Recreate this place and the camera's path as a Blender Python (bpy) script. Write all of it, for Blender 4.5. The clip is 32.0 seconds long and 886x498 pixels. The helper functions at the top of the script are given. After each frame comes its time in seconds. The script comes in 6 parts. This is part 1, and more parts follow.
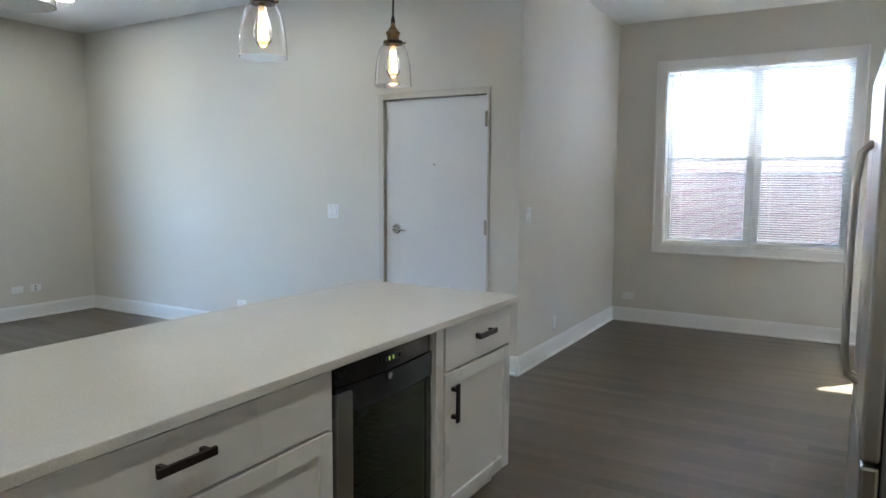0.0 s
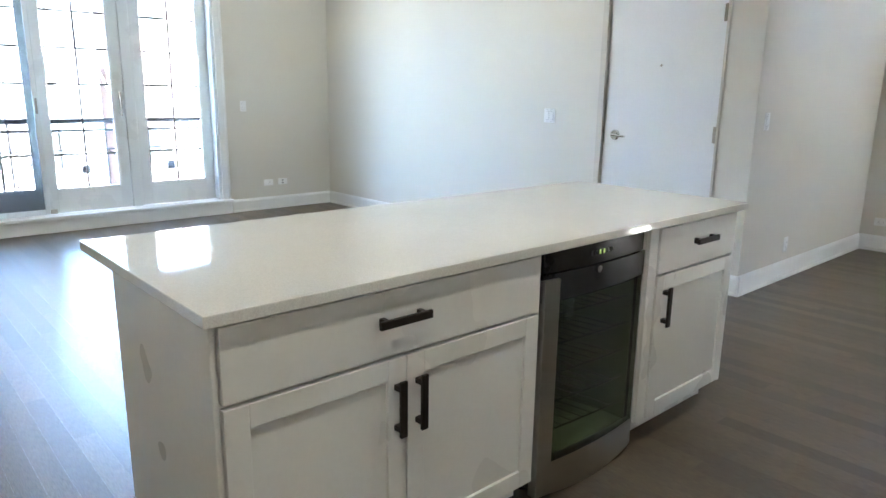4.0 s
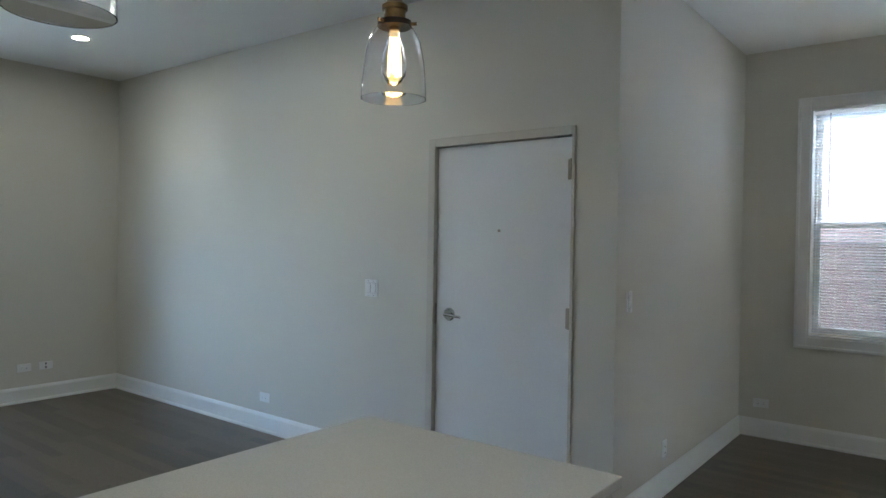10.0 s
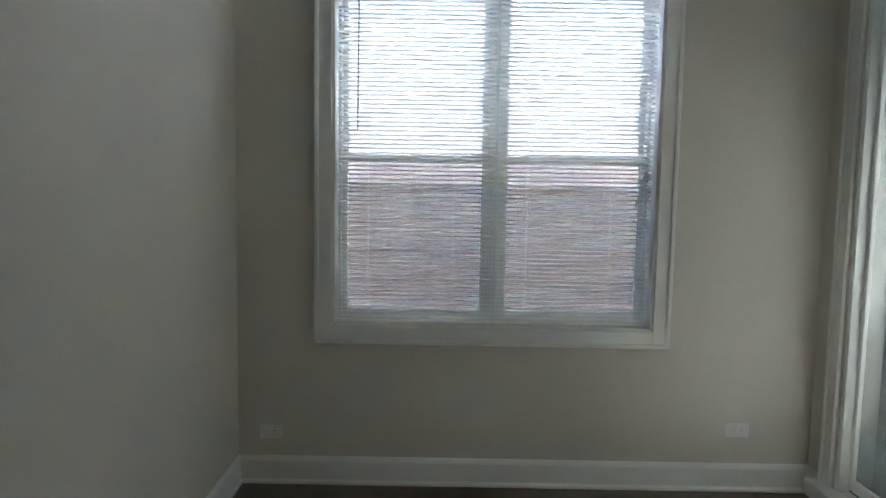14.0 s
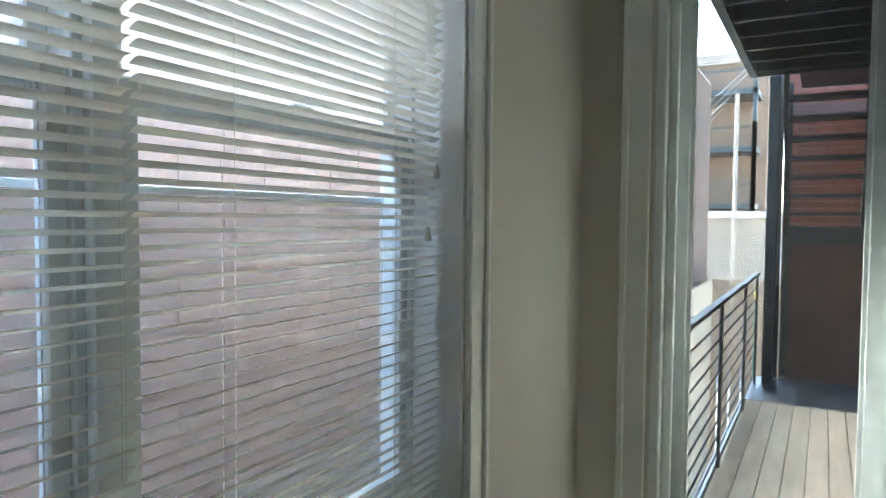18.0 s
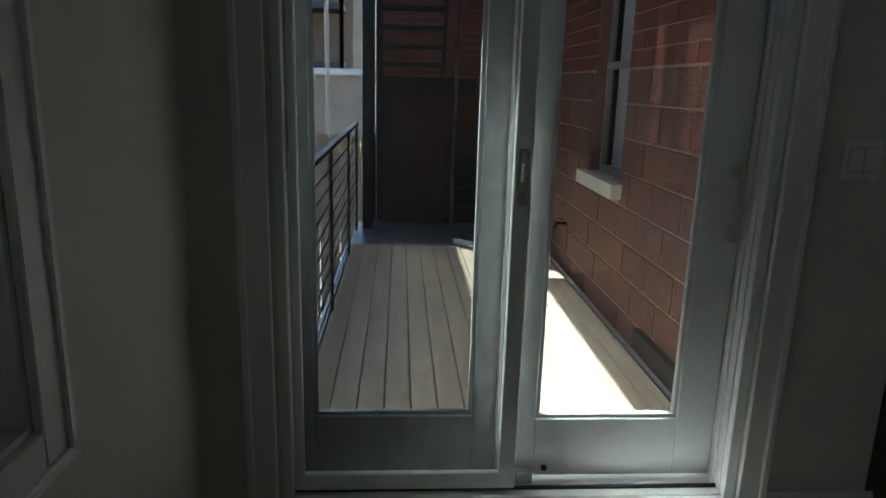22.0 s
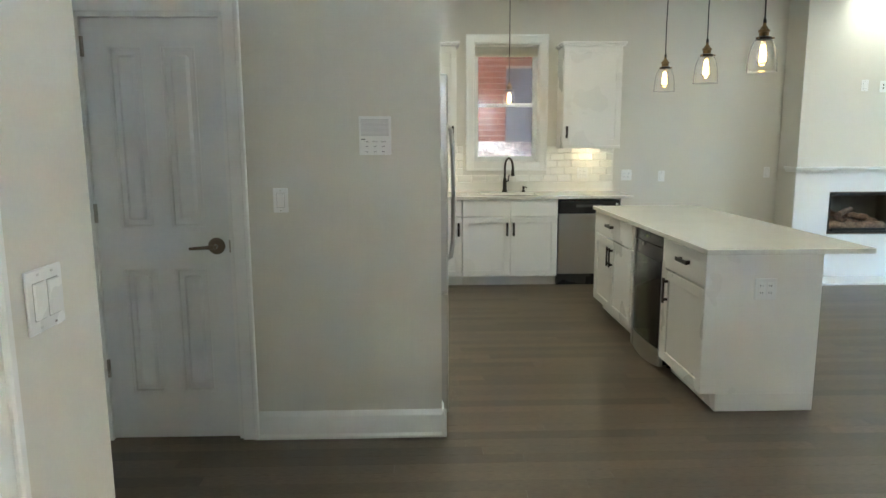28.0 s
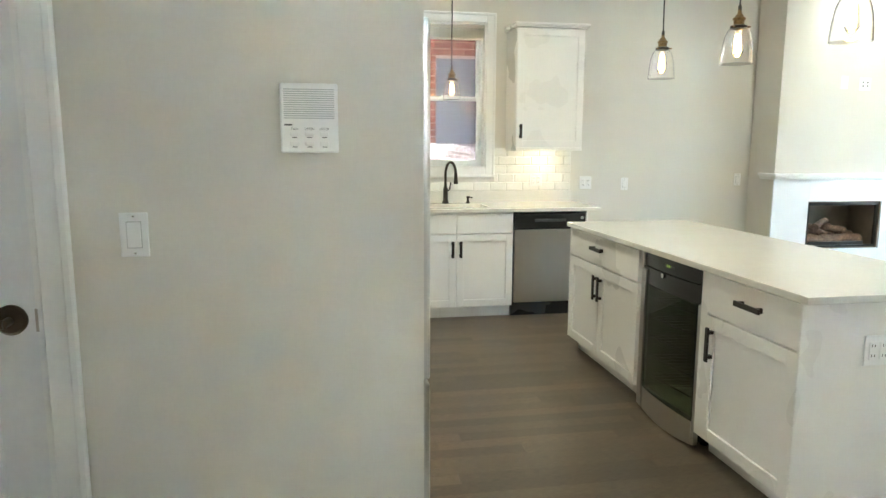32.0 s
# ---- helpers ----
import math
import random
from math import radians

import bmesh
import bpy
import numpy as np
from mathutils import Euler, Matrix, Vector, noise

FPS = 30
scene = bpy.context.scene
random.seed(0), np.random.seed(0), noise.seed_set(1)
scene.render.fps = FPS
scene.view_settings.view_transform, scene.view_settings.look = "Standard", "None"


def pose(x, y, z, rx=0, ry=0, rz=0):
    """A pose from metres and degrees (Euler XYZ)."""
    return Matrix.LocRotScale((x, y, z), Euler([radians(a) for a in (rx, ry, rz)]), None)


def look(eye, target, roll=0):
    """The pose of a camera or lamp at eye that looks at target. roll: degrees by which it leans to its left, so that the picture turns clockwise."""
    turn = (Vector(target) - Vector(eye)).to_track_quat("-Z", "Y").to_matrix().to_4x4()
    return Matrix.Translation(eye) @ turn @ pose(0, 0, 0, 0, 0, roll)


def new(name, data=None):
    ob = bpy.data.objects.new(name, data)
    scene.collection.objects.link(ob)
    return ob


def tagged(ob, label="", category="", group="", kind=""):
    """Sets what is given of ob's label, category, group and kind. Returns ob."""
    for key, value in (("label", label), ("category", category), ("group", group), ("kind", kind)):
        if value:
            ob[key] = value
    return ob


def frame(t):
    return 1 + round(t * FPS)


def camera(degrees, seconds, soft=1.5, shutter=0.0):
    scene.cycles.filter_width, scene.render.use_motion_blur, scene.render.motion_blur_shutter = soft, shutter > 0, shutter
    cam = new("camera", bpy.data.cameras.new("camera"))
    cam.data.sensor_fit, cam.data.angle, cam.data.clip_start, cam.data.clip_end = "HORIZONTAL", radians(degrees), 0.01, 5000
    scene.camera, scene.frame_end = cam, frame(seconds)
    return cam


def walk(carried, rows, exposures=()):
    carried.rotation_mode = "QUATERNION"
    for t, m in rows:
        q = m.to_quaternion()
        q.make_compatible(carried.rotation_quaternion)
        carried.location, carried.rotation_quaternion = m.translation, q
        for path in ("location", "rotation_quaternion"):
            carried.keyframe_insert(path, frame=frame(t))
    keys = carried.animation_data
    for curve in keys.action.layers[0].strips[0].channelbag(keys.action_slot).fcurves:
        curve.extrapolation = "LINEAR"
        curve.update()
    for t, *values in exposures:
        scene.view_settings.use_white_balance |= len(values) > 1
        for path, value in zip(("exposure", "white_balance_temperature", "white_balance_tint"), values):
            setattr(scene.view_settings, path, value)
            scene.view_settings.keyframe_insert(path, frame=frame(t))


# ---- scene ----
cam = camera(66.6, 32.0)
PATH = [
    (0, (1.981, -4.472, 1.426), (0.977, -2.755, 1.225), 0.3),
    (0.5, (1.968, -4.449, 1.359), (0.744, -2.88, 1.158), 0.5),
    (1, (1.979, -4.441, 1.242), (0.656, -2.956, 1.034), 0.4),
    (1.5, (1.984, -4.449, 1.155), (0.617, -3.022, 0.843), 0.6),
    (2, (2.0, -4.462, 1.123), (0.611, -3.099, 0.662), 0.6),
    (2.5, (1.992, -4.46, 1.149), (0.593, -3.138, 0.608), 1.0),
    (4.5, (1.975, -4.49, 1.435), (0.488, -3.21, 1.053), 0.6),
    (5, (1.948, -4.511, 1.524), (0.417, -3.259, 1.227), 0.53),
    (5.5, (1.885, -4.646, 1.535), (0.296, -3.449, 1.334), 0.8),
    (6, (1.905, -4.708, 1.592), (0.216, -3.643, 1.479), 0.87),
    (6.5, (1.927, -4.722, 1.611), (0.168, -3.772, 1.571), 0.92),
    (7, (1.922, -4.742, 1.596), (0.123, -3.869, 1.58), 0.94),
    (7.5, (1.901, -4.635, 1.545), (0.085, -3.798, 1.529), 0.95),
    (8, (1.81, -4.329, 1.502), (-0.007, -3.494, 1.489), 0.85),
    (8.5, (1.702, -4.151, 1.463), (-0.051, -3.188, 1.454), 0.94),
    (9, (1.587, -3.802, 1.502), (0.019, -2.562, 1.484), 0.8),
    (9.5, (1.482, -3.531, 1.502), (0.12, -2.066, 1.476), 0.8),
    (10, (1.406, -3.25, 1.492), (0.179, -1.671, 1.465), 0.9),
    (10.5, (1.318, -3.05, 1.484), (0.37, -1.289, 1.463), 1.1),
    (11, (1.299, -2.789, 1.407), (0.615, -0.909, 1.408), 0.6),
    (11.5, (1.372, -2.428, 1.392), (0.844, -0.499, 1.384), 0.9),
    (12, (1.325, -2.163, 1.332), (1.04, -0.183, 1.331), 0.6),
    (12.5, (1.309, -1.863, 1.269), (1.167, 0.13, 1.192), 0.8),
    (13, (1.29, -1.558, 1.287), (1.16, 0.432, 1.132), 0.8),
    (13.5, (1.181, -1.248, 1.433), (1.092, 0.741, 1.245), 0.9),
    (16, (0.532, 0.537, 1.586), (1.184, 2.424, 1.468), 1.1),
    (16.5, (0.626, 0.785, 1.543), (1.464, 2.597, 1.438), 1.3),
    (17, (0.72, 1.119, 1.46), (1.8, 2.802, 1.404), 1.3),
    (17.5, (0.609, 1.642, 1.417), (2.202, 2.852, 1.414), 1.0),
    (18, (0.726, 1.707, 1.472), (2.465, 2.69, 1.384), 0.5),
    (18.5, (0.788, 1.811, 1.49), (2.662, 2.502, 1.395), 1.0),
    (19, (0.674, 1.864, 1.463), (2.641, 2.215, 1.371), 1.7),
    (19.5, (0.663, 1.927, 1.387), (2.659, 2.03, 1.306), 1.5),
    (20, (0.679, 1.928, 1.304), (2.674, 1.908, 1.159), 1.4),
    (20.5, (0.667, 1.941, 1.231), (2.638, 1.864, 0.905), 1.6),
    (21, (0.725, 1.951, 1.254), (2.672, 1.843, 0.807), 1.6),
    (21.5, (0.887, 1.895, 1.305), (2.828, 1.77, 0.839), 1.6),
    (22, (1.065, 1.837, 1.354), (3.005, 1.704, 0.883), 1.6),
    (22.5, (1.251, 1.851, 1.334), (3.193, 1.699, 0.878), 2.1),
    (23, (1.471, 1.841, 1.369), (3.407, 1.637, 0.911), 2.2),
    (23.5, (1.715, 1.77, 1.368), (3.65, 1.531, 0.921), 2.3),
    (24, (1.881, 1.735, 1.337), (3.808, 1.431, 0.894), 2.0),
    (24.5, (1.991, 1.736, 1.298), (3.865, 1.191, 0.862), 1.8),
    (25, (2.081, 1.632, 1.284), (3.846, 0.793, 0.861), 1.6),
    (25.5, (2.155, 1.573, 1.297), (3.732, 0.417, 0.877), 1.1),
    (26, (2.177, 1.607, 1.323), (3.325, 0.019, 0.925), 1.2),
    (26.5, (2.145, 1.638, 1.354), (2.915, -0.167, 0.971), 0.8),
    (28.5, (2.194, 1.781, 1.475), (1.975, -0.182, 1.161), -0.4),
    (29, (2.185, 1.761, 1.425), (1.861, -0.188, 1.115), -0.4),
    (29.5, (2.177, 1.736, 1.359), (1.77, -0.198, 1.05), -0.3),
    (30, (2.156, 1.608, 1.354), (1.707, -0.316, 1.046), -0.3),
    (30.5, (2.14, 1.336, 1.41), (1.681, -0.585, 1.098), -0.3),
    (31, (2.199, 1.048, 1.416), (1.74, -0.874, 1.105), -0.2),
    (31.5, (2.268, 0.744, 1.417), (1.809, -1.177, 1.106), 0.0),
    (32, (2.378, 0.408, 1.417), (2.032, -1.539, 1.114), 0.2),
]
EXPOSURES = [
    (0.0, 6.15, 5640, 6),
    (1.0, 6.20, 5640, 6),
    (2.0, 6.85, 5660, 7),
    (4.5, 6.72, 5680, 5),
    (5.5, 6.30, 5700, 4),
    (7.0, 5.62, 5640, 2),
    (8.0, 5.62, 5620, 1),
    (9.0, 5.25, 5630, 2),
    (10.0, 5.42, 5620, 2),
    (11.0, 5.45, 5660, 2),
    (12.0, 4.80, 5700, 2),
    (13.0, 5.20, 5720, 0),
    (13.5, 5.15, 5800, 1),
    (16.0, 4.25, 6050, -5),
    (17.0, 3.95, 6050, -6),
    (18.0, 4.92, 6050, -5),
    (19.0, 4.98, 5920, -6),
    (20.0, 4.45, 5880, -7),
    (21.0, 3.45, 5800, -6),
    (22.5, 2.25, 5850, -3),
    (24.0, 1.95, 5880, 0),
    (25.0, 2.60, 5880, -3),
    (26.0, 3.82, 5760, -12),
    (26.5, 4.75, 5780, -12),
    (28.5, 6.78, 6250, -2),
    (30.5, 6.72, 6250, -2),
    (31.0, 6.76, 6250, -2),
    (32.0, 7.28, 6250, -2),
]
walk(cam, [(t, look(eye, target, roll)) for t, eye, target, roll in PATH], EXPOSURES)


# ---- light ----
world = bpy.data.worlds.new("sky")
scene.world = world
world.use_nodes = True
nt = world.node_tree
sky = nt.nodes.new("ShaderNodeTexSky")
sky.sky_type, sky.sun_disc = "NISHITA", False
SUN_AZ, SUN_EL = 48.0, 53.0  # degrees from +x towards +y, and above the horizon
sky.sun_elevation, sky.sun_rotation = radians(SUN_EL), radians(90 - SUN_AZ)
sky.dust_density = 2.0
nt.links.new(sky.outputs[0], nt.nodes["Background"].inputs[0])
nt.nodes["Background"].inputs[1].default_value = 0.15
sun = new("sun", bpy.data.lights.new("sun", "SUN"))
sun.data.energy, sun.data.angle, sun.data.color = 2.0, radians(0.5), (1.0, 0.95, 0.88)
ca, sa, ce, se = math.cos(radians(SUN_AZ)), math.sin(radians(SUN_AZ)), math.cos(radians(SUN_EL)), math.sin(radians(SUN_EL))
sun.matrix_world = look((30 * ca * ce, 30 * sa * ce, 30 * se), (0, 0, 0))


# ---- materials ----
def material(name, col, rough=0.5, metal=0.0, stain=(1.5, 0.06), grain=(60, 0.04), bump=(80, 0.05), stretch=(1, 1, 1), rand=0.0, island=False,
             rough_var=0.08, coat=0.0, emit=None, tint=None, depth=0.004):
    """A surface with stains at one scale, grain at a finer one, fine relief, and a shade of its own for each piece."""
    m = bpy.data.materials.new(name)
    m.use_nodes = True
    t = m.node_tree
    n, link = t.nodes, t.links.new
    b = n["Principled BSDF"]
    geo = n.new("ShaderNodeNewGeometry")
    mp = n.new("ShaderNodeMapping")
    mp.inputs["Scale"].default_value = stretch
    link(geo.outputs["Position"], mp.inputs["Vector"])

    def noisy(scale, detail=3.0):
        x = n.new("ShaderNodeTexNoise")
        x.inputs["Scale"].default_value, x.inputs["Detail"].default_value = scale, detail
        link(mp.outputs[0], x.inputs["Vector"])
        return x

    def gain(source, lo, hi):
        x = n.new("ShaderNodeMapRange")
        x.inputs["From Min"].default_value, x.inputs["From Max"].default_value = 0.3, 0.7
        x.inputs["To Min"].default_value, x.inputs["To Max"].default_value = lo, hi
        link(source, x.inputs["Value"])
        return x.outputs[0]

    def times(a, c):
        x = n.new("ShaderNodeMath")
        x.operation = "MULTIPLY"
        link(a, x.inputs[0]), link(c, x.inputs[1])
        return x.outputs[0]

    s1, s2 = noisy(stain[0]), noisy(grain[0], 5.0)
    f = times(gain(s1.outputs["Fac"], 1 - stain[1], 1 + stain[1]), gain(s2.outputs["Fac"], 1 - grain[1], 1 + grain[1]))
    if rand:
        if island:
            r = geo.outputs["Random Per Island"]
        else:
            r = n.new("ShaderNodeObjectInfo").outputs["Random"]
        x = n.new("ShaderNodeMapRange")
        x.inputs["To Min"].default_value, x.inputs["To Max"].default_value = 1 - rand, 1 + rand
        link(r, x.inputs["Value"])
        f = times(f, x.outputs[0])
    mul = n.new("ShaderNodeVectorMath")
    mul.operation = "SCALE"
    mul.inputs[0].default_value = col
    link(f, mul.inputs["Scale"])
    out = mul.outputs[0]
    if tint:  # a second colour in the stains
        mix = n.new("ShaderNodeMix")
        mix.data_type = "RGBA"
        link(gain(noisy(tint[1]).outputs["Fac"], 0, tint[2]), mix.inputs["Factor"])
        link(out, mix.inputs["A"])
        mix.inputs["B"].default_value = (*tint[0], 1)
        out = mix.outputs["Result"]
    link(out, b.inputs["Base Color"])
    link(gain(s1.outputs["Fac"], max(rough - rough_var, 0.02), min(rough + rough_var, 1)), b.inputs["Roughness"])
    b.inputs["Metallic"].default_value = metal
    b.inputs["Coat Weight"].default_value = coat
    if bump[1]:
        bp = n.new("ShaderNodeBump")
        bp.inputs["Strength"].default_value, bp.inputs["Distance"].default_value = bump[1], depth
        link(noisy(bump[0], 6.0).outputs["Fac"], bp.inputs["Height"])
        link(bp.outputs[0], b.inputs["Normal"])
    if emit:
        b.inputs["Emission Color"].default_value, b.inputs["Emission Strength"].default_value = (*emit[0], 1), emit[1]
    return m


def glass(name, rough=0.0, tint=(1, 1, 1), ior=1.45):
    m = bpy.data.materials.new(name)
    m.use_nodes = True
    b = m.node_tree.nodes["Principled BSDF"]
    b.inputs["Base Color"].default_value = (*tint, 1)
    b.inputs["Roughness"].default_value, b.inputs["IOR"].default_value, b.inputs["Transmission Weight"].default_value = rough, ior, 1.0
    return m


def sheer(name, col, cover):
    """Woven insect screen: fine dark threads with gaps, seen as a part-opaque veil."""
    m = bpy.data.materials.new(name)
    m.use_nodes = True
    t = m.node_tree
    b = t.nodes["Principled BSDF"]
    b.inputs["Base Color"].default_value, b.inputs["Roughness"].default_value = (*col, 1), 0.7
    no = t.nodes.new("ShaderNodeTexNoise")
    no.inputs["Scale"].default_value = 25
    geo = t.nodes.new("ShaderNodeNewGeometry")
    t.links.new(geo.outputs["Position"], no.inputs["Vector"])
    mr = t.nodes.new("ShaderNodeMapRange")
    mr.inputs["To Min"].default_value, mr.inputs["To Max"].default_value = cover - 0.06, cover + 0.06
    t.links.new(no.outputs["Fac"], mr.inputs["Value"])
    t.links.new(mr.outputs[0], b.inputs["Alpha"])
    return m


M_WALL = material("greige_paint", (0.66, 0.635, 0.575), 0.8, stain=(0.7, 0.02), grain=(90, 0.015), bump=(160, 0.08))
M_WALL.node_tree.nodes["Principled BSDF"].inputs["Specular IOR Level"].default_value = 0.25
M_CEIL = material("ceiling_paint", (0.80, 0.81, 0.80), 0.9, stain=(0.7, 0.02), grain=(90, 0.01), bump=(160, 0.06))
M_TRIM = material("white_trim_paint", (0.80, 0.80, 0.785), 0.35, stain=(2, 0.02), grain=(70, 0.015), bump=(60, 0.04))
M_DOOR = material("white_door_paint", (0.76, 0.765, 0.77), 0.4, stain=(2, 0.02), grain=(70, 0.015), bump=(60, 0.04))
M_FRAME = material("taupe_frame_paint", (0.58, 0.55, 0.49), 0.4, stain=(2, 0.03), grain=(70, 0.02), bump=(60, 0.04))
M_CAB = material("cabinet_lacquer", (0.80, 0.78, 0.742), 0.32, stain=(2, 0.02), grain=(70, 0.012), bump=(60, 0.03))
M_QUARTZ = material("cream_quartz", (0.76, 0.74, 0.695), 0.055, stain=(3, 0.02), grain=(260, 0.09), bump=(50, 0.0), rough_var=0.015, tint=((0.42, 0.36, 0.28), 330, 0.18))
M_FLOOR = material("grey_stained_oak", (0.104, 0.079, 0.053), 0.34, stain=(1.1, 0.08), grain=(26, 0.40), bump=(45, 0.06), stretch=(1, 14, 1), rand=0.26, rough_var=0.02)
M_FLOOR_I = material("grey_stained_oak_far", (0.104, 0.079, 0.053), 0.34, stain=(1.1, 0.08), grain=(26, 0.40), bump=(45, 0.06), stretch=(1, 14, 1), rand=0.26, rough_var=0.02, island=True)
# shade put in as a dark colour, for joints and closed hollows
M_GAP = material("joint_and_hollow_shade", (0.06, 0.05, 0.042), 0.9)
M_BLACK = material("oil_rubbed_bronze", (0.035, 0.028, 0.024), 0.38, 0.7, bump=(90, 0.05))
M_STEEL = material("brushed_steel", (0.50, 0.485, 0.46), 0.28, 1.0, stain=(1.5, 0.01), grain=(160, 0.015), bump=(60, 0.0), rough_var=0.0)
M_CHROME = material("satin_chrome", (0.62, 0.62, 0.61), 0.22, 1.0, bump=(60, 0.02))
M_NICKEL = material("satin_nickel", (0.42, 0.39, 0.35), 0.3, 1.0, bump=(60, 0.02))
M_BRONZE = material("satin_bronze", (0.17, 0.13, 0.10), 0.35, 0.9, bump=(60, 0.03))
M_APPL = material("black_plastic", (0.018, 0.018, 0.02), 0.22, bump=(60, 0.02))
M_PLATE = material("white_plastic", (0.80, 0.80, 0.79), 0.3, stain=(4, 0.01), grain=(60, 0.01), bump=(50, 0.0))
M_SLOT = material("dark_slot", (0.05, 0.05, 0.05), 0.6)
M_BRASS = material("aged_brass", (0.20, 0.135, 0.065), 0.35, 1.0, stain=(40, 0.45), bump=(90, 0.05))
M_CORD = material("black_cloth_cord", (0.02, 0.019, 0.018), 0.85, bump=(400, 0.3))
M_GLASS = glass("clear_glass")
# grey tint added to dim the daylight through the balcony doors
M_PANE2 = glass("dimming_window_glass", tint=(0.71, 0.73, 0.72), ior=1.3)
M_COOLER = glass("tinted_cooler_glass", tint=(0.36, 0.42, 0.32), ior=1.4)
M_LINER = material("grey_green_liner", (0.17, 0.185, 0.11), 0.5)
M_THIN = glass("shaded_window_glass", tint=(0.96, 0.97, 0.97), ior=1.08)
M_PANE = glass("window_glass", tint=(0.96, 0.985, 0.98), ior=1.45)
M_DARKGLASS = material("smoked_glass", (0.022, 0.024, 0.022), 0.05, bump=(60, 0.0), rough_var=0.02)
M_FILAMENT = material("glowing_filament", (1, 0.7, 0.4), 0.5, emit=((1.0, 0.55, 0.16), 0.25), bump=(60, 0))
M_CAN = material("lit_lens", (0.9, 0.9, 0.9), 0.5, emit=((1.0, 0.90, 0.74), 4.5), bump=(60, 0))
M_SPOT = material("lit_spot_lens", (0.9, 0.9, 0.9), 0.5, emit=((1.0, 0.93, 0.84), 4.0), bump=(60, 0))
M_PUCK = material("lit_puck", (0.9, 0.9, 0.9), 0.5, emit=((1.0, 0.78, 0.50), 0.8), bump=(60, 0))
M_SCREEN = sheer("insect_screen", (0.03, 0.031, 0.032), 0.37)
M_SCREEN2 = sheer("half_screen", (0.22, 0.22, 0.22), 0.30)
M_BLIND = material("vinyl_slat", (0.86, 0.85, 0.81), 0.4, stain=(3, 0.02), grain=(50, 0.01), bump=(60, 0.02))
# the thin slats let some daylight through
_t = M_BLIND.node_tree
_tr, _mx = _t.nodes.new("ShaderNodeBsdfTranslucent"), _t.nodes.new("ShaderNodeMixShader")
_tr.inputs["Color"].default_value, _mx.inputs["Fac"].default_value = (0.95, 0.93, 0.87, 1), 0.6
_t.links.new(_t.nodes["Principled BSDF"].outputs[0], _mx.inputs[1]), _t.links.new(_tr.outputs[0], _mx.inputs[2])
_t.links.new(_mx.outputs[0], _t.nodes["Material Output"].inputs["Surface"])
# milky film added to the upper glass, stands in for the bright sky
M_FILM = material("sky_white_film", (0.85, 0.85, 0.84), 0.3, bump=(60, 0.0))
_t = M_FILM.node_tree
_tr, _mx = _t.nodes.new("ShaderNodeBsdfTranslucent"), _t.nodes.new("ShaderNodeMixShader")
_tr.inputs["Color"].default_value, _mx.inputs["Fac"].default_value = (0.74, 0.735, 0.725, 1), 0.9
_t.links.new(_t.nodes["Principled BSDF"].outputs[0], _mx.inputs[1]), _t.links.new(_tr.outputs[0], _mx.inputs[2])
_t.links.new(_mx.outputs[0], _t.nodes["Material Output"].inputs["Surface"])
M_VINYL = material("white_vinyl", (0.76, 0.79, 0.79), 0.3, stain=(3, 0.02), grain=(50, 0.01), bump=(60, 0.02))
M_TILE = material("glazed_white_tile", (0.80, 0.785, 0.74), 0.09, bump=(14, 0.10), rand=0.03, rough_var=0.03)
M_STONE = material("polished_white_quartz", (0.78, 0.79, 0.80), 0.07, stain=(3, 0.015), grain=(300, 0.03), bump=(60, 0.0), rough_var=0.02)
M_GROUT = material("grout", (0.68, 0.66, 0.62), 0.85)
M_SOOT = material("firebox_black", (0.02, 0.02, 0.02), 0.6, stain=(5, 0.2))
M_FIREBRICK = material("firebox_panel", (0.17, 0.14, 0.11), 0.8, stain=(5, 0.25), bump=(30, 0.3))
M_LOG = material("ceramic_log", (0.20, 0.13, 0.09), 0.85, stain=(9, 0.45), grain=(40, 0.35), bump=(22, 0.9))
M_BLOCK = material("split_face_block", (0.158, 0.080, 0.062), 0.95, stain=(2.2, 0.28), grain=(95, 0.65), bump=(70, 1.0), rand=0.15, tint=((0.30, 0.20, 0.165), 110, 0.55), depth=0.02)
M_BRICK = material("red_face_brick", (0.188, 0.074, 0.054), 0.85, stain=(2, 0.12), grain=(45, 0.10), bump=(50, 0.35), rand=0.12, island=True)
M_BLOCK2 = material("tan_block", (0.37, 0.275, 0.24), 0.9, stain=(1.5, 0.10), grain=(60, 0.16), bump=(50, 0.5), rand=0.05, island=True)
M_MORTAR = material("mortar", (0.43, 0.335, 0.265), 0.95, stain=(6, 0.12), grain=(90, 0.15), bump=(90, 0.4))
M_MORTAR2 = material("dark_mortar", (0.37, 0.28, 0.24), 0.95, stain=(6, 0.12), bump=(90, 0.4))
M_DECK = material("treated_pine", (0.62, 0.53, 0.40), 0.75, stain=(2.5, 0.14), grain=(30, 0.22), bump=(40, 0.35), stretch=(1, 10, 1), rand=0.13, tint=((0.48, 0.43, 0.31), 3, 0.4))
M_IRON = material("black_painted_steel", (0.035, 0.038, 0.042), 0.45, 0.3, stain=(4, 0.2), bump=(60, 0.1))
M_PLATEMETAL = material("diamond_plate_steel", (0.11, 0.125, 0.15), 0.38, 0.6, stain=(4, 0.2), bump=(60, 0.1))
M_GALV = material("galvanised_pipe", (0.30, 0.31, 0.32), 0.35, 0.8, stain=(6, 0.15), bump=(60, 0.05))
M_LIME = material("limestone_sill", (0.56, 0.53, 0.46), 0.8, stain=(5, 0.12), grain=(70, 0.10), bump=(60, 0.3))
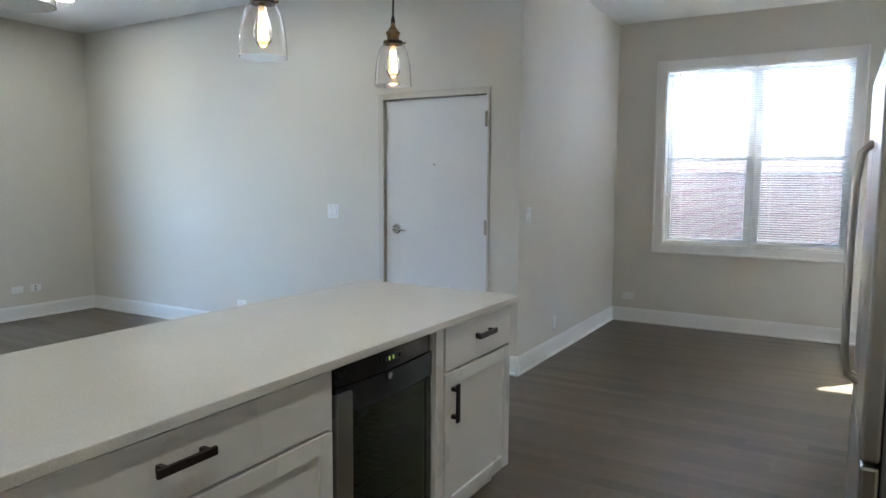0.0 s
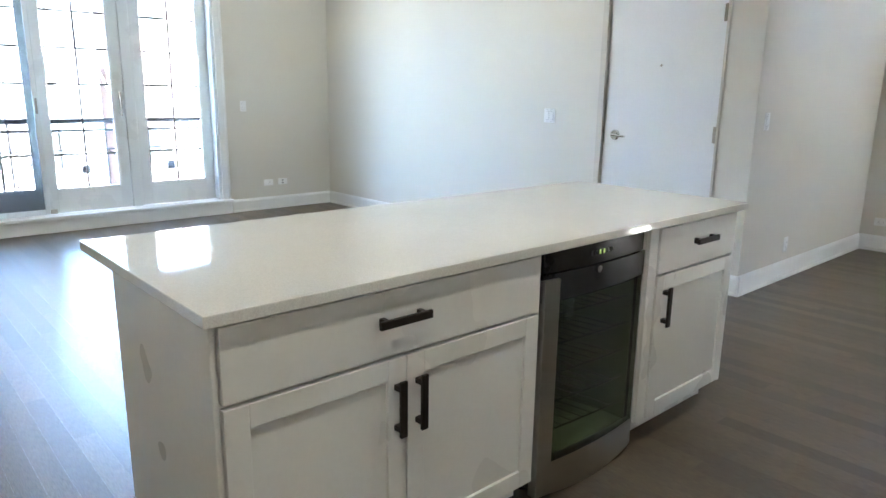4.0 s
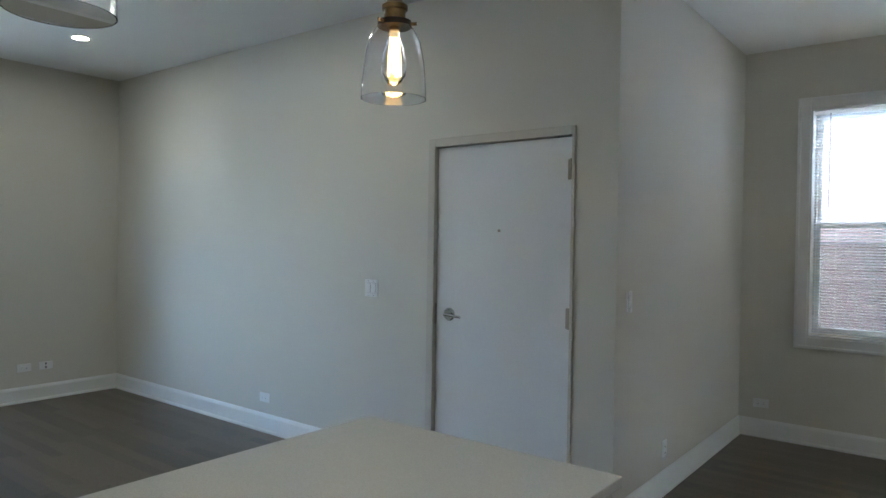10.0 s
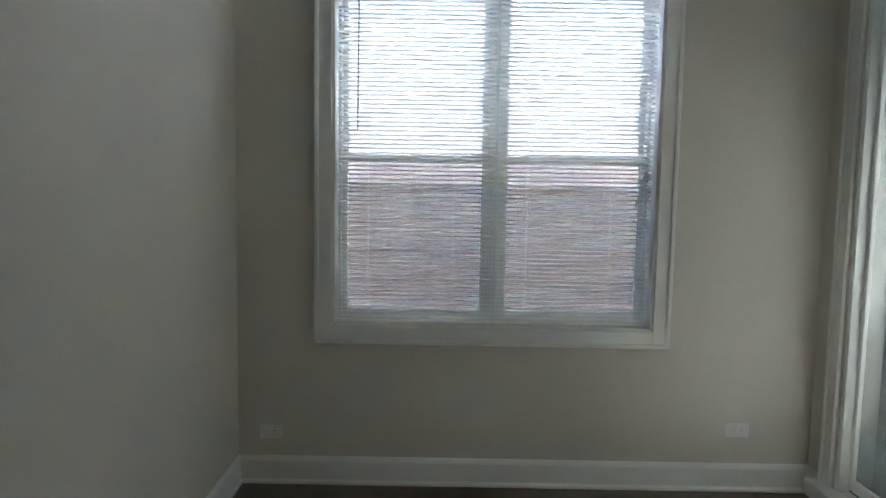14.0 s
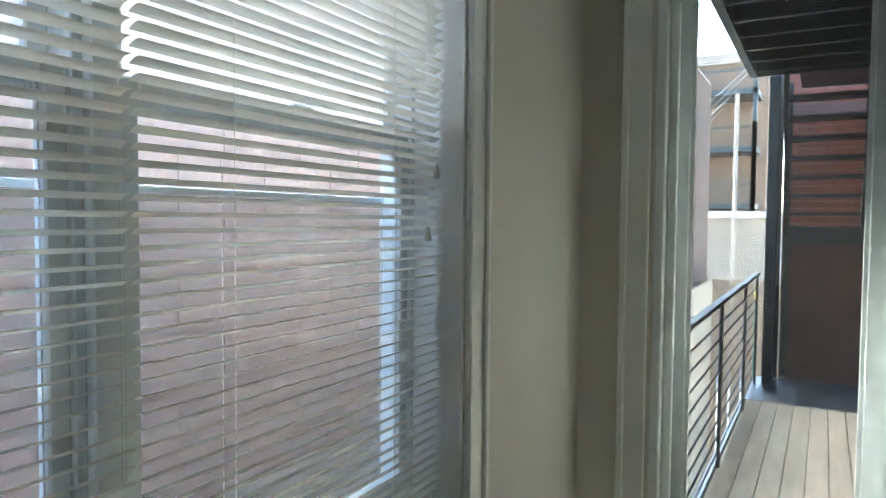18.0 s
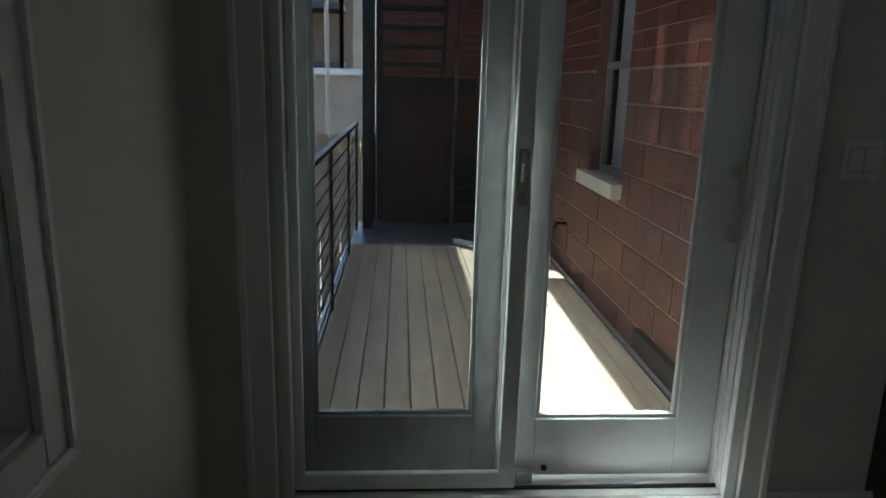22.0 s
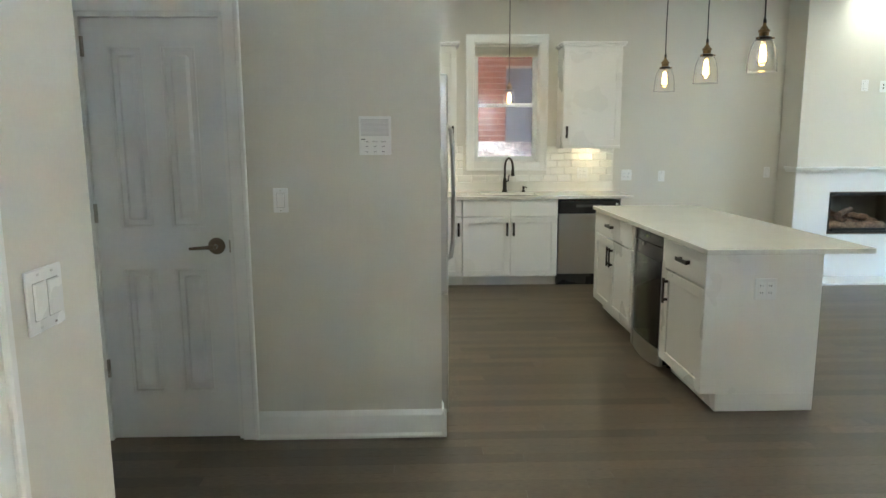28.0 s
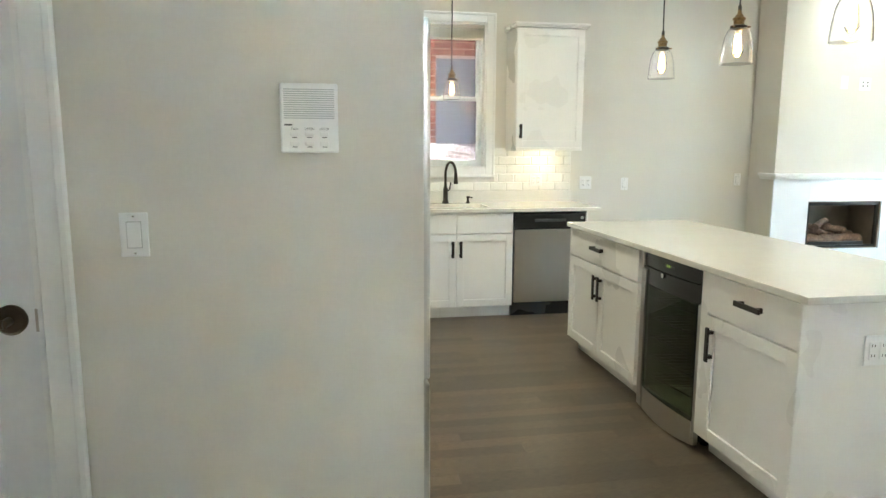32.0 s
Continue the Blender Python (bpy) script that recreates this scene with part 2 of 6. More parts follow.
M_SHADE = material("grey_roller_shade", (0.52, 0.54, 0.54), 0.7, stain=(2, 0.03))
M_ALU = material("bronze_aluminium", (0.30, 0.27, 0.24), 0.4, 0.4)
M_CONC = material("concrete", (0.42, 0.41, 0.39), 0.9, stain=(0.4, 0.12), grain=(20, 0.10), bump=(30, 0.3))
M_ASPH = material("asphalt", (0.07, 0.07, 0.072), 0.9, stain=(0.5, 0.15), grain=(60, 0.25), bump=(70, 0.5))
M_BARK = material("bark", (0.26, 0.21, 0.175), 0.95, stain=(6, 0.3), bump=(25, 0.8), stretch=(4, 4, 1))
M_LEAF = material("evergreen_leaf", (0.07, 0.11, 0.035), 0.7, rand=0.35, island=True)
M_ROCK = material("rough_stone", (0.42, 0.36, 0.36), 0.95, stain=(7, 0.35), grain=(30, 0.4), bump=(12, 1.0))
M_GREYDOOR = material("slate_grey_panel", (0.13, 0.125, 0.145), 0.5)
M_YELLOW = material("yellow_plastic", (0.6, 0.42, 0.05), 0.5)
M_GREEN = material("green_tarp", (0.03, 0.07, 0.055), 0.6)
M_CAR1 = material("grey_car_paint", (0.25, 0.27, 0.30), 0.2, 0.5, coat=1.0, bump=(60, 0))
M_CAR2 = material("red_car_paint", (0.40, 0.05, 0.04), 0.2, 0.2, coat=1.0, bump=(60, 0))
M_TYRE = material("rubber", (0.02, 0.02, 0.02), 0.9)


for m_ in (M_BLOCK, M_BRICK, M_BLOCK2, M_MORTAR, M_MORTAR2):  # rough masonry has next to no sheen
    m_.node_tree.nodes["Principled BSDF"].inputs["Specular IOR Level"].default_value = 0.05
M_STONE.node_tree.nodes["Principled BSDF"].inputs["Specular IOR Level"].default_value = 0.3
M_DECK.node_tree.nodes["Principled BSDF"].inputs["Specular IOR Level"].default_value = 0.25


# ---- building blocks ----
def bx(bm, x0, x1, y0, y1, z0, z1):
    v = [bm.verts.new((x, y, z)) for x in (x0, x1) for y in (y0, y1) for z in (z0, z1)]
    for q in ((0, 1, 3, 2), (4, 6, 7, 5), (0, 4, 5, 1), (2, 3, 7, 6), (0, 2, 6, 4), (1, 5, 7, 3)):
        bm.faces.new([v[i] for i in q])
    return bm


def box(x0, x1, y0, y1, z0, z1, bevel=0.0, segs=1):
    bm = bx(bmesh.new(), min(x0, x1), max(x0, x1), min(y0, y1), max(y0, y1), min(z0, z1), max(z0, z1))
    if bevel:
        bmesh.ops.bevel(bm, geom=bm.edges[:], offset=bevel, segments=segs, affect="EDGES", profile=0.5)
    return bm


def lathe(profile, at, axis="z", n=24):
    """A turned body: pairs of radius and height, about an axis through the point."""
    bm = bmesh.new()
    rings = []
    for r, h in profile:
        ring = []
        for i in range(n):
            a = 2 * math.pi * i / n
            c, s = r * math.cos(a), r * math.sin(a)
            p = {"z": (c, s, h), "x": (h, c, s), "y": (c, h, s)}[axis]
            ring.append(bm.verts.new([p[k] + at[k] for k in range(3)]))
        rings.append(ring)
    for a, c in zip(rings, rings[1:]):
        for i in range(n):
            bm.faces.new((a[i], a[(i + 1) % n], c[(i + 1) % n], c[i]))
    if profile[0][0] > 1e-5:
        bm.faces.new(rings[0])
    if profile[-1][0] > 1e-5:
        bm.faces.new(rings[-1])
    bmesh.ops.remove_doubles(bm, verts=bm.verts[:], dist=1e-6)
    bmesh.ops.recalc_face_normals(bm, faces=bm.faces[:])
    return bm


def tube(points, r, n=10, taper=None):
    """A round bar along a line of points."""
    bm = bmesh.new()
    pts = [Vector(p) for p in points]
    rings = []
    for i, p in enumerate(pts):
        d = (pts[min(i + 1, len(pts) - 1)] - pts[max(i - 1, 0)]).normalized()
        u = d.orthogonal().normalized() if not rings else (u - d * u.dot(d)).normalized()
        w = d.cross(u)
        rr = r if taper is None else r + (taper - r) * i / (len(pts) - 1)
        rings.append([bm.verts.new(p + rr * (math.cos(2 * math.pi * k / n) * u + math.sin(2 * math.pi * k / n) * w)) for k in range(n)])
    for a, c in zip(rings, rings[1:]):
        for i in range(n):
            bm.faces.new((a[i], a[(i + 1) % n], c[(i + 1) % n], c[i]))
    bm.faces.new(rings[0]), bm.faces.new(rings[-1])
    bmesh.ops.recalc_face_normals(bm, faces=bm.faces[:])
    return bm


def extrude_profile(prof, axis, a0, a1):
    """A moulding: a closed outline of pairs, drawn out along x, y or z."""
    bm = bmesh.new()
    def at(p, a):
        return {"x": (a, p[0], p[1]), "y": (p[0], a, p[1]), "z": (p[0], p[1], a)}[axis]
    A, B = [bm.verts.new(at(p, a0)) for p in prof], [bm.verts.new(at(p, a1)) for p in prof]
    n = len(prof)
    for i in range(n):
        bm.faces.new((A[i], A[(i + 1) % n], B[(i + 1) % n], B[i]))
    bm.faces.new(A), bm.faces.new(B)
    bmesh.ops.recalc_face_normals(bm, faces=bm.faces[:])
    return bm


def join(*bms):
    me = bpy.data.meshes.new("joined")
    out = bmesh.new()
    for b in bms:
        b.to_mesh(me)
        out.from_mesh(me)
        b.free()
    bpy.data.meshes.remove(me)
    return out


def base_of(ob):
    while ob.parent:
        ob = ob.parent
    return ob.location


def part(name, bm, mat, parent=None, label="", smooth=False):
    """One mesh object from a bmesh in world places, under a thing or a part."""
    if parent is not None:
        bmesh.ops.translate(bm, vec=-base_of(parent), verts=bm.verts[:])
    me = bpy.data.meshes.new(name)
    bm.to_mesh(me)
    bm.free()
    me.materials.append(mat)
    if smooth:
        me.shade_smooth()
        me.set_sharp_from_angle(angle=radians(40))
    ob = new(name, me)
    if parent is not None:
        ob.parent = parent
    return tagged(ob, label) if label else ob


def thing(name, at, label, category, group=""):
    ob = new(name)
    ob.location, ob.empty_display_size = at, 0.1
    return tagged(ob, label, category, group)


def setting(name, bm, mat, label="", smooth=False):
    return tagged(part(name, bm, mat, None, label, smooth), kind="structure")


def sheet(axis, p0, p1, a0, a1, z0, z1, holes=()):
    """A wall of real thickness with openings right through it."""
    bm = bmesh.new()
    us = sorted({a0, a1, *[h[0] for h in holes], *[h[1] for h in holes]})
    for u0, u1 in zip(us, us[1:]):
        c = (u0 + u1) / 2
        zs = [z0]
        for h in sorted((h for h in holes if h[0] < c < h[1]), key=lambda h: h[2]):
            zs += [h[2], h[3]]
        zs.append(z1)
        for k in range(0, len(zs), 2):
            if zs[k + 1] - zs[k] > 1e-4:
                if axis == "y":
                    bx(bm, u0, u1, p0, p1, zs[k], zs[k + 1])
                else:
                    bx(bm, p0, p1, u0, u1, zs[k], zs[k + 1])
    return bm


# ---- plan ----
XL, YK, XR, YW, H = -5.14, -5.53, 2.878, 2.405, 2.985
YI, XI = -1.433, 2.105          # wall with the intercom: its face and its free end
YH, XE = 0.35, 4.05             # hall: its north face and its east face
BRX, BRW, BRY = -3.15, -1.676, -5.15  # chimney breast: west, east, front
NW = dict(x0=0.47, x1=2.060, z0=0.809, z1=2.508)   # nook window opening
FD = dict(y0=-3.765, y1=-1.385, z0=0.15, z1=2.475)   # french door opening
GD = dict(y0=0.775, y1=2.172, z0=0.12, z1=2.44)      # patio door opening
KW = dict(x0=0.944, x1=1.648, z0=1.222, z1=2.471)    # kitchen window opening

setting("wall_north", sheet("y", 0, 0.18, XL - 0.2, -0.15, 0, H, [(-1.215, -0.257, 0, 2.09)]), M_WALL, "smooth greige painted wall")
setting("wall_nook", bx(bmesh.new(), -0.15, 0, 0, YW + 0.22, 0, H), M_WALL, "smooth greige painted wall")
setting("wall_window", sheet("y", YW, YW + 0.22, 0, XR + 0.25, 0, H, [(NW["x0"], NW["x1"], NW["z0"], NW["z1"])]), M_WALL, "smooth greige painted wall")
setting("wall_patio", sheet("x", XR, XR + 0.25, YH, YW, 0, H, [(GD["y0"], GD["y1"], 0, GD["z1"])]), M_WALL, "smooth greige painted wall")
setting("wall_french", sheet("x", XL - 0.2, XL, YK, 0, 0, H, [(FD["y0"], FD["y1"], 0, FD["z1"])]), M_WALL, "smooth greige painted wall")
setting("wall_kitchen", sheet("y", YK - 0.22, YK, XL - 0.2, 3.0, 0, H, [(KW["x0"], KW["x1"], KW["z0"], KW["z1"])]), M_WALL, "smooth greige painted wall")
setting("wall_intercom", sheet("y", YI - 0.12, YI, XI, XE + 0.12, 0, H, [(3.09, 3.76, 0, 2.04)]), M_WALL, "smooth greige painted wall")
setting("wall_hall_north", bx(bmesh.new(), XR + 0.25, XE + 0.12, YH, 0.365, 0, H), M_WALL)
setting("wall_hall_east", sheet("x", XE, XE + 0.12, YI, YH, 0, H, [(-1.25, -0.50, 0, 2.04)]), M_WALL)
setting("wall_fridge", bx(bmesh.new(), 2.88, 3.0, YK, YI - 0.12, 0, H), M_WALL)
# closet behind the hall doors, coloured dark in place of its shade
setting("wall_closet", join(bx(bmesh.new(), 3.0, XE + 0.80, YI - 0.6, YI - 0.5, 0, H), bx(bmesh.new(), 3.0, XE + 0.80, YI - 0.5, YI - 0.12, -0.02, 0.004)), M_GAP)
setting("wall_corridor", bx(bmesh.new(), -2.0, -0.155, 0.9, 1.0, 0, H), M_WALL)
setting("wall_bedroom", join(bx(bmesh.new(), XE + 0.7, XE + 0.8, YI - 0.5, 0.36, 0, H), bx(bmesh.new(), XE + 0.12, XE + 0.7, YH, 0.36, 0, H)), M_WALL)
bm = bmesh.new()
bx(bm, XL - 0.2, XR + 0.25, YK - 0.22, YW + 0.22, H, H + 0.15), bx(bm, XR + 0.25, 5.0, YK - 0.22, 0.36, H, H + 0.15)
setting("ceiling", bm, M_CEIL, "flat white painted ceiling")
bm = sheet("y", YK, BRY, BRX, BRW, 0, H, [(-2.815, -2.034, 0.47, 0.918)])
setting("chimney_breast", bm, M_WALL, "greige chimney breast above the fireplace")


# mouldings
def baseboard(axis, a0, a1, face, out):
    """Tall white baseboard with a shoe moulding; face: the wall's plane; out: the way into the room."""
    p = [(face, 0), (face + out * 0.024, 0), (face + out * 0.024, 0.012), (face + out * 0.014, 0.024), (face + out * 0.014, 0.115),
         (face + out * 0.009, 0.130), (face + out * 0.004, 0.140), (face, 0.140)]
    setting("baseboard", extrude_profile(p, axis, a0, a1), M_TRIM, "tall white painted baseboard")


baseboard("x", XL, -1.235, 0, -1)
baseboard("x", -0.237, 0.024, 0, -1)
baseboard("y", -0.024, YW, 0, 1)
baseboard("x", 0, XR, YW, -1)
baseboard("y", YH - 0.024, GD["y0"] - 0.10, XR, -1)
baseboard("y", 2.30, YW, XR, -1)
baseboard("x", XR, XE, YH, -1)
baseboard("x", XI - 0.024, 3.01, YI, 1)
baseboard("x", 3.84, XE, YI, 1)
baseboard("y", YI - 0.12, YI + 0.024, XI, -1)
baseboard("y", YK, FD["y0"] - 0.11, XL, 1)
baseboard("y", FD["y1"] + 0.11, 0, XL, 1)
baseboard("x", XL, BRX, YK, 1)
baseboard("x", BRW, 0.10, YK, 1)
baseboard("y", YK, BRY - 0.02, BRX, -1)
baseboard("y", YK, BRY - 0.02, BRW, 1)


def casing(name, axis, face, out, a0, a1, z0, z1, w=0.075, sill=False, bottom=False):
    """Stepped white casing round an opening on a wall's face."""
    t = 0.018
    root = setting(name, box(*((a0 - w, a0, face, face + out * t) if axis == "y" else (face, face + out * t, a0 - w, a0)), z0 - (w if bottom else 0), z1 + w, 0.003), M_TRIM, "white painted casing with a raised outer bead")
    def strip(u0, u1, y0, y1, n="casing_side"):
        b = box(*((u0, u1, face, face + out * t) if axis == "y" else (face, face + out * t, u0, u1)), y0, y1, 0.003)
        o = part(n, b, M_TRIM, root)
        return o
    def bead(u0, u1, y0, y1):
        b = box(*((u0, u1, face + out * 0.002, face + out * (t + 0.010)) if axis == "y" else (face + out * 0.002, face + out * (t + 0.010), u0, u1)), y0, y1, 0.004)
        part("bead", b, M_TRIM, root)
    strip(a1, a1 + w, z0 - (w if bottom else 0), z1 + w)
    strip(a0, a1, z1, z1 + w, "casing_head")
    e = 0.018
    lo = z0 - (w if bottom else 0)
    bead(a0 - w - 0.004, a0 - w + e, lo, z1 + w), bead(a1 + w - e, a1 + w + 0.004, lo, z1 + w)
    bead(a0 - w - 0.004, a1 + w + 0.004, z1 + w - e, z1 + w + 0.004)
    if bottom:
        strip(a0, a1, z0 - w, z0, "casing_apron")
        bead(a0 - w - 0.004, a1 + w + 0.004, z0 - w - 0.004, z0 - w + e)
    return root


# ---- small fittings ----
M_GAPGREY = material("plate_gap_shadow", (0.35, 0.35, 0.34), 0.6)


def plate(axis, face, out, a, z, kind="switch", n=1, turned=False, label=""):
    """A white wall plate. kind: switch, outlet, blank or jack; n: gangs; turned: lying on its side."""
    w, h = 0.070 + 0.046 * (n - 1), 0.115
    if turned:
        w, h = h, 0.070
    def b(a0, a1, d0, d1, z0, z1, bev=0.0015):
        if axis == "y":
            return box(a0, a1, face + out * d0, face + out * d1, z0, z1, bev)
        return box(face + out * d0, face + out * d1, a0, a1, z0, z1, bev)
    root = thing("wall_plate" if kind != "outlet" else "wall_outlet", (a, face, z) if axis == "y" else (face, a, z),
                 label or {"switch": "white plastic rocker switch plate on a greige wall", "outlet": "white plastic duplex outlet on a greige wall",
                           "jack": "white plastic plate with media sockets", "blank": "plain white plastic cover plate on a wall"}[kind],
                 "light switch" if kind == "switch" else "outlet")
    part("cover", b(a - w / 2, a + w / 2, 0, 0.006, z - h / 2, z + h / 2, 0.002), M_PLATE, root)
    for k in range(n):
        c = a + (k - (n - 1) / 2) * 0.046
        if kind == "switch":
            part("rocker_gap", b(c - 0.0185, c + 0.0185, 0.005, 0.0063, z - 0.0345, z + 0.0345, 0), M_GAPGREY, root)
            part("rocker", b(c - 0.017, c + 0.017, 0.005, 0.010, z - 0.033, z + 0.033), M_PLATE, root)
            part("screw", b(c - 0.003, c + 0.003, 0.005, 0.0075, z + 0.046, z + 0.050, 0), M_CHROME, root)
            part("screw", b(c - 0.003, c + 0.003, 0.005, 0.0075, z - 0.050, z - 0.046, 0), M_CHROME, root)
        elif kind == "outlet":
            if turned:
                part("socket_face", b(a - 0.034, a + 0.034, 0.005, 0.009, z - 0.017, z + 0.017), M_PLATE, root)
            else:
                part("socket_face", b(c - 0.017, c + 0.017, 0.005, 0.009, z - 0.034, z + 0.034), M_PLATE, root)
            for s in (-0.019, 0.019):
                for o in (-0.006, 0.006):
                    if turned:
                        part("slot", b(a + s - 0.004, a + s + 0.004, 0.008, 0.0095, z + o - 0.001, z + o + 0.001, 0), M_SLOT, root)
                    else:
                        part("slot", b(c + o - 0.0014, c + o + 0.0014, 0.008, 0.0095, z + s - 0.005, z + s + 0.005, 0), M_SLOT, root)
        elif kind == "jack":
            for s in (-0.016, 0.016):
                part("jack", b(c - 0.007, c + 0.007, 0.005, 0.009, z + s - 0.008, z + s + 0.008), M_SLOT, root)
    return root


def lever(root, at, out, way, mat, axis="y"):
    """Round rose with a lever. out: into the room; way: the way that the lever points along the wall."""
    x, y, z = at
    if axis == "y":
        part("rose", lathe([(0.040, 0), (0.040, 0.008), (0.033, 0.016), (0.0, 0.014)] if out > 0 else [(0.040, 0), (0.040, -0.008), (0.033, -0.016), (0.0, -0.014)], (x, y, z), "y"), mat, root, "round rose", True)
        part("lever_handle", join(tube([(x, y, z), (x, y + out * 0.05, z)], 0.011, 12), tube([(x, y + out * 0.05, z), (x + way * 0.03, y + out * 0.055, z), (x + way * 0.115, y + out * 0.05, z - 0.006)], 0.012, 10, 0.007)), mat, root, "curved lever", True)


def hinge(root, x0, x1, y0, y1, z, mat):
    part("hinge", join(box(x0, x1, y0, y1, z - 0.05, z + 0.05, 0.001)), mat, root, "steel butt hinge")


# ---- entry door ----
door = tagged(thing("door_1", (-0.74, 0.05, 0), "flat white entry door with a lever in a taupe metal frame", "door"), kind="structure")
FX0, FX1, FT = -1.235, -0.237, 2.11
for a, b in ((FX0, FX0 + 0.052), (FX1 - 0.020, FX1)):
    part("frame_jamb", box(a, b, -0.012, 0.15, 0, FT, 0.003), M_FRAME, door, "taupe painted steel jamb")
part("frame_head", box(FX0 + 0.052, FX1 - 0.020, -0.012, 0.15, FT - 0.05, FT, 0.003), M_FRAME, door, "taupe painted steel head")
leaf = part("leaf", box(FX0 + 0.056, FX1 - 0.023, 0.018, 0.062, 0.006, FT - 0.054, 0.002), M_DOOR, door, "flat white door leaf")
part("stop", box(FX0 + 0.052, FX0 + 0.067, 0.066, 0.085, 0, FT - 0.05), M_FRAME, door)
lever(leaf, (-1.075, 0.018, 1.04), -1, 1, M_CHROME)
part("peephole", lathe([(0.009, 0), (0.009, -0.004), (0.004, -0.005), (0, -0.003)], (-0.725, 0.018, 1.55), "y", 14), M_NICKEL, leaf, "small metal peephole", True)
part("latch_plate", box(FX0 + 0.050, FX0 + 0.060, 0.010, 0.020, 0.98, 1.10), M_NICKEL, door, "steel strike")
for z in (0.24, 1.08, 1.88):
    part("hinge", join(tube([(FX1 - 0.024, -0.004, z - 0.055), (FX1 - 0.024, -0.004, z + 0.055)], 0.009, 10), box(FX1 - 0.052, FX1 - 0.024, 0.012, 0.019, z - 0.055, z + 0.055)), M_NICKEL, door, "dark steel butt hinge")
plate("y", 0, -1, -1.715, 1.165, "switch", 2)
plate("x", 0, 1, 0.165, 1.18, "switch")
plate("x", 0, 1, 0.74, 0.262, "outlet")
plate("y", 0, -1, -2.83, 0.262, "outlet", turned=True)
plate("y", YW, -1, 0.165, 0.264, "outlet", turned=True)
plate("y", YW, -1, 2.51, 0.312, "outlet", turned=True)
plate("x", XL, 1, -1.09, 1.165, "switch")
plate("x", XL, 1, -0.825, 0.305, "outlet", turned=True)
plate("x", XL, 1, -0.645, 0.305, "jack", turned=True)
plate("x", XL, 1, -4.84, 0.32, "outlet", turned=True)
plate("x", XR, -1, 0.55, 1.183, "switch", 2)
plate("y", YI, 1, 2.86, 1.187, "switch")


# ---- nook window ----
def sash(root, x0, x1, y0, y1, z0, z1, s=0.030, name="sash", film=False):
    fr = part(name, join(box(x0, x0 + s, y0, y1, z0, z1, 0.003), box(x1 - s, x1, y0, y1, z0, z1, 0.003), box(x0 + s, x1 - s, y0, y1, z0, z0 + s + 0.01, 0.003),
                         box(x0 + s, x1 - s, y0, y1, z1 - s * 0.8, z1, 0.003)), M_VINYL, root, "white vinyl sash")
    c = (y0 + y1) / 2
    p = part("pane", box(x0 + s, x1 - s, c - 0.003, c + 0.003, z0 + s, z1 - s * 0.8), M_FILM if film else M_PANE, fr, "glass pane whitened to stand for bright sky" if film else "clear glass pane")
    p.visible_shadow = False
    return fr


def hung_window(root, x0, x1, y, out, z0, z1, zr, screen=True):
    """Double-hung window; y: its inner face; out: the way outdoors."""
    f = 0.016
    part("window_frame", join(box(x0, x0 + f, y, y + out * 0.09, z0, z1, 0.002), box(x1 - f, x1, y, y + out * 0.09, z0, z1, 0.002), box(x0 + f, x1 - f, y, y + out * 0.09, z0, z0 + f, 0.002),
                              box(x0 + f, x1 - f, y, y + out * 0.09, z1 - f, z1, 0.002)), M_VINYL, root, "white vinyl window frame")
    sash(root, x0 + f, x1 - f, y + out * 0.008, y + out * 0.036, z0 + f, zr + 0.015, name="lower_sash")
    sash(root, x0 + f, x1 - f, y + out * 0.046, y + out * 0.074, zr - 0.02, z1 - f, name="upper_sash", film=screen)
    part("sash_lock", box((x0 + x1) / 2 - 0.03, (x0 + x1) / 2 + 0.03, y - out * 0.002, y + out * 0.012, zr + 0.015, zr + 0.028, 0.003), M_VINYL, root, "white sash lock")
    if screen:
        o = part("half_screen", box(x0 + f, x1 - f, y + out * 0.083, y + out * 0.084, z0 + f, zr - 0.14), M_SCREEN2, root, "grey insect screen over the lower sash")
        part("screen_rail", join(box(x0 + f, x1 - f, y + out * 0.078, y + out * 0.088, zr - 0.14, zr - 0.128, 0.001), box(x0 + f, x1 - f, y + out * 0.078, y + out * 0.088, z0 + f, z0 + f + 0.02, 0.001)), M_VINYL, root)


casing("window_1_casing", "y", YW, -1, NW["x0"], NW["x1"], NW["z0"], NW["z1"], 0.08, bottom=True)
win = tagged(thing("window_1", (1.3, YW + 0.1, NW["z0"]), "pair of white vinyl double-hung windows side by side", "window"), kind="structure")
XM, ZR = 1.272, 1.648
part("window_jamb", join(box(NW["x0"], NW["x0"] + 0.012, YW, YW + 0.13, NW["z0"], NW["z1"]), box(NW["x1"] - 0.012, NW["x1"], YW, YW + 0.13, NW["z0"], NW["z1"]),
                         box(NW["x0"] + 0.012, NW["x1"] - 0.012, YW, YW + 0.13, NW["z0"], NW["z0"] + 0.012), box(NW["x0"] + 0.012, NW["x1"] - 0.012, YW, YW + 0.13, NW["z1"] - 0.012, NW["z1"])), M_TRIM, win, "white jamb lining")
part("mullion", box(XM - 0.020, XM + 0.020, YW + 0.11, YW + 0.22, NW["z0"] + 0.012, NW["z1"] - 0.012, 0.003), M_VINYL, win, "wide white mullion")
hung_window(win, NW["x0"] + 0.012, XM - 0.020, YW + 0.125, 1, NW["z0"] + 0.012, NW["z1"] - 0.012, ZR)
hung_window(win, XM + 0.020, NW["x1"] - 0.012, YW + 0.125, 1, NW["z0"] + 0.012, NW["z1"] - 0.012, ZR)


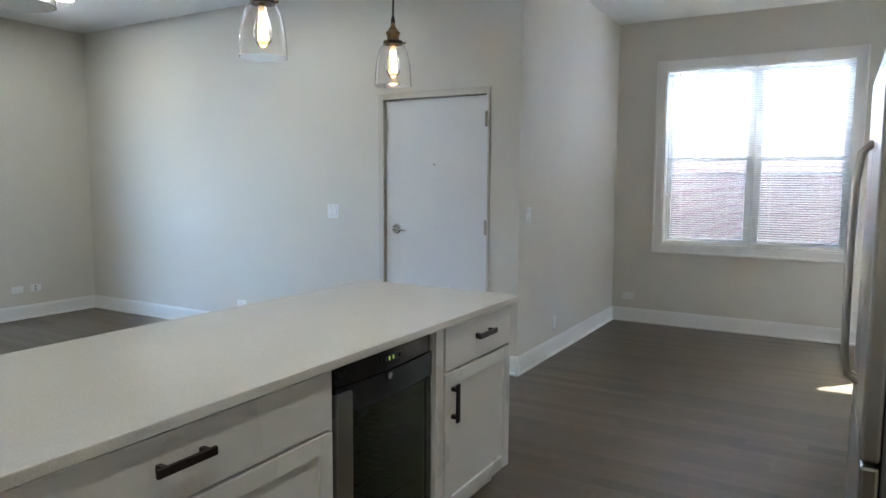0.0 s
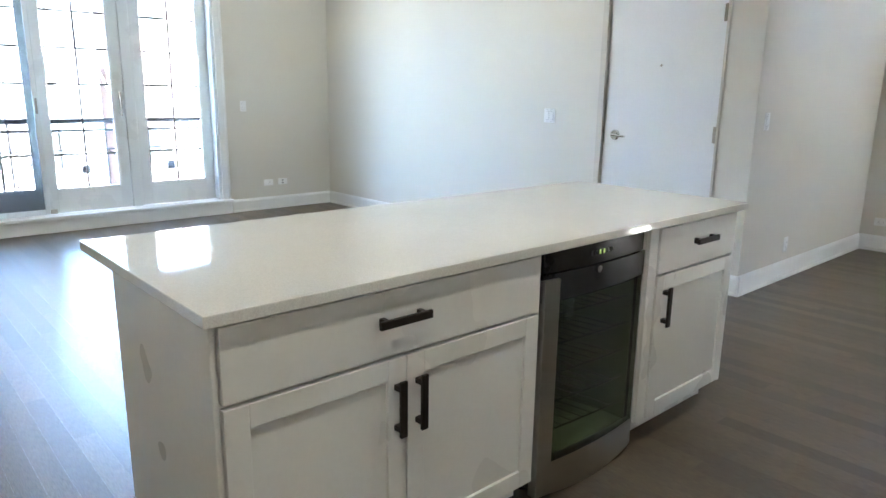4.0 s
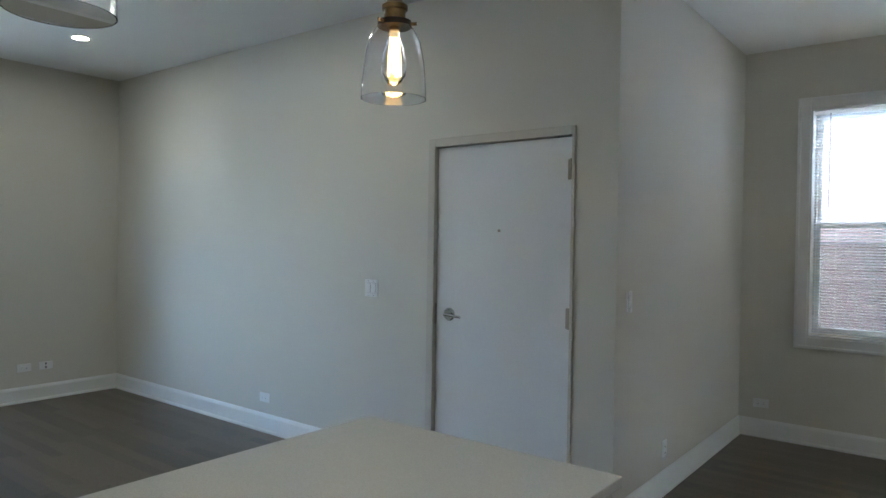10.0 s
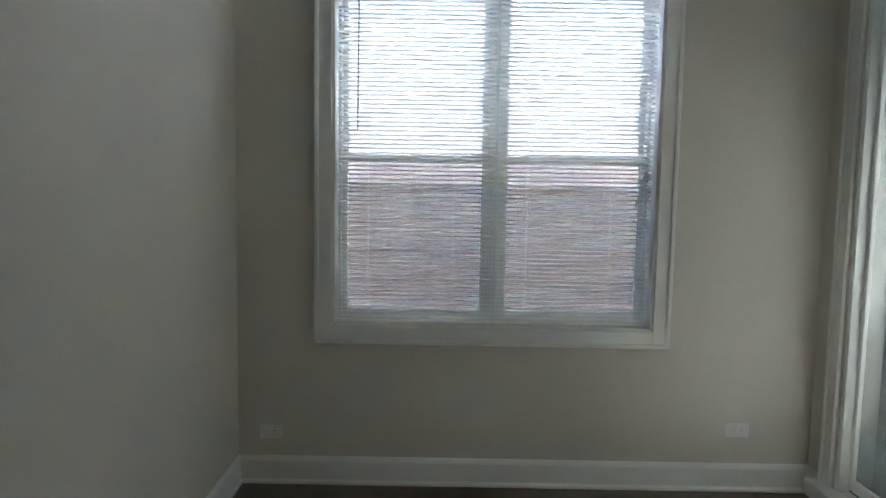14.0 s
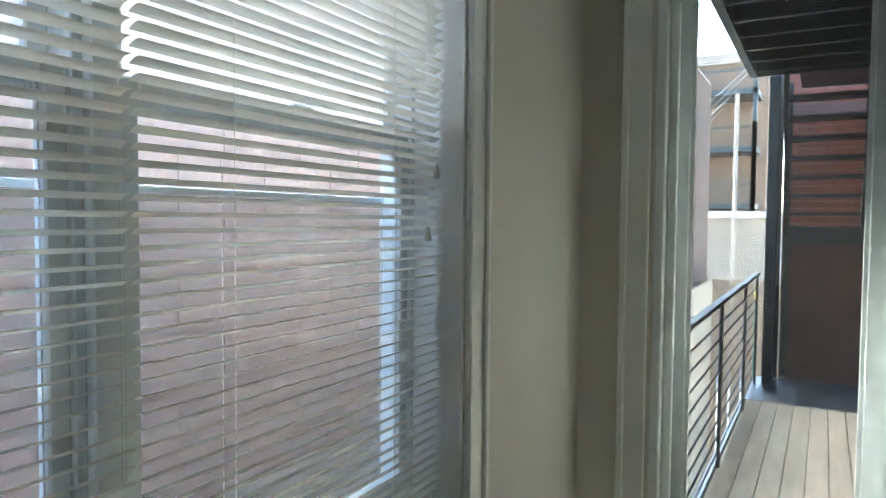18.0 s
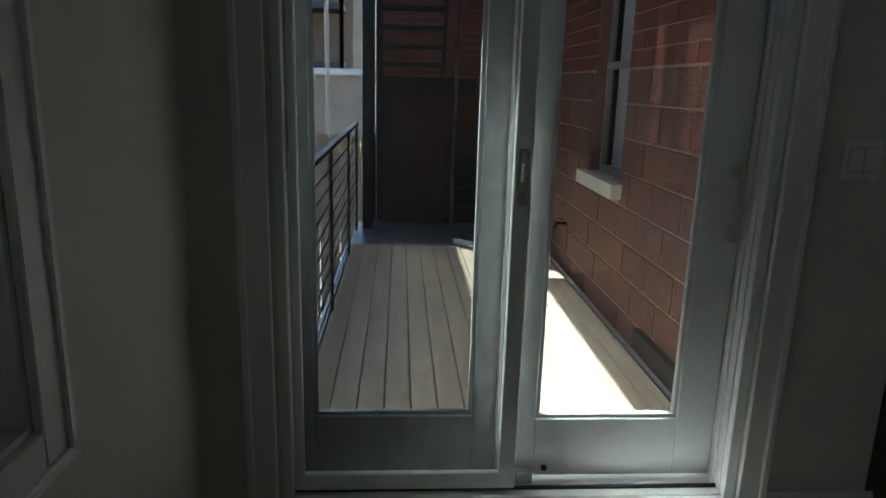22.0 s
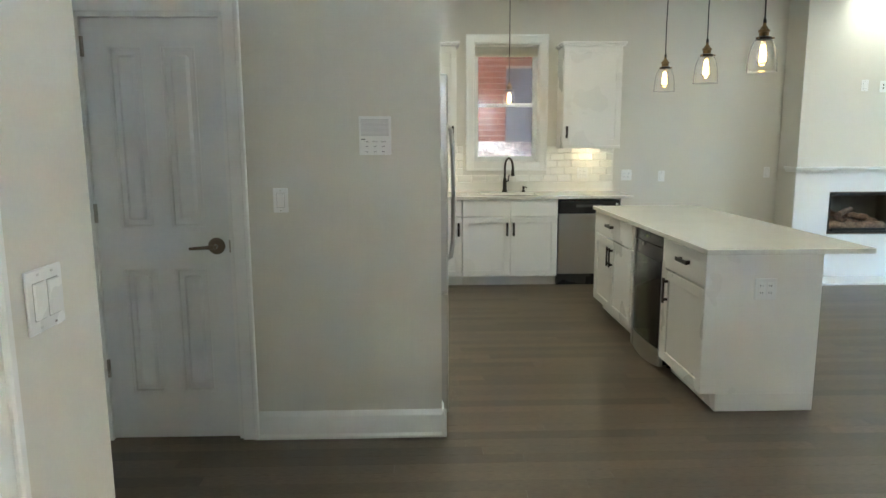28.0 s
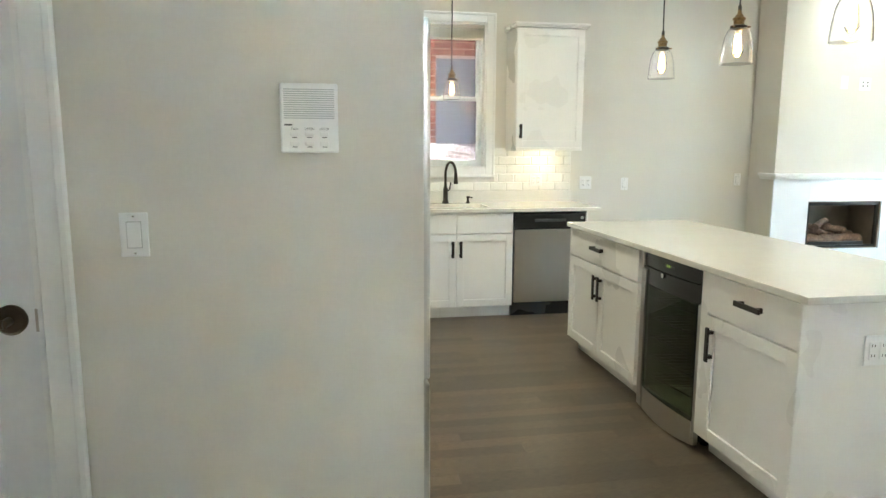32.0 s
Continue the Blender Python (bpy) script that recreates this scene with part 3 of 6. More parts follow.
def blind(x0, x1, y, z0, z1, label, wand=None, tassel=None, pitch=0.0215, tilt=-17, ladders=2):
    """Lowered mini blind: head rail, slats on ladder cords, bottom rail."""
    root = thing("window_blind", ((x0 + x1) / 2, y, z0), label, "blind", "blinds in the window")
    part("head_rail", box(x0, x1, y - 0.014, y + 0.014, z1 - 0.028, z1, 0.002), M_BLIND, root, "white head rail")
    part("bottom_rail", box(x0, x1, y - 0.012, y + 0.012, z0, z0 + 0.012, 0.003), M_BLIND, root, "white bottom rail")
    n = int((z1 - z0 - 0.05) / pitch)
    bm = bmesh.new()
    c, s = math.cos(radians(tilt)), math.sin(radians(tilt))
    prof = [(-0.0125, -0.0012), (-0.006, 0.0008), (0, 0.0015), (0.006, 0.0008), (0.0125, -0.0012)]
    A = [bm.verts.new((x0 + 0.002, c * u - s * v, s * u + c * v)) for u, v in prof]
    B = [bm.verts.new((x1 - 0.002, c * u - s * v, s * u + c * v)) for u, v in prof]
    A2 = [bm.verts.new(v.co + Vector((0, 0, -0.0005))) for v in A]
    B2 = [bm.verts.new(v.co + Vector((0, 0, -0.0005))) for v in B]
    for i in range(4):
        bm.faces.new((A[i], B[i], B[i + 1], A[i + 1])), bm.faces.new((A2[i], A2[i + 1], B2[i + 1], B2[i]))
    bm.faces.new((A[0], A2[0], B2[0], B[0])), bm.faces.new((A[4], B[4], B2[4], A2[4]))
    first = None
    for k in range(n):
        z = z0 + 0.028 + k * pitch
        if first is None:
            b2 = bm
            bmesh.ops.translate(b2, vec=(0, y, z), verts=b2.verts[:])
            first = part("slat", b2, M_BLIND, root)
        else:
            o = first.copy()
            scene.collection.objects.link(o)
            o.parent = root
            o.location = (0, 0, k * pitch)
    xs = [x0 + (x1 - x0) * f for f in ((0.16, 0.5, 0.84) if ladders == 3 else (0.2, 0.74))]
    for x in xs:
        for d in (-0.013, 0.013):
            part("ladder_cord", tube([(x, y + d, z0 + 0.01), (x, y + d, z1 - 0.02)], 0.0007, 5), M_BLIND, root, "white ladder cord")
    if wand:
        part("tilt_wand", tube([(wand[0], y - 0.024, wand[1]), (wand[0] + 0.004, y - 0.022, z1 - 0.02)], 0.004, 6), M_ALU, root, "thin grey tilt wand")
    if tassel:
        for d in (0, 0.012, -0.010):
            part("lift_cord", tube([(tassel[0] + d, y - 0.02, tassel[1] + 0.02 + abs(d) * 10), (tassel[0] + d, y - 0.018, z1 - 0.02)], 0.0009, 5), M_BLIND, root, "white lift cord")
        part("tassel", lathe([(0.002, 0.03), (0.005, 0.02), (0.008, 0.0), (0.0, -0.002)], (tassel[0], y - 0.02, tassel[1]), "z", 10), M_LIME, root, "cream plastic tassel", True)
        part("tassel", lathe([(0.002, 0.03), (0.005, 0.02), (0.008, 0.0), (0.0, -0.002)], (tassel[0] + 0.034, y - 0.02, tassel[1] + 0.135), "z", 10), M_LIME, root, "cream plastic tassel", True)
    return root


blind(NW["x0"] + 0.014, XM - 0.004, YW + 0.06, NW["z0"] + 0.016, NW["z1"] - 0.014, "lowered white mini blind with its slats open", wand=(0.588, 1.774))
blind(XM + 0.004, NW["x1"] - 0.014, YW + 0.06, NW["z0"] + 0.016, NW["z1"] - 0.014, "lowered white mini blind with lift cords", tassel=(1.966, 1.426))

# ---- patio door ----
casing("door_2_casing", "x", XR, -1, GD["y0"] - 0.002, GD["y1"] + 0.012, 0.10, GD["z1"], 0.082)
pd = tagged(thing("door_2", (XR + 0.1, 1.47, 0), "white sliding patio door with a parked insect screen", "door"), kind="structure")
part("sill_ledge", box(XR - 0.075, XR + 0.02, 0.685, 2.30, 0.085, 0.118, 0.006, 2), M_TRIM, pd, "white sill ledge with a rounded nose")
part("sill_riser", box(XR - 0.045, XR + 0.25, 0.70, 2.285, 0, 0.085, 0.003), M_TRIM, pd, "white riser under the ledge")
y0, y1, zt = GD["y0"], GD["y1"], GD["z1"]
part("jamb", box(XR + 0.002, XR + 0.248, y0, y0 + 0.035, 0.118, zt, 0.003), M_VINYL, pd, "white door jamb")
part("jamb_groove", box(XR + 0.03, XR + 0.036, y0 + 0.0345, y0 + 0.040, 0.118, zt), M_TRIM, pd)
part("jamb_groove", box(XR + 0.07, XR + 0.085, y0 + 0.0345, y0 + 0.043, 0.118, zt), M_TRIM, pd)
part("strike_slot", box(XR + 0.086, XR + 0.092, y0 + 0.0345, y0 + 0.0365, 1.02, 1.11), M_SLOT, pd, "dark strike slot")
part("jamb", box(XR + 0.002, XR + 0.248, y1 - 0.03, y1, 0.118, zt, 0.003), M_VINYL, pd, "white door jamb")
part("head", box(XR + 0.002, XR + 0.248, y0 + 0.035, y1 - 0.03, zt - 0.04, zt, 0.003), M_VINYL, pd, "white door head")
part("threshold", box(XR + 0.02, XR + 0.25, y0 + 0.035, y1 - 0.03, 0.085, 0.122, 0.003), M_TRIM, pd, "white threshold")
part("track", box(XR + 0.055, XR + 0.062, y0 + 0.035, y1 - 0.03, 0.122, 0.134), M_IRON, pd, "dark track")


def glazed_panel(root, x0, x1, y0, y1, z0, z1, stile, bottom, top, name, grid=None, mat=None, stile2=None, pane=None):
    """A glazed door panel with a stepped glazing bead; grid: columns and rows of slim bars."""
    mat = mat or M_VINYL
    a, b, c, d = y0 + stile, y1 - (stile2 or stile), z0 + bottom, z1 - top
    pan = part(name, join(box(x0, x1, y0, a, z0, z1, 0.003), box(x0, x1, b, y1, z0, z1, 0.003), box(x0, x1, a, b, z0, c, 0.003), box(x0, x1, a, b, d, z1, 0.003)), mat, root, "white glazed door panel")
    m = (x0 + x1) / 2
    g = 0.012
    part("glazing_bead", join(box(x0 + 0.008, x1 - 0.008, a, a + g, c, d), box(x0 + 0.008, x1 - 0.008, b - g, b, c, d), box(x0 + 0.008, x1 - 0.008, a + g, b - g, c, c + g), box(x0 + 0.008, x1 - 0.008, a + g, b - g, d - g, d)), mat, pan, "white glazing bead")
    p = part("pane", box(m - 0.004, m + 0.004, a + g, b - g, c + g, d - g), pane or M_PANE, pan, "clear glass pane")
    p.visible_shadow = False
    if grid:
        for k in range(1, grid[0]):
            y = a + (b - a) * k / grid[0]
            part("muntin", box(m - 0.011, m + 0.011, y - 0.009, y + 0.009, c + g, d - g, 0.002), M_IRON if grid[2] else mat, pan, "slim dark muntin")
        for k in range(1, grid[1]):
            z = c + (d - c) * k / grid[1]
            part("muntin", box(m - 0.010, m + 0.010, a + g, b - g, z - 0.009, z + 0.009, 0.002), M_IRON if grid[2] else mat, pan, "slim dark muntin")
    return pan


glazed_panel(pd, XR + 0.160, XR + 0.200, 1.478, y1 - 0.032, 0.124, zt - 0.042, 0.115, 0.20, 0.11, "fixed_panel", stile2=0.045)
slid = glazed_panel(pd, XR + 0.113, XR + 0.153, y0 + 0.037, 1.520, 0.136, zt - 0.042, 0.125, 0.20, 0.11, "sliding_panel")
part("gap_seal", box(XR + 0.133, XR + 0.149, y0 + 0.0352, y0 + 0.040, 0.136, zt - 0.05), M_SLOT, pd, "black weather seal")
# long pull on the sliding panel
hy, hx = y0 + 0.072, XR + 0.113
M_BEIGE = material("putty_plastic", (0.50, 0.48, 0.43), 0.4)
part("pull_handle", join(box(hx - 0.042, hx, hy - 0.012, hy + 0.014, 1.115, 1.155, 0.006, 2), box(hx - 0.040, hx, hy - 0.010, hy + 0.012, 0.925, 0.965, 0.006, 2),
                         tube([(hx - 0.038, hy, 1.13), (hx - 0.046, hy + 0.004, 1.06), (hx - 0.042, hy + 0.006, 0.99), (hx - 0.034, hy + 0.002, 0.94)], 0.009, 8)), M_BEIGE, slid, "putty-coloured pull handle", True)
part("roller_cover", box(XR + 0.085, XR + 0.113, 1.40, 1.455, 0.120, 0.165, 0.005, 2), M_BEIGE, pd, "putty-coloured foot lock")
part("roller_cover", lathe([(0.010, 0.0), (0.010, -0.006), (0, -0.006)], (XR + 0.113, 1.36, 0.165), "x", 12), M_IRON, pd, "small dark plug", True)
# screen parked in front of the fixed panel
sx0, sx1, sa, sb, sz0, sz1 = XR + 0.045, XR + 0.070, 1.465, y1 - 0.030, 0.134, zt - 0.045
scr = part("screen_frame", join(box(sx0, sx1, sa, sa + 0.052, sz0, sz1, 0.003), box(sx0, sx1, sb - 0.028, sb, sz0, sz1, 0.003), box(sx0, sx1, sa + 0.052, sb - 0.028, sz0, sz0 + 0.055, 0.003),
                                box(sx0, sx1, sa + 0.052, sb - 0.028, sz1 - 0.04, sz1, 0.003)), M_VINYL, pd, "white screen frame")
o = part("screen_mesh", box(sx1 - 0.006, sx1 - 0.005, sa + 0.05, sb - 0.026, sz0 + 0.053, sz1 - 0.038), M_SCREEN, scr, "charcoal insect mesh")
part("screen_latch", join(box(sx0 - 0.010, sx0, sa + 0.012, sa + 0.040, 1.03, 1.19, 0.006, 2), box(sx0 - 0.020, sx0 - 0.008, sa + 0.020, sa + 0.032, 1.10, 1.15, 0.003)), M_BEIGE, scr, "putty-coloured latch plate")
part("latch_screw", lathe([(0.006, 0), (0.006, -0.013), (0, -0.013)], (sx0, sa + 0.026, 1.065), "x", 10), M_NICKEL, scr, "", True)

# ---- french doors ----
casing("door_3_casing", "x", XL, 1, FD["y0"], FD["y1"], 0.16, FD["z1"], 0.085)
fd = tagged(thing("door_3", (XL - 0.1, -2.6, 0), "white three-panel glazed balcony doors with divided panes", "door"), kind="structure")
part("sill_ledge", box(XL - 0.02, XL + 0.07, FD["y0"] - 0.105, FD["y1"] + 0.105, 0.125, 0.158, 0.006, 2), M_TRIM, fd, "white sill ledge")
part("sill_riser", box(XL - 0.2, XL + 0.045, FD["y0"] - 0.09, FD["y1"] + 0.09, 0, 0.125, 0.003), M_TRIM, fd, "white riser under the ledge")
for a, b in ((FD["y0"], FD["y0"] + 0.03), (FD["y1"] - 0.03, FD["y1"])):
    part("jamb", box(XL - 0.19, XL - 0.002, a, b, 0.158, FD["z1"], 0.003), M_VINYL, fd, "white jamb")
part("head", box(XL - 0.19, XL - 0.002, FD["y0"] + 0.03, FD["y1"] - 0.03, FD["z1"] - 0.035, FD["z1"], 0.003), M_VINYL, fd, "white head")
part("threshold", box(XL - 0.19, XL - 0.002, FD["y0"] + 0.03, FD["y1"] - 0.03, 0.125, 0.162, 0.003), M_TRIM, fd, "white threshold")
part("mullion", box(XL - 0.17, XL - 0.06, -2.300, -2.200, 0.162, FD["z1"] - 0.035, 0.004), M_VINYL, fd, "white post between the panels")
Z0, Z1 = 0.165, FD["z1"] - 0.037
glazed_panel(fd, XL - 0.16, XL - 0.12, FD["y0"] + 0.032, -3.05, Z0, Z1, 0.085, 0.22, 0.085, "fixed_panel", (2, 6, True), pane=M_PANE2)
mid = glazed_panel(fd, XL - 0.115, XL - 0.075, -3.08, -2.302, Z0, Z1, 0.10, 0.22, 0.085, "sliding_panel", (2, 6, True), pane=M_PANE2)
glazed_panel(fd, XL - 0.14, XL - 0.10, -2.198, FD["y1"] - 0.032, Z0, Z1, 0.10, 0.22, 0.085, "fixed_panel", (2, 6, True), pane=M_PANE2)
part("pull_handle", join(box(XL - 0.075, XL - 0.05, -2.350, -2.330, 1.07, 1.30, 0.006, 2), box(XL - 0.05, XL - 0.035, -2.348, -2.332, 1.11, 1.26, 0.006, 2)), M_NICKEL, mid, "grey pull handle")
part("roller_cover", box(XL - 0.09, XL - 0.055, -3.055, -2.995, 0.163, 0.205, 0.006, 2), M_BEIGE, fd, "putty-coloured foot lock")
fa, fb = FD["y0"] + 0.032, -3.06
scr = part("screen_frame", join(box(XL - 0.06, XL - 0.035, fa, fa + 0.02, Z0, Z1, 0.003), box(XL - 0.06, XL - 0.035, fb - 0.04, fb, Z0, Z1, 0.003), box(XL - 0.06, XL - 0.035, fa + 0.02, fb - 0.04, Z0, Z0 + 0.05, 0.003),
                                box(XL - 0.06, XL - 0.035, fa + 0.02, fb - 0.04, Z1 - 0.035, Z1, 0.003)), M_VINYL, fd, "white screen frame")
part("screen_mesh", box(XL - 0.050, XL - 0.049, fa + 0.018, fb - 0.038, Z0 + 0.048, Z1 - 0.033), M_SCREEN, scr, "charcoal insect mesh")
part("screen_latch", box(XL - 0.035, XL - 0.025, fb - 0.032, fb - 0.010, 1.10, 1.24, 0.004, 2), M_NICKEL, scr, "grey latch plate")


# ---- hall doors ----
def panel_door(name, axis, a0, a1, face, out, zt, hinge_at, label, knob=True):
    """Moulded four-panel door, set in its casing."""
    root = tagged(thing(name, ((a0 + a1) / 2, face, 0) if axis == "y" else (face, (a0 + a1) / 2, 0), label, "door"), kind="structure")
    f0, f1 = face - out * 0.015, face - out * 0.05
    def b(u0, u1, d0, d1, z0, z1, bev=0.0):
        return box(u0, u1, d0, d1, z0, z1, bev) if axis == "y" else box(d0, d1, u0, u1, z0, z1, bev)
    w = a1 - a0
    st, mid = 0.115, 0.085
    cols = [(a0 + st, (a0 + a1 - mid) / 2), ((a0 + a1 + mid) / 2, a1 - st)]
    rows = [(0.24, 0.86), (1.06, zt - 0.13)]
    us = [a0 + 0.003, cols[0][0], cols[0][1], cols[1][0], cols[1][1], a1 - 0.003]
    pieces = [b(us[0], us[1], f0, f1, 0.008, zt - 0.004), b(us[2], us[3], f0, f1, 0.008, zt - 0.004), b(us[4], us[5], f0, f1, 0.008, zt - 0.004)]
    for c in cols:
        for z0, z1 in ((0.008, rows[0][0]), (rows[0][1], rows[1][0]), (rows[1][1], zt - 0.004)):
            pieces.append(b(c[0], c[1], f0, f1, z0, z1))
    leaf = part("leaf", join(*pieces), M_DOOR, root, "white moulded door leaf")
    for c in cols:
        for r in rows:
            g = 0.012
            part("panel", join(b(c[0], c[1], f0 - out * 0.018, f1, r[0], r[1]), b(c[0] + 0.035, c[1] - 0.035, f0 - out * 0.003, f1, r[0] + 0.035, r[1] - 0.035, 0.012),
                               b(c[0], c[0] + g, f0 - out * 0.002, f1, r[0], r[1], 0.003), b(c[1] - g, c[1], f0 - out * 0.002, f1, r[0], r[1], 0.003),
                               b(c[0] + g, c[1] - g, f0 - out * 0.002, f1, r[0], r[0] + g, 0.003), b(c[0] + g, c[1] - g, f0 - out * 0.002, f1, r[1] - g, r[1], 0.003)), M_DOOR, leaf, "raised white panel")
    part("jamb", join(b(a0 - 0.02, a0, face, face - out * 0.12, 0, zt + 0.02), b(a1, a1 + 0.02, face, face - out * 0.12, 0, zt + 0.02), b(a0, a1, face, face - out * 0.12, zt, zt + 0.02)), M_TRIM, root, "white jamb")
    hx = a1 if hinge_at > 0 else a0
    for z in (0.37, 1.13, zt - 0.13):
        part("hinge", b(hx - 0.012, hx + 0.012, face - out * 0.016, face - out * 0.001, z - 0.045, z + 0.045, 0.001), M_NICKEL, root, "satin nickel hinge")
    if knob and axis == "y":
        kx = a0 + 0.065 if hinge_at > 0 else a1 - 0.065
        lever(leaf, (kx, f0, 0.97), out, 1 if hinge_at > 0 else -1, M_BRONZE)
        part("strike", b(a0 - 0.004, a0 + 0.003, face - out * 0.012, face + out * 0.001, 0.94, 1.0), M_NICKEL, root, "nickel strike plate")
    return root


panel_door("door_4", "y", 3.11, 3.735, YI, 1, 2.02, 1, "closed white four-panel hall door with a bronze lever")
casing("door_4_casing", "y", YI, 1, 3.09, 3.755, 0, 2.04, 0.075)
panel_door("door_5", "x", -1.23, -0.52, XE, -1, 2.02, -1, "closed white panel door at the hall's end", False)
casing("door_5_casing", "x", XE, -1, -1.25, -0.50, 0, 2.04, 0.075)

# intercom
M_LOUVRE = material("grey_slot_shade", (0.42, 0.42, 0.42), 0.5)
ic = thing("intercom_panel", (2.409, YI, 1.39), "white wall intercom with a louvred speaker and six keys", "intercom")
ix0, ix1, iz0, iz1 = 2.335, 2.483, 1.397, 1.575
body = part("body", box(ix0, ix1, YI, YI + 0.030, iz0, iz1, 0.005, 2), M_PLATE, ic)
part("speaker_grille", box(ix0 + 0.008, ix1 - 0.008, YI + 0.029, YI + 0.032, iz0 + 0.080, iz1 - 0.010), M_PLATE, ic, "white louvred speaker grille")
for k in range(14):
    z = iz0 + 0.088 + k * 0.0056
    part("louvre", box(ix0 + 0.010, ix1 - 0.010, YI + 0.031, YI + 0.0328, z, z + 0.0022), M_LOUVRE, ic)
for i in range(3):
    for j in range(2):
        x = ix0 + 0.036 + i * 0.038
        part("key", box(x - 0.012, x + 0.012, YI + 0.029, YI + 0.034, iz0 + 0.019 + j * 0.024, iz0 + 0.031 + j * 0.024, 0.002), M_PLATE, ic, "small white key")
        part("key_mark", box(x - 0.006, x + 0.006, YI + 0.0335, YI + 0.0345, iz0 + 0.0145 + j * 0.024, iz0 + 0.0165 + j * 0.024), M_SLOT, ic)


def words(text, at, size, mat, parent, label, rot=(90, 0, 180)):
    c = bpy.data.curves.new("words", "FONT")
    c.body, c.size, c.extrude, c.align_x = text, size, 0.0004, "CENTER"
    o = new("lettering", c)
    me = o.to_mesh().copy()
    me.transform(Matrix.Translation(Vector(at) - base_of(parent)) @ Euler([radians(a) for a in rot]).to_matrix().to_4x4())
    bpy.data.objects.remove(o)
    me.materials.append(mat)
    m = new("lettering", me)
    m.parent = parent
    return tagged(m, label)


for i, tx in enumerate(("DOOR", "LISTEN", "TALK")):
    words(tx, (ix0 + 0.036 + i * 0.038, YI + 0.0312, iz0 + 0.059), 0.008, M_SLOT, ic, "small dark lettering")
part("maker_mark", box(ix1 - 0.030, ix1 - 0.010, YI + 0.029, YI + 0.0312, iz0 + 0.070, iz0 + 0.074), M_SLOT, ic)


# ---- kitchen fronts ----
def bar_pull(parent, axis, face, out, a, z, upright, length=0.135):
    """Flat dark bar pull on two feet; axis: the way in which the front runs."""
    h, w = length / 2, 0.011
    def b(a0, a1, d0, d1, z0, z1, bev=0.0015):
        return box(a0, a1, face + out * d0, face + out * d1, z0, z1, bev) if axis == "x" else box(face + out * d0, face + out * d1, a0, a1, z0, z1, bev)
    if upright:
        bm = join(b(a - w, a + w, 0.022, 0.032, z - h, z + h), b(a - w, a + w, 0, 0.024, z - h * 0.72 - 0.008, z - h * 0.72 + 0.008), b(a - w, a + w, 0, 0.024, z + h * 0.72 - 0.008, z + h * 0.72 + 0.008))
    else:
        bm = join(b(a - h, a + h, 0.022, 0.032, z - w, z + w), b(a - h * 0.72 - 0.008, a - h * 0.72 + 0.008, 0, 0.024, z - w, z + w), b(a + h * 0.72 - 0.008, a + h * 0.72 + 0.008, 0, 0.024, z - w, z + w))
    part("handle", bm, M_BLACK, parent, "dark bronze bar pull")


def shaker(root, axis, face, out, a0, a1, z0, z1, name="door", pull=None, flat=False):
    """A shaker front: stiles, rails and a sunk panel; pull: (along, height, upright)."""
    def b(u0, u1, d0, d1, y0, y1, bev=0.0):
        return box(u0, u1, face + out * d0, face + out * d1, y0, y1, bev) if axis == "x" else box(face + out * d0, face + out * d1, u0, u1, y0, y1, bev)
    if flat:
        d = part(name, b(a0, a1, 0, 0.019, z0, z1, 0.002), M_CAB, root, "plain white drawer front")
    else:
        s = 0.058
        d = part(name, b(a0 + s - 0.004, a1 - s + 0.004, 0, 0.009, z0 + s - 0.004, z1 - s + 0.004), M_CAB, root, "white shaker door")
        for u in (a0, a1 - s):
            part("stile", b(u, u + s, 0, 0.019, z0, z1, 0.0015), M_CAB, d)
        for v in (z0, z1 - s):
            part("rail", b(a0 + s, a1 - s, 0, 0.0188, v, v + s, 0.0015), M_CAB, d)
    if pull:
        bar_pull(d, axis, face + out * 0.019, out, *pull)
    return d


# island, its fronts looking along +x
IX, TZ = 0.688, 0.872
isl_doors = thing("base_cabinet", (0.4, -3.45, 0), "white shaker base cabinet with a drawer over two doors", "cabinet", "island cabinets")
part("body", box(0.095, IX, -3.966, -2.925, 0.10, TZ - 0.001), M_CAB, isl_doors)
part("toe_kick", box(0.095, 0.615, -3.966, -2.925, 0, 0.10), M_CAB, isl_doors, "white recessed toe kick")
shaker(isl_doors, "y", IX, 1, -3.957, -2.945, 0.688, 0.862, "drawer", (-3.485, 0.785, False, 0.165), True)
shaker(isl_doors, "y", IX, 1, -3.957, -3.466, 0.105, 0.677, "door", (-3.496, 0.545, True, 0.155))
shaker(isl_doors, "y", IX, 1, -3.462, -2.945, 0.105, 0.677, "door", (-3.426, 0.545, True, 0.155))
isl_one = thing("base_cabinet", (0.4, -1.98, 0), "white shaker base cabinet with one drawer and one door", "cabinet", "island cabinets")
part("body", box(0.095, IX, -2.330, -1.690, 0.10, TZ - 0.001), M_CAB, isl_one)
part("toe_kick", box(0.095, 0.615, -2.330, -1.690, 0, 0.10), M_CAB, isl_one, "white recessed toe kick")
shaker(isl_one, "y", IX, 1, -2.268, -1.675, 0.688, 0.862, "drawer", (-1.955, 0.785, False, 0.165), True)
shaker(isl_one, "y", IX, 1, -2.268, -1.675, 0.105, 0.677, "door", (-2.215, 0.555, True, 0.155))
pn = thing("island_surround", (0.09, -2.8, 0), "plain white end and back panels of the island", "panel")
part("end_panel", join(box(0.08, 0.706, -1.689, -1.672, 0.10, TZ - 0.001, 0.002), box(0.08, 0.620, -1.689, -1.672, 0, 0.0995, 0.002)), M_CAB, pn, "white end panel notched at the toe")
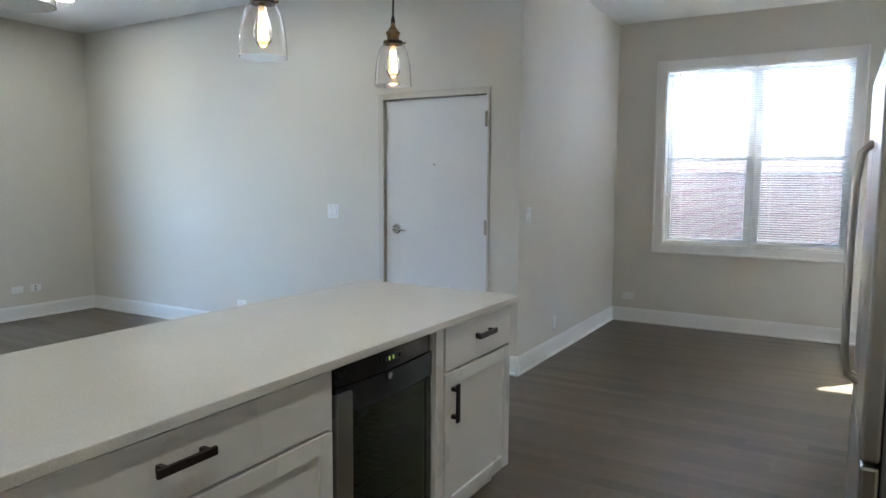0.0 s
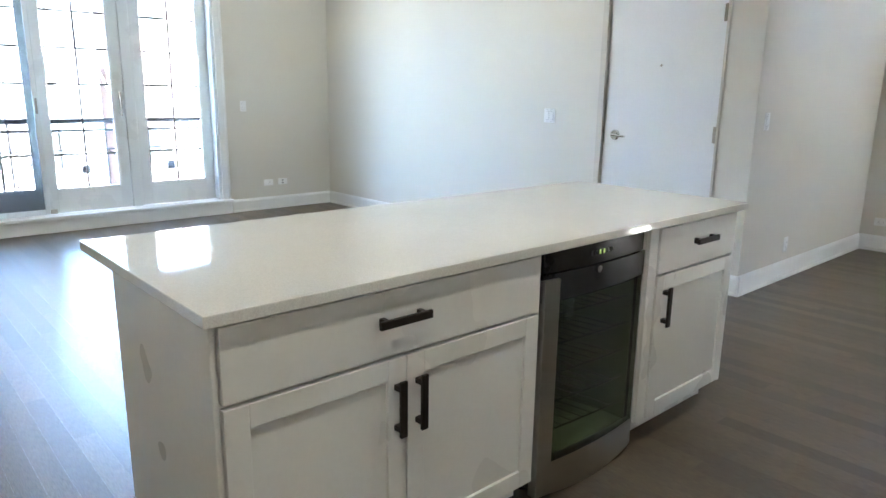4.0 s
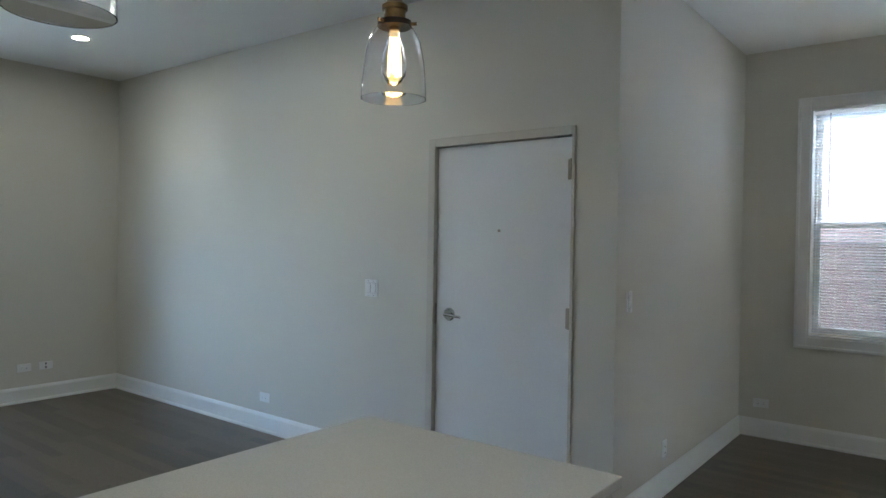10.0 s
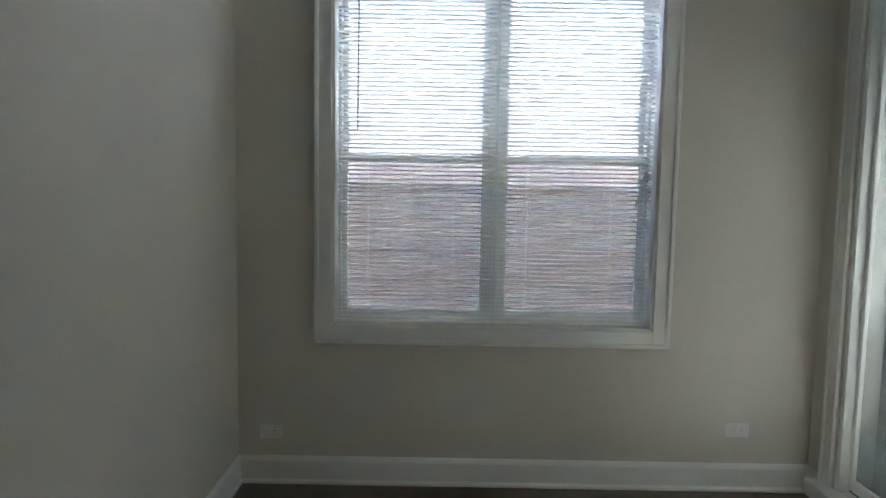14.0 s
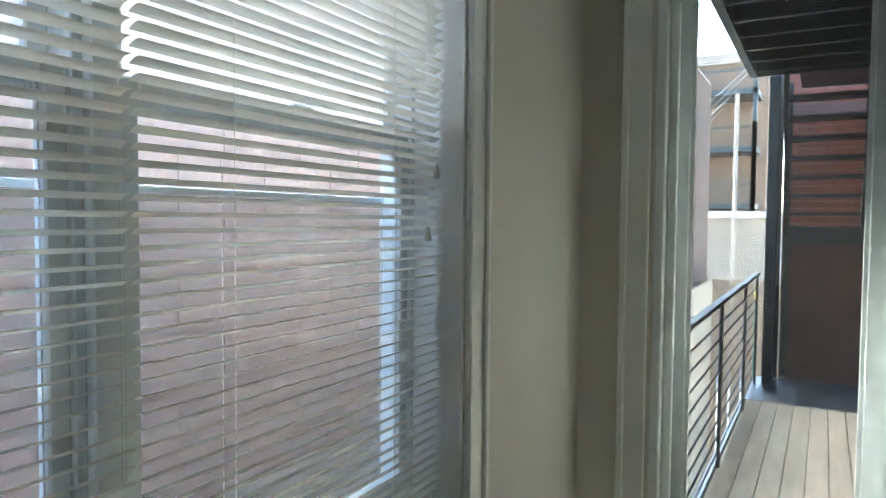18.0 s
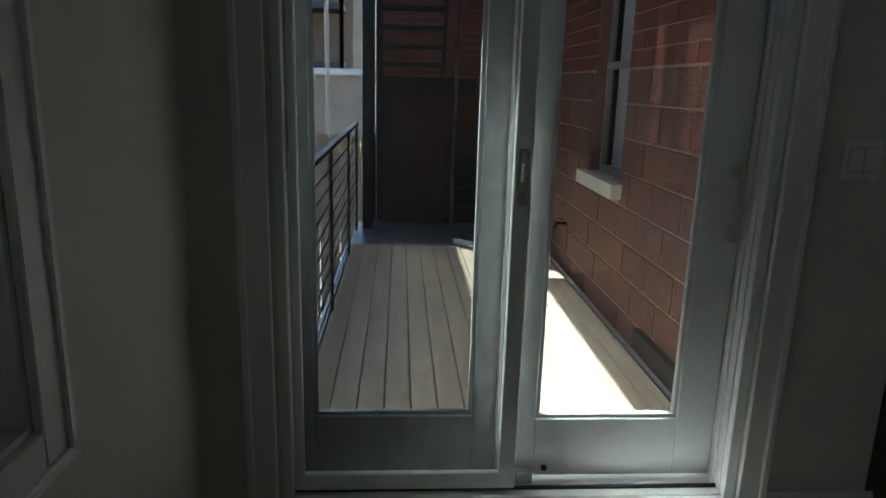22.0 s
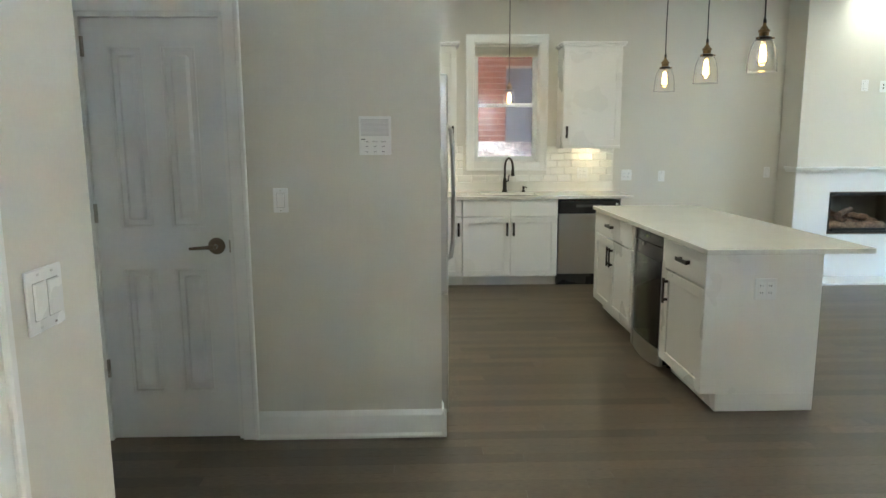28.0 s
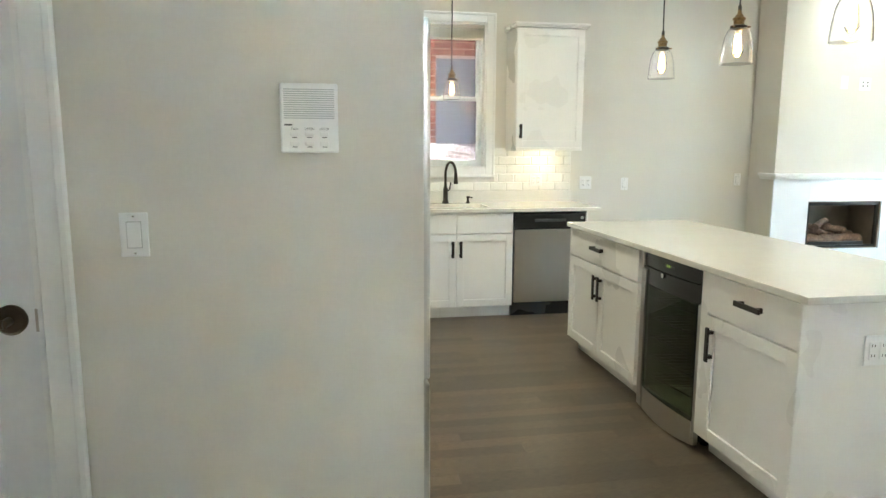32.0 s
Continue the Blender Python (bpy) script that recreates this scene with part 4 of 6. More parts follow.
part("end_panel", join(box(0.08, 0.706, -3.978, -3.967, 0.10, TZ - 0.001, 0.002), box(0.08, 0.620, -3.978, -3.967, 0, 0.0995, 0.002)), M_CAB, pn, "white end panel notched at the toe")
part("back_panel", box(0.08, 0.094, -3.9665, -1.6895, 0, TZ - 0.001, 0.002), M_CAB, pn, "plain white back panel")
part("filler", box(IX - 0.02, IX + 0.012, -2.328, -2.274, 0.10, TZ - 0.001), M_CAB, pn)
part("back_filler", box(0.095, 0.11, -2.924, -2.331, 0, TZ - 0.001), M_CAB, pn)
top = thing("island_worktop", (0.3, -2.8, TZ), "cream speckled quartz worktop on the island", "worktop")
part("slab", box(-0.162, 0.729, -3.995, -1.622, TZ, TZ + 0.029, 0.003, 2), M_QUARTZ, top, "cream quartz slab with eased edges")
plate("y", -1.672, 1, 0.386, 0.680, "outlet", 2, label="white double outlet plate on the island's end panel")

# wine cooler with a bowed front
wc = thing("wine_cooler", (0.4, -2.64, 0), "under-counter wine cooler with a bowed steel-framed glass door", "wine cooler")
wy0, wy1 = -2.912, -2.345
part("case", join(box(0.11, 0.13, wy0 + 0.01, wy1 - 0.01, 0.03, 0.864), box(0.13, 0.665, wy0 + 0.01, wy0 + 0.03, 0.03, 0.864), box(0.13, 0.665, wy1 - 0.03, wy1 - 0.01, 0.03, 0.864),
                  box(0.13, 0.665, wy0 + 0.03, wy1 - 0.03, 0.03, 0.12), box(0.13, 0.665, wy0 + 0.03, wy1 - 0.03, 0.74, 0.864)), M_APPL, wc, "black appliance case")
part("liner", join(box(0.131, 0.14, wy0 + 0.031, wy1 - 0.031, 0.121, 0.739), box(0.14, 0.66, wy0 + 0.031, wy0 + 0.036, 0.121, 0.739), box(0.14, 0.66, wy1 - 0.036, wy1 - 0.031, 0.121, 0.739), box(0.14, 0.66, wy0 + 0.036, wy1 - 0.036, 0.121, 0.126)), M_LINER, wc, "grey-green liner")
for k in range(5):
    z = 0.20 + k * 0.105
    wires = [tube([(0.16, wy0 + 0.06 + j * 0.05, z), (0.64, wy0 + 0.06 + j * 0.05, z)], 0.002, 5) for j in range(9)] + [tube([(0.64, wy0 + 0.04, z), (0.64, wy1 - 0.04, z)], 0.003, 5)]
    part("wire_rack", join(*wires), M_CHROME, wc, "chrome wire bottle rack")
for y in (wy0 + 0.05, wy1 - 0.05):
    for x in (0.16, 0.60):
        part("foot", lathe([(0.02, 0), (0.02, 0.03)], (x, y, 0), "z", 10), M_APPL, wc)


def bowed(y0, y1, z0, z1, x_in, x_out, bow, mat, name, label, zb0=0.0, parent=None):
    """A front that bows outwards in plan; zb0: how far its lower edge dips in the middle."""
    bm = bmesh.new()
    n = 14
    f, g = [], []
    for i in range(n + 1):
        u = i / n
        y = y0 + (y1 - y0) * u
        q = (y - (wy0 + wy1) / 2) / ((wy1 - wy0) / 2)
        k = 1 - q * q
        f.append([bm.verts.new((x_out + bow * k, y, z0 - zb0 * k)), bm.verts.new((x_out + bow * k, y, z1))])
        g.append([bm.verts.new((x_in, y, z0 - zb0 * k)), bm.verts.new((x_in, y, z1))])
    for i in range(n):
        bm.faces.new((f[i][0], f[i + 1][0], f[i + 1][1], f[i][1])), bm.faces.new((g[i][0], g[i][1], g[i + 1][1], g[i + 1][0]))
        bm.faces.new((f[i][1], f[i + 1][1], g[i + 1][1], g[i][1])), bm.faces.new((f[i][0], g[i][0], g[i + 1][0], f[i + 1][0]))
    bm.faces.new((f[0][0], f[0][1], g[0][1], g[0][0])), bm.faces.new((f[n][0], g[n][0], g[n][1], f[n][1]))
    bmesh.ops.recalc_face_normals(bm, faces=bm.faces[:])
    return part(name, bm, mat, parent or wc, label, True)


wd = bowed(wy0, wy1, 0.70, 0.790, 0.667, 0.690, 0.022, M_APPL, "door_header", "black band above the glass")
bowed(wy0 + 0.005, wy1 - 0.005, 0.793, 0.872, 0.667, 0.684, 0.020, M_APPL, "control_panel", "black control panel")
bowed(wy0, wy0 + 0.062, 0.022, 0.775, 0.667, 0.700, 0.024, M_STEEL, "door_frame", "brushed steel stile")
bowed(wy1 - 0.018, wy1, 0.022, 0.70, 0.667, 0.690, 0.022, M_STEEL, "door_frame", "brushed steel stile")
bowed(wy0 + 0.062, wy1 - 0.018, 0.022, 0.135, 0.667, 0.692, 0.024, M_STEEL, "door_frame", "brushed steel bottom rail", 0.018)
bowed(wy0 + 0.062, wy1 - 0.018, 0.135, 0.70, 0.690, 0.694, 0.021, M_COOLER, "glass", "tinted glass").visible_shadow = False
part("lock", lathe([(0.012, 0), (0.012, 0.006), (0, 0.006)], (0.7145, -2.66, 0.778), "x", 16), M_CHROME, wc, "round chrome key lock", True)
M_LED = material("green_display", (0.1, 0.12, 0.03), 0.4, emit=((0.55, 0.75, 0.15), 0.005), bump=(60, 0))
for k in range(6):
    part("indicator", box(0.700, 0.7055, -2.69 + k * 0.022, -2.682 + k * 0.022, 0.824, 0.838), M_LED if k in (2, 3) else M_SLOT, wc, "small lit display mark")


# run under the window, its fronts looking along +y
KF = -4.915
def base_unit(x0, x1, label, fronts):
    root = thing("base_cabinet", ((x0 + x1) / 2, -5.2, 0), label, "cabinet", "cabinets under the window")
    part("body", box(x0, x1, YK, KF, 0.10, 0.883), M_CAB, root)
    part("toe_kick", box(x0, x1, YK, KF - 0.07, 0, 0.10), M_CAB, root, "white recessed toe kick")
    fronts(root)
    return root


def sink_fronts(r):
    shaker(r, "x", KF, 1, 0.853, 1.322, 0.715, 0.874, "drawer", None, True)
    shaker(r, "x", KF, 1, 1.328, 1.797, 0.715, 0.874, "drawer", None, True)
    shaker(r, "x", KF, 1, 0.853, 1.322, 0.105, 0.705, "door", (1.292, 0.585, True))
    shaker(r, "x", KF, 1, 1.328, 1.797, 0.105, 0.705, "door", (1.358, 0.585, True))


def side_fronts(r):
    shaker(r, "x", KF, 1, 1.812, 2.262, 0.715, 0.874, "drawer", (2.03, 0.79, False), True)
    shaker(r, "x", KF, 1, 1.812, 2.262, 0.105, 0.705, "door", (1.842, 0.585, True))


base_unit(0.848, 1.802, "white shaker sink cabinet with two false drawers and two doors", sink_fronts)
base_unit(1.807, 2.268, "white shaker base cabinet with a drawer over one door", side_fronts)
base_unit(2.272, 2.875, "plain white corner base cabinet", lambda r: shaker(r, "x", KF, 1, 2.276, 2.870, 0.105, 0.874, "door", None, True))
dw = thing("dishwasher", (0.53, -5.2, 0), "stainless steel dishwasher with a black control panel", "dishwasher")
part("body", box(0.225, 0.843, YK + 0.03, KF - 0.005, 0.09, 0.864), M_APPL, dw)
part("door_panel", box(0.228, 0.840, KF - 0.004, KF + 0.022, 0.125, 0.735, 0.006, 2), M_STEEL, dw, "brushed steel door")
part("control_panel", box(0.228, 0.840, KF - 0.004, KF + 0.026, 0.738, 0.868, 0.008, 2), M_APPL, dw, "black control panel")
part("pocket_handle", box(0.40, 0.67, KF + 0.0255, KF + 0.030, 0.80, 0.825, 0.003), M_SLOT, dw, "recessed handle")
part("dial", lathe([(0.013, 0), (0.012, 0.010), (0, 0.010)], (0.262, KF + 0.026, 0.83), "y", 16), M_STEEL, dw, "round steel dial", True)
part("toe_panel", box(0.228, 0.840, KF - 0.06, KF - 0.045, 0.0, 0.12), M_APPL, dw, "black toe panel")
ep = thing("end_panel", (0.215, -5.2, 0), "plain white panel beside the dishwasher", "panel")
part("board", box(0.205, 0.222, YK, KF + 0.015, 0, 0.883, 0.002), M_CAB, ep)
kt = thing("kitchen_worktop", (1.4, -5.2, 0.884), "cream quartz worktop with an undermount sink cutout", "worktop")
SX0, SX1, SY0, SY1 = 1.02, 1.62, -5.36, -5.03
part("slab", join(box(0.10, SX0, YK, KF + 0.035, 0.884, 0.914, 0.003, 2), box(SX1, 2.88, YK, KF + 0.035, 0.884, 0.914, 0.003, 2), box(SX0, SX1, YK, SY0, 0.884, 0.914), box(SX0, SX1, SY1, KF + 0.035, 0.884, 0.914, 0.002)), M_QUARTZ, kt, "cream quartz slab")
part("upstand", box(0.13, 2.88, YK, YK + 0.02, 0.914, 1.016, 0.002), M_QUARTZ, kt, "cream quartz upstand")
sk = thing("sink", (1.32, -5.2, 0.70), "stainless steel undermount sink", "sink")
part("bowl", join(box(SX0 - 0.004, SX0, SY0, SY1, 0.70, 0.8835), box(SX1, SX1 + 0.004, SY0, SY1, 0.70, 0.8835), box(SX0, SX1, SY0 - 0.004, SY0, 0.70, 0.8835), box(SX0, SX1, SY1, SY1 + 0.004, 0.70, 0.8835), box(SX0, SX1, SY0, SY1, 0.70, 0.704)), M_STEEL, sk)
fc = thing("kitchen_faucet", (1.32, -5.43, 0.914), "dark bronze gooseneck pull-down faucet", "faucet")
part("base", lathe([(0.030, 0), (0.030, 0.012), (0.022, 0.03), (0.020, 0.13), (0.014, 0.15)], (1.32, -5.43, 0.914), "z", 18), M_BLACK, fc, "", True)
arc = [(1.32, -5.43, 1.05), (1.32, -5.43, 1.17)] + [(1.32 - 0.035 * (1 - math.cos(a)), -5.43 + 0.055 * (1 - math.cos(a)), 1.17 + 0.105 * math.sin(a)) for a in np.linspace(0.2, math.pi, 12)]
part("spout", tube(arc, 0.0115, 10), M_BLACK, fc, "curved spout", True)
e = arc[-1]
part("spray_head", lathe([(0.013, 0.02), (0.015, -0.02), (0.020, -0.075), (0.016, -0.080)], e, "z", 14), M_BLACK, fc, "pull-down spray head", True)
part("side_lever", tube([(1.32, -5.43, 1.02), (1.285, -5.425, 1.035), (1.275, -5.42, 1.10)], 0.010, 8, 0.006), M_BLACK, fc, "side lever", True)
sd = thing("soap_dispenser", (1.12, -5.42, 0.914), "dark bronze soap pump by the sink", "soap dispenser")
part("pump_body", lathe([(0.020, 0), (0.020, 0.008), (0.012, 0.02), (0.010, 0.05)], (1.12, -5.42, 0.914), "z", 14), M_BLACK, sd, "", True)
part("nozzle", join(lathe([(0.013, 0.048), (0.014, 0.062), (0.0, 0.066)], (1.12, -5.42, 0.914), "z", 14), tube([(1.12, -5.42, 0.972), (1.085, -5.39, 0.966)], 0.006, 8)), M_BLACK, sd, "", True)


def wall_cabinet(x0, x1, label, pull, crown_r=True, light=None):
    root = thing("wall_cabinet", ((x0 + x1) / 2, YK + 0.16, 1.40), label, "cabinet", "cabinets beside the window")
    f = YK + 0.315
    part("body", box(x0, x1, YK, f, 1.402, 2.395), M_CAB, root)
    shaker(root, "x", f, 1, x0 + 0.002, x1 - 0.002, 1.405, 2.386, "door", pull)
    part("crown", join(box(x0 - 0.02, x1 + 0.02, YK, f + 0.040, 2.395, 2.410, 0.003), box(x0 - 0.032, x1 + 0.032, YK, f + 0.055, 2.410, 2.432, 0.004)), M_CAB, root, "white stepped crown")
    part("light_rail", join(box(x0, x1, f - 0.02, f + 0.021, 1.375, 1.405, 0.003), box(x0, x0 + 0.018, YK, f - 0.02, 1.375, 1.405, 0.002), box(x1 - 0.018, x1, YK, f - 0.02, 1.375, 1.405, 0.002)), M_CAB, root, "white light rail")
    if light:
        part("puck_light", lathe([(0.035, 0), (0.035, -0.010), (0, -0.010)], (light, YK + 0.17, 1.405), "z", 18), M_PUCK, root, "lit round puck light", True)
    return root


wall_cabinet(0.165, 0.757, "white shaker wall cabinet with a lit underside", (0.722, 1.54, True, 0.12), light=0.45)
wall_cabinet(1.845, 2.45, "white shaker wall cabinet beside the window", (1.885, 1.55, True, 0.12), light=2.1)

# kitchen window with a raised blind
casing("window_2_casing", "y", YK, 1, KW["x0"], KW["x1"], KW["z0"], KW["z1"], 0.08, bottom=True)
kw = tagged(thing("window_2", (1.3, YK - 0.1, KW["z0"]), "white double-hung kitchen window over the sink", "window"), kind="structure")
part("window_jamb", join(box(KW["x0"], KW["x0"] + 0.012, YK - 0.12, YK, KW["z0"], KW["z1"]), box(KW["x1"] - 0.012, KW["x1"], YK - 0.12, YK, KW["z0"], KW["z1"]), box(KW["x0"] + 0.012, KW["x1"] - 0.012, YK - 0.12, YK, KW["z0"], KW["z0"] + 0.012),
                         box(KW["x0"] + 0.012, KW["x1"] - 0.012, YK - 0.12, YK, KW["z1"] - 0.012, KW["z1"])), M_TRIM, kw, "white jamb lining")
hung_window(kw, KW["x0"] + 0.012, KW["x1"] - 0.012, YK - 0.10, -1, KW["z0"] + 0.012, KW["z1"] - 0.012, 1.835, False)
kb = thing("window_blind", (1.3, YK - 0.05, 2.33), "white mini blind drawn up under the window head", "blind")
part("head_rail", box(KW["x0"] + 0.016, KW["x1"] - 0.016, YK - 0.065, YK - 0.035, 2.429, 2.457, 0.002), M_BLIND, kb)
for k in range(16):
    part("slat", box(KW["x0"] + 0.018, KW["x1"] - 0.018, YK - 0.063, YK - 0.037, 2.347 + k * 0.0048, 2.3495 + k * 0.0048), M_BLIND, kb)
part("bottom_rail", box(KW["x0"] + 0.018, KW["x1"] - 0.018, YK - 0.062, YK - 0.038, 2.331, 2.344, 0.003), M_BLIND, kb)
part("lift_cord", tube([(1.615, YK - 0.034, 1.40), (1.615, YK - 0.034, 2.43)], 0.0012, 5), M_BLIND, kb)

# fridge
fr = thing("refrigerator", (2.45, -2.0, 0), "stainless steel french-door refrigerator beside the hall wall", "refrigerator")
part("case", box(2.115, 2.86, -2.455, -1.565, 0.02, 1.76, 0.004), material("grey_case", (0.16, 0.16, 0.165), 0.5, bump=(200, 0.2)), fr, "dark grey case")
for a, b in ((-2.455, -1.971), (-1.965, -1.565)):
    d = part("door", box(2.065, 2.112, a, b, 0.70, 1.78, 0.010, 2), M_STEEL, fr, "brushed steel door")
    y = -2.013 if a < -2.1 else -1.965
    part("handle", tube([(2.066, y, 0.80), (2.035, y, 0.82), (2.024, y, 0.90), (2.020, y, 1.16), (2.024, y, 1.42), (2.035, y, 1.52), (2.066, y, 1.55)], 0.012, 10), M_STEEL, d, "bowed steel handle", True)
fz = part("freezer_drawer", box(2.065, 2.112, -2.455, -1.565, 0.06, 0.69, 0.010, 2), M_STEEL, fr, "brushed steel freezer drawer")
part("foot_grille", box(2.107, 2.127, -2.45, -1.57, 0.0, 0.055), M_APPL, fr, "black foot grille")

plate("y", YK, 1, -0.012, 1.083, "outlet", 2)
plate("y", YK, 1, -0.397, 1.07, "switch")
plate("y", YK, 1, -1.555, 1.105, "switch")
plate("y", BRY, 1, -2.311, 1.997, "switch")
plate("y", BRY, 1, -2.525, 1.985, "jack", 2)
plate("y", YK + 0.008, 1, 0.47, 1.11, "outlet", 2, label="white double outlet plate on white tiles")

# ---- fireplace ----
fp = tagged(thing("fireplace", (-2.430, BRY, 0), "white polished stone fireplace with a black gas firebox", "fireplace"))
MX0, MX1, FX0_, FX1_, FZ0, FZ1 = BRX - 0.012, BRW + 0.012, -2.815, -2.034, 0.47, 0.918
sf = BRY + 0.02
for a0, a1, z0, z1 in ((MX0, FX0_, 0.02, 1.12), (FX1_, MX1, 0.02, 1.12), (FX0_, FX1_, 0.02, FZ0), (FX0_, FX1_, FZ1, 1.12)):
    part("surround_slab", box(a0, a1, BRY + 0.001, sf, z0, z1, 0.0015), M_STONE, fp, "polished white stone slab")
part("mantel", join(box(BRX - 0.045, BRW + 0.045, YK + 0.2, sf + 0.055, 1.152, 1.177, 0.003), box(BRX - 0.030, BRW + 0.030, YK + 0.2, sf + 0.035, 1.132, 1.1515, 0.003), box(BRX - 0.020, BRW + 0.020, YK + 0.2, sf + 0.020, 1.121, 1.1315, 0.002)), M_TRIM, fp, "slim white stepped mantel shelf")
part("hearth", box(BRX - 0.01, BRW + 0.01, BRY + 0.021, -4.785, 0.0, 0.021, 0.002), M_STONE, fp, "polished white hearth slab")
fb = thing("firebox", (-2.420, BRY - 0.2, FZ0), "black steel gas firebox with ceramic logs on a grate", "firebox")
part("shell", join(box(FX0_ + 0.01, FX1_ - 0.01, YK + 0.002, YK + 0.012, FZ0 + 0.01, FZ1 - 0.01), box(FX0_ + 0.002, FX0_ + 0.01, YK + 0.002, sf - 0.02, FZ0 + 0.002, FZ1 - 0.002), box(FX1_ - 0.01, FX1_ - 0.002, YK + 0.002, sf - 0.02, FZ0 + 0.002, FZ1 - 0.002), box(FX0_ + 0.01, FX1_ - 0.01, YK + 0.002, sf - 0.02, FZ0 + 0.002, FZ0 + 0.01), box(FX0_ + 0.01, FX1_ - 0.01, YK + 0.002, sf - 0.02, FZ1 - 0.01, FZ1 - 0.002)), M_FIREBRICK, fb, "soot-dark firebox lining")
part("trim_frame", join(box(FX0_ + 0.011, FX0_ + 0.035, sf - 0.05, sf - 0.025, FZ0 + 0.011, FZ1 - 0.011), box(FX1_ - 0.035, FX1_ - 0.011, sf - 0.05, sf - 0.025, FZ0 + 0.011, FZ1 - 0.011), box(FX0_ + 0.035, FX1_ - 0.035, sf - 0.05, sf - 0.025, FZ0 + 0.011, FZ0 + 0.03), box(FX0_ + 0.035, FX1_ - 0.035, sf - 0.05, sf - 0.025, FZ1 - 0.04, FZ1 - 0.011)), M_SOOT, fb, "black trim frame")
rnd = random.Random(4)


def log(p, q, r):
    bm = tube([Vector(p).lerp(Vector(q), k / 8) + Vector((rnd.uniform(-1, 1), rnd.uniform(-1, 1), rnd.uniform(-1, 1))) * 0.008 for k in range(9)], r, 12, r * 0.85)
    for v in bm.verts:
        v.co += 0.010 * noise.noise_vector(v.co * 18)
    part("log", bm, M_LOG, fb, "ceramic gas log", True)


log((-2.720, BRY - 0.12, 0.5480), (-2.110, BRY - 0.10, 0.5480), 0.045)
log((-2.690, BRY - 0.20, 0.5680), (-2.150, BRY - 0.22, 0.5780), 0.05)
log((-2.290, BRY - 0.08, 0.5980), (-2.150, BRY - 0.22, 0.7080), 0.035)
log((-2.210, BRY - 0.10, 0.6580), (-2.410, BRY - 0.20, 0.7180), 0.032)
log((-2.540, BRY - 0.10, 0.6280), (-2.340, BRY - 0.20, 0.6680), 0.034)
for k in range(8):
    part("grate_bar", box(-2.690 + k * 0.075, -2.678 + k * 0.075, BRY - 0.24, BRY - 0.05, 0.4900, 0.5020), M_SOOT, fb, "black grate bar")
part("grate_bar", box(-2.710, -2.130, BRY - 0.06, BRY - 0.045, 0.4730, 0.5280), M_SOOT, fb)
part("ember_bed", box(-2.710, -2.130, BRY - 0.24, BRY - 0.04, 0.4785, 0.4880), M_LOG, fb)
gk = thing("gas_key_valve", (-1.810, sf, 0.16), "small chrome gas key valve in the surround", "valve")
part("flange", lathe([(0.020, 0), (0.020, 0.004), (0.006, 0.006), (0.006, 0.03), (0, 0.03)], (-1.810, sf, 0.16), "y", 14), M_CHROME, gk, "", True)
part("key", box(-1.825, -1.795, sf + 0.028, sf + 0.034, 0.152, 0.168, 0.002), M_CHROME, gk)


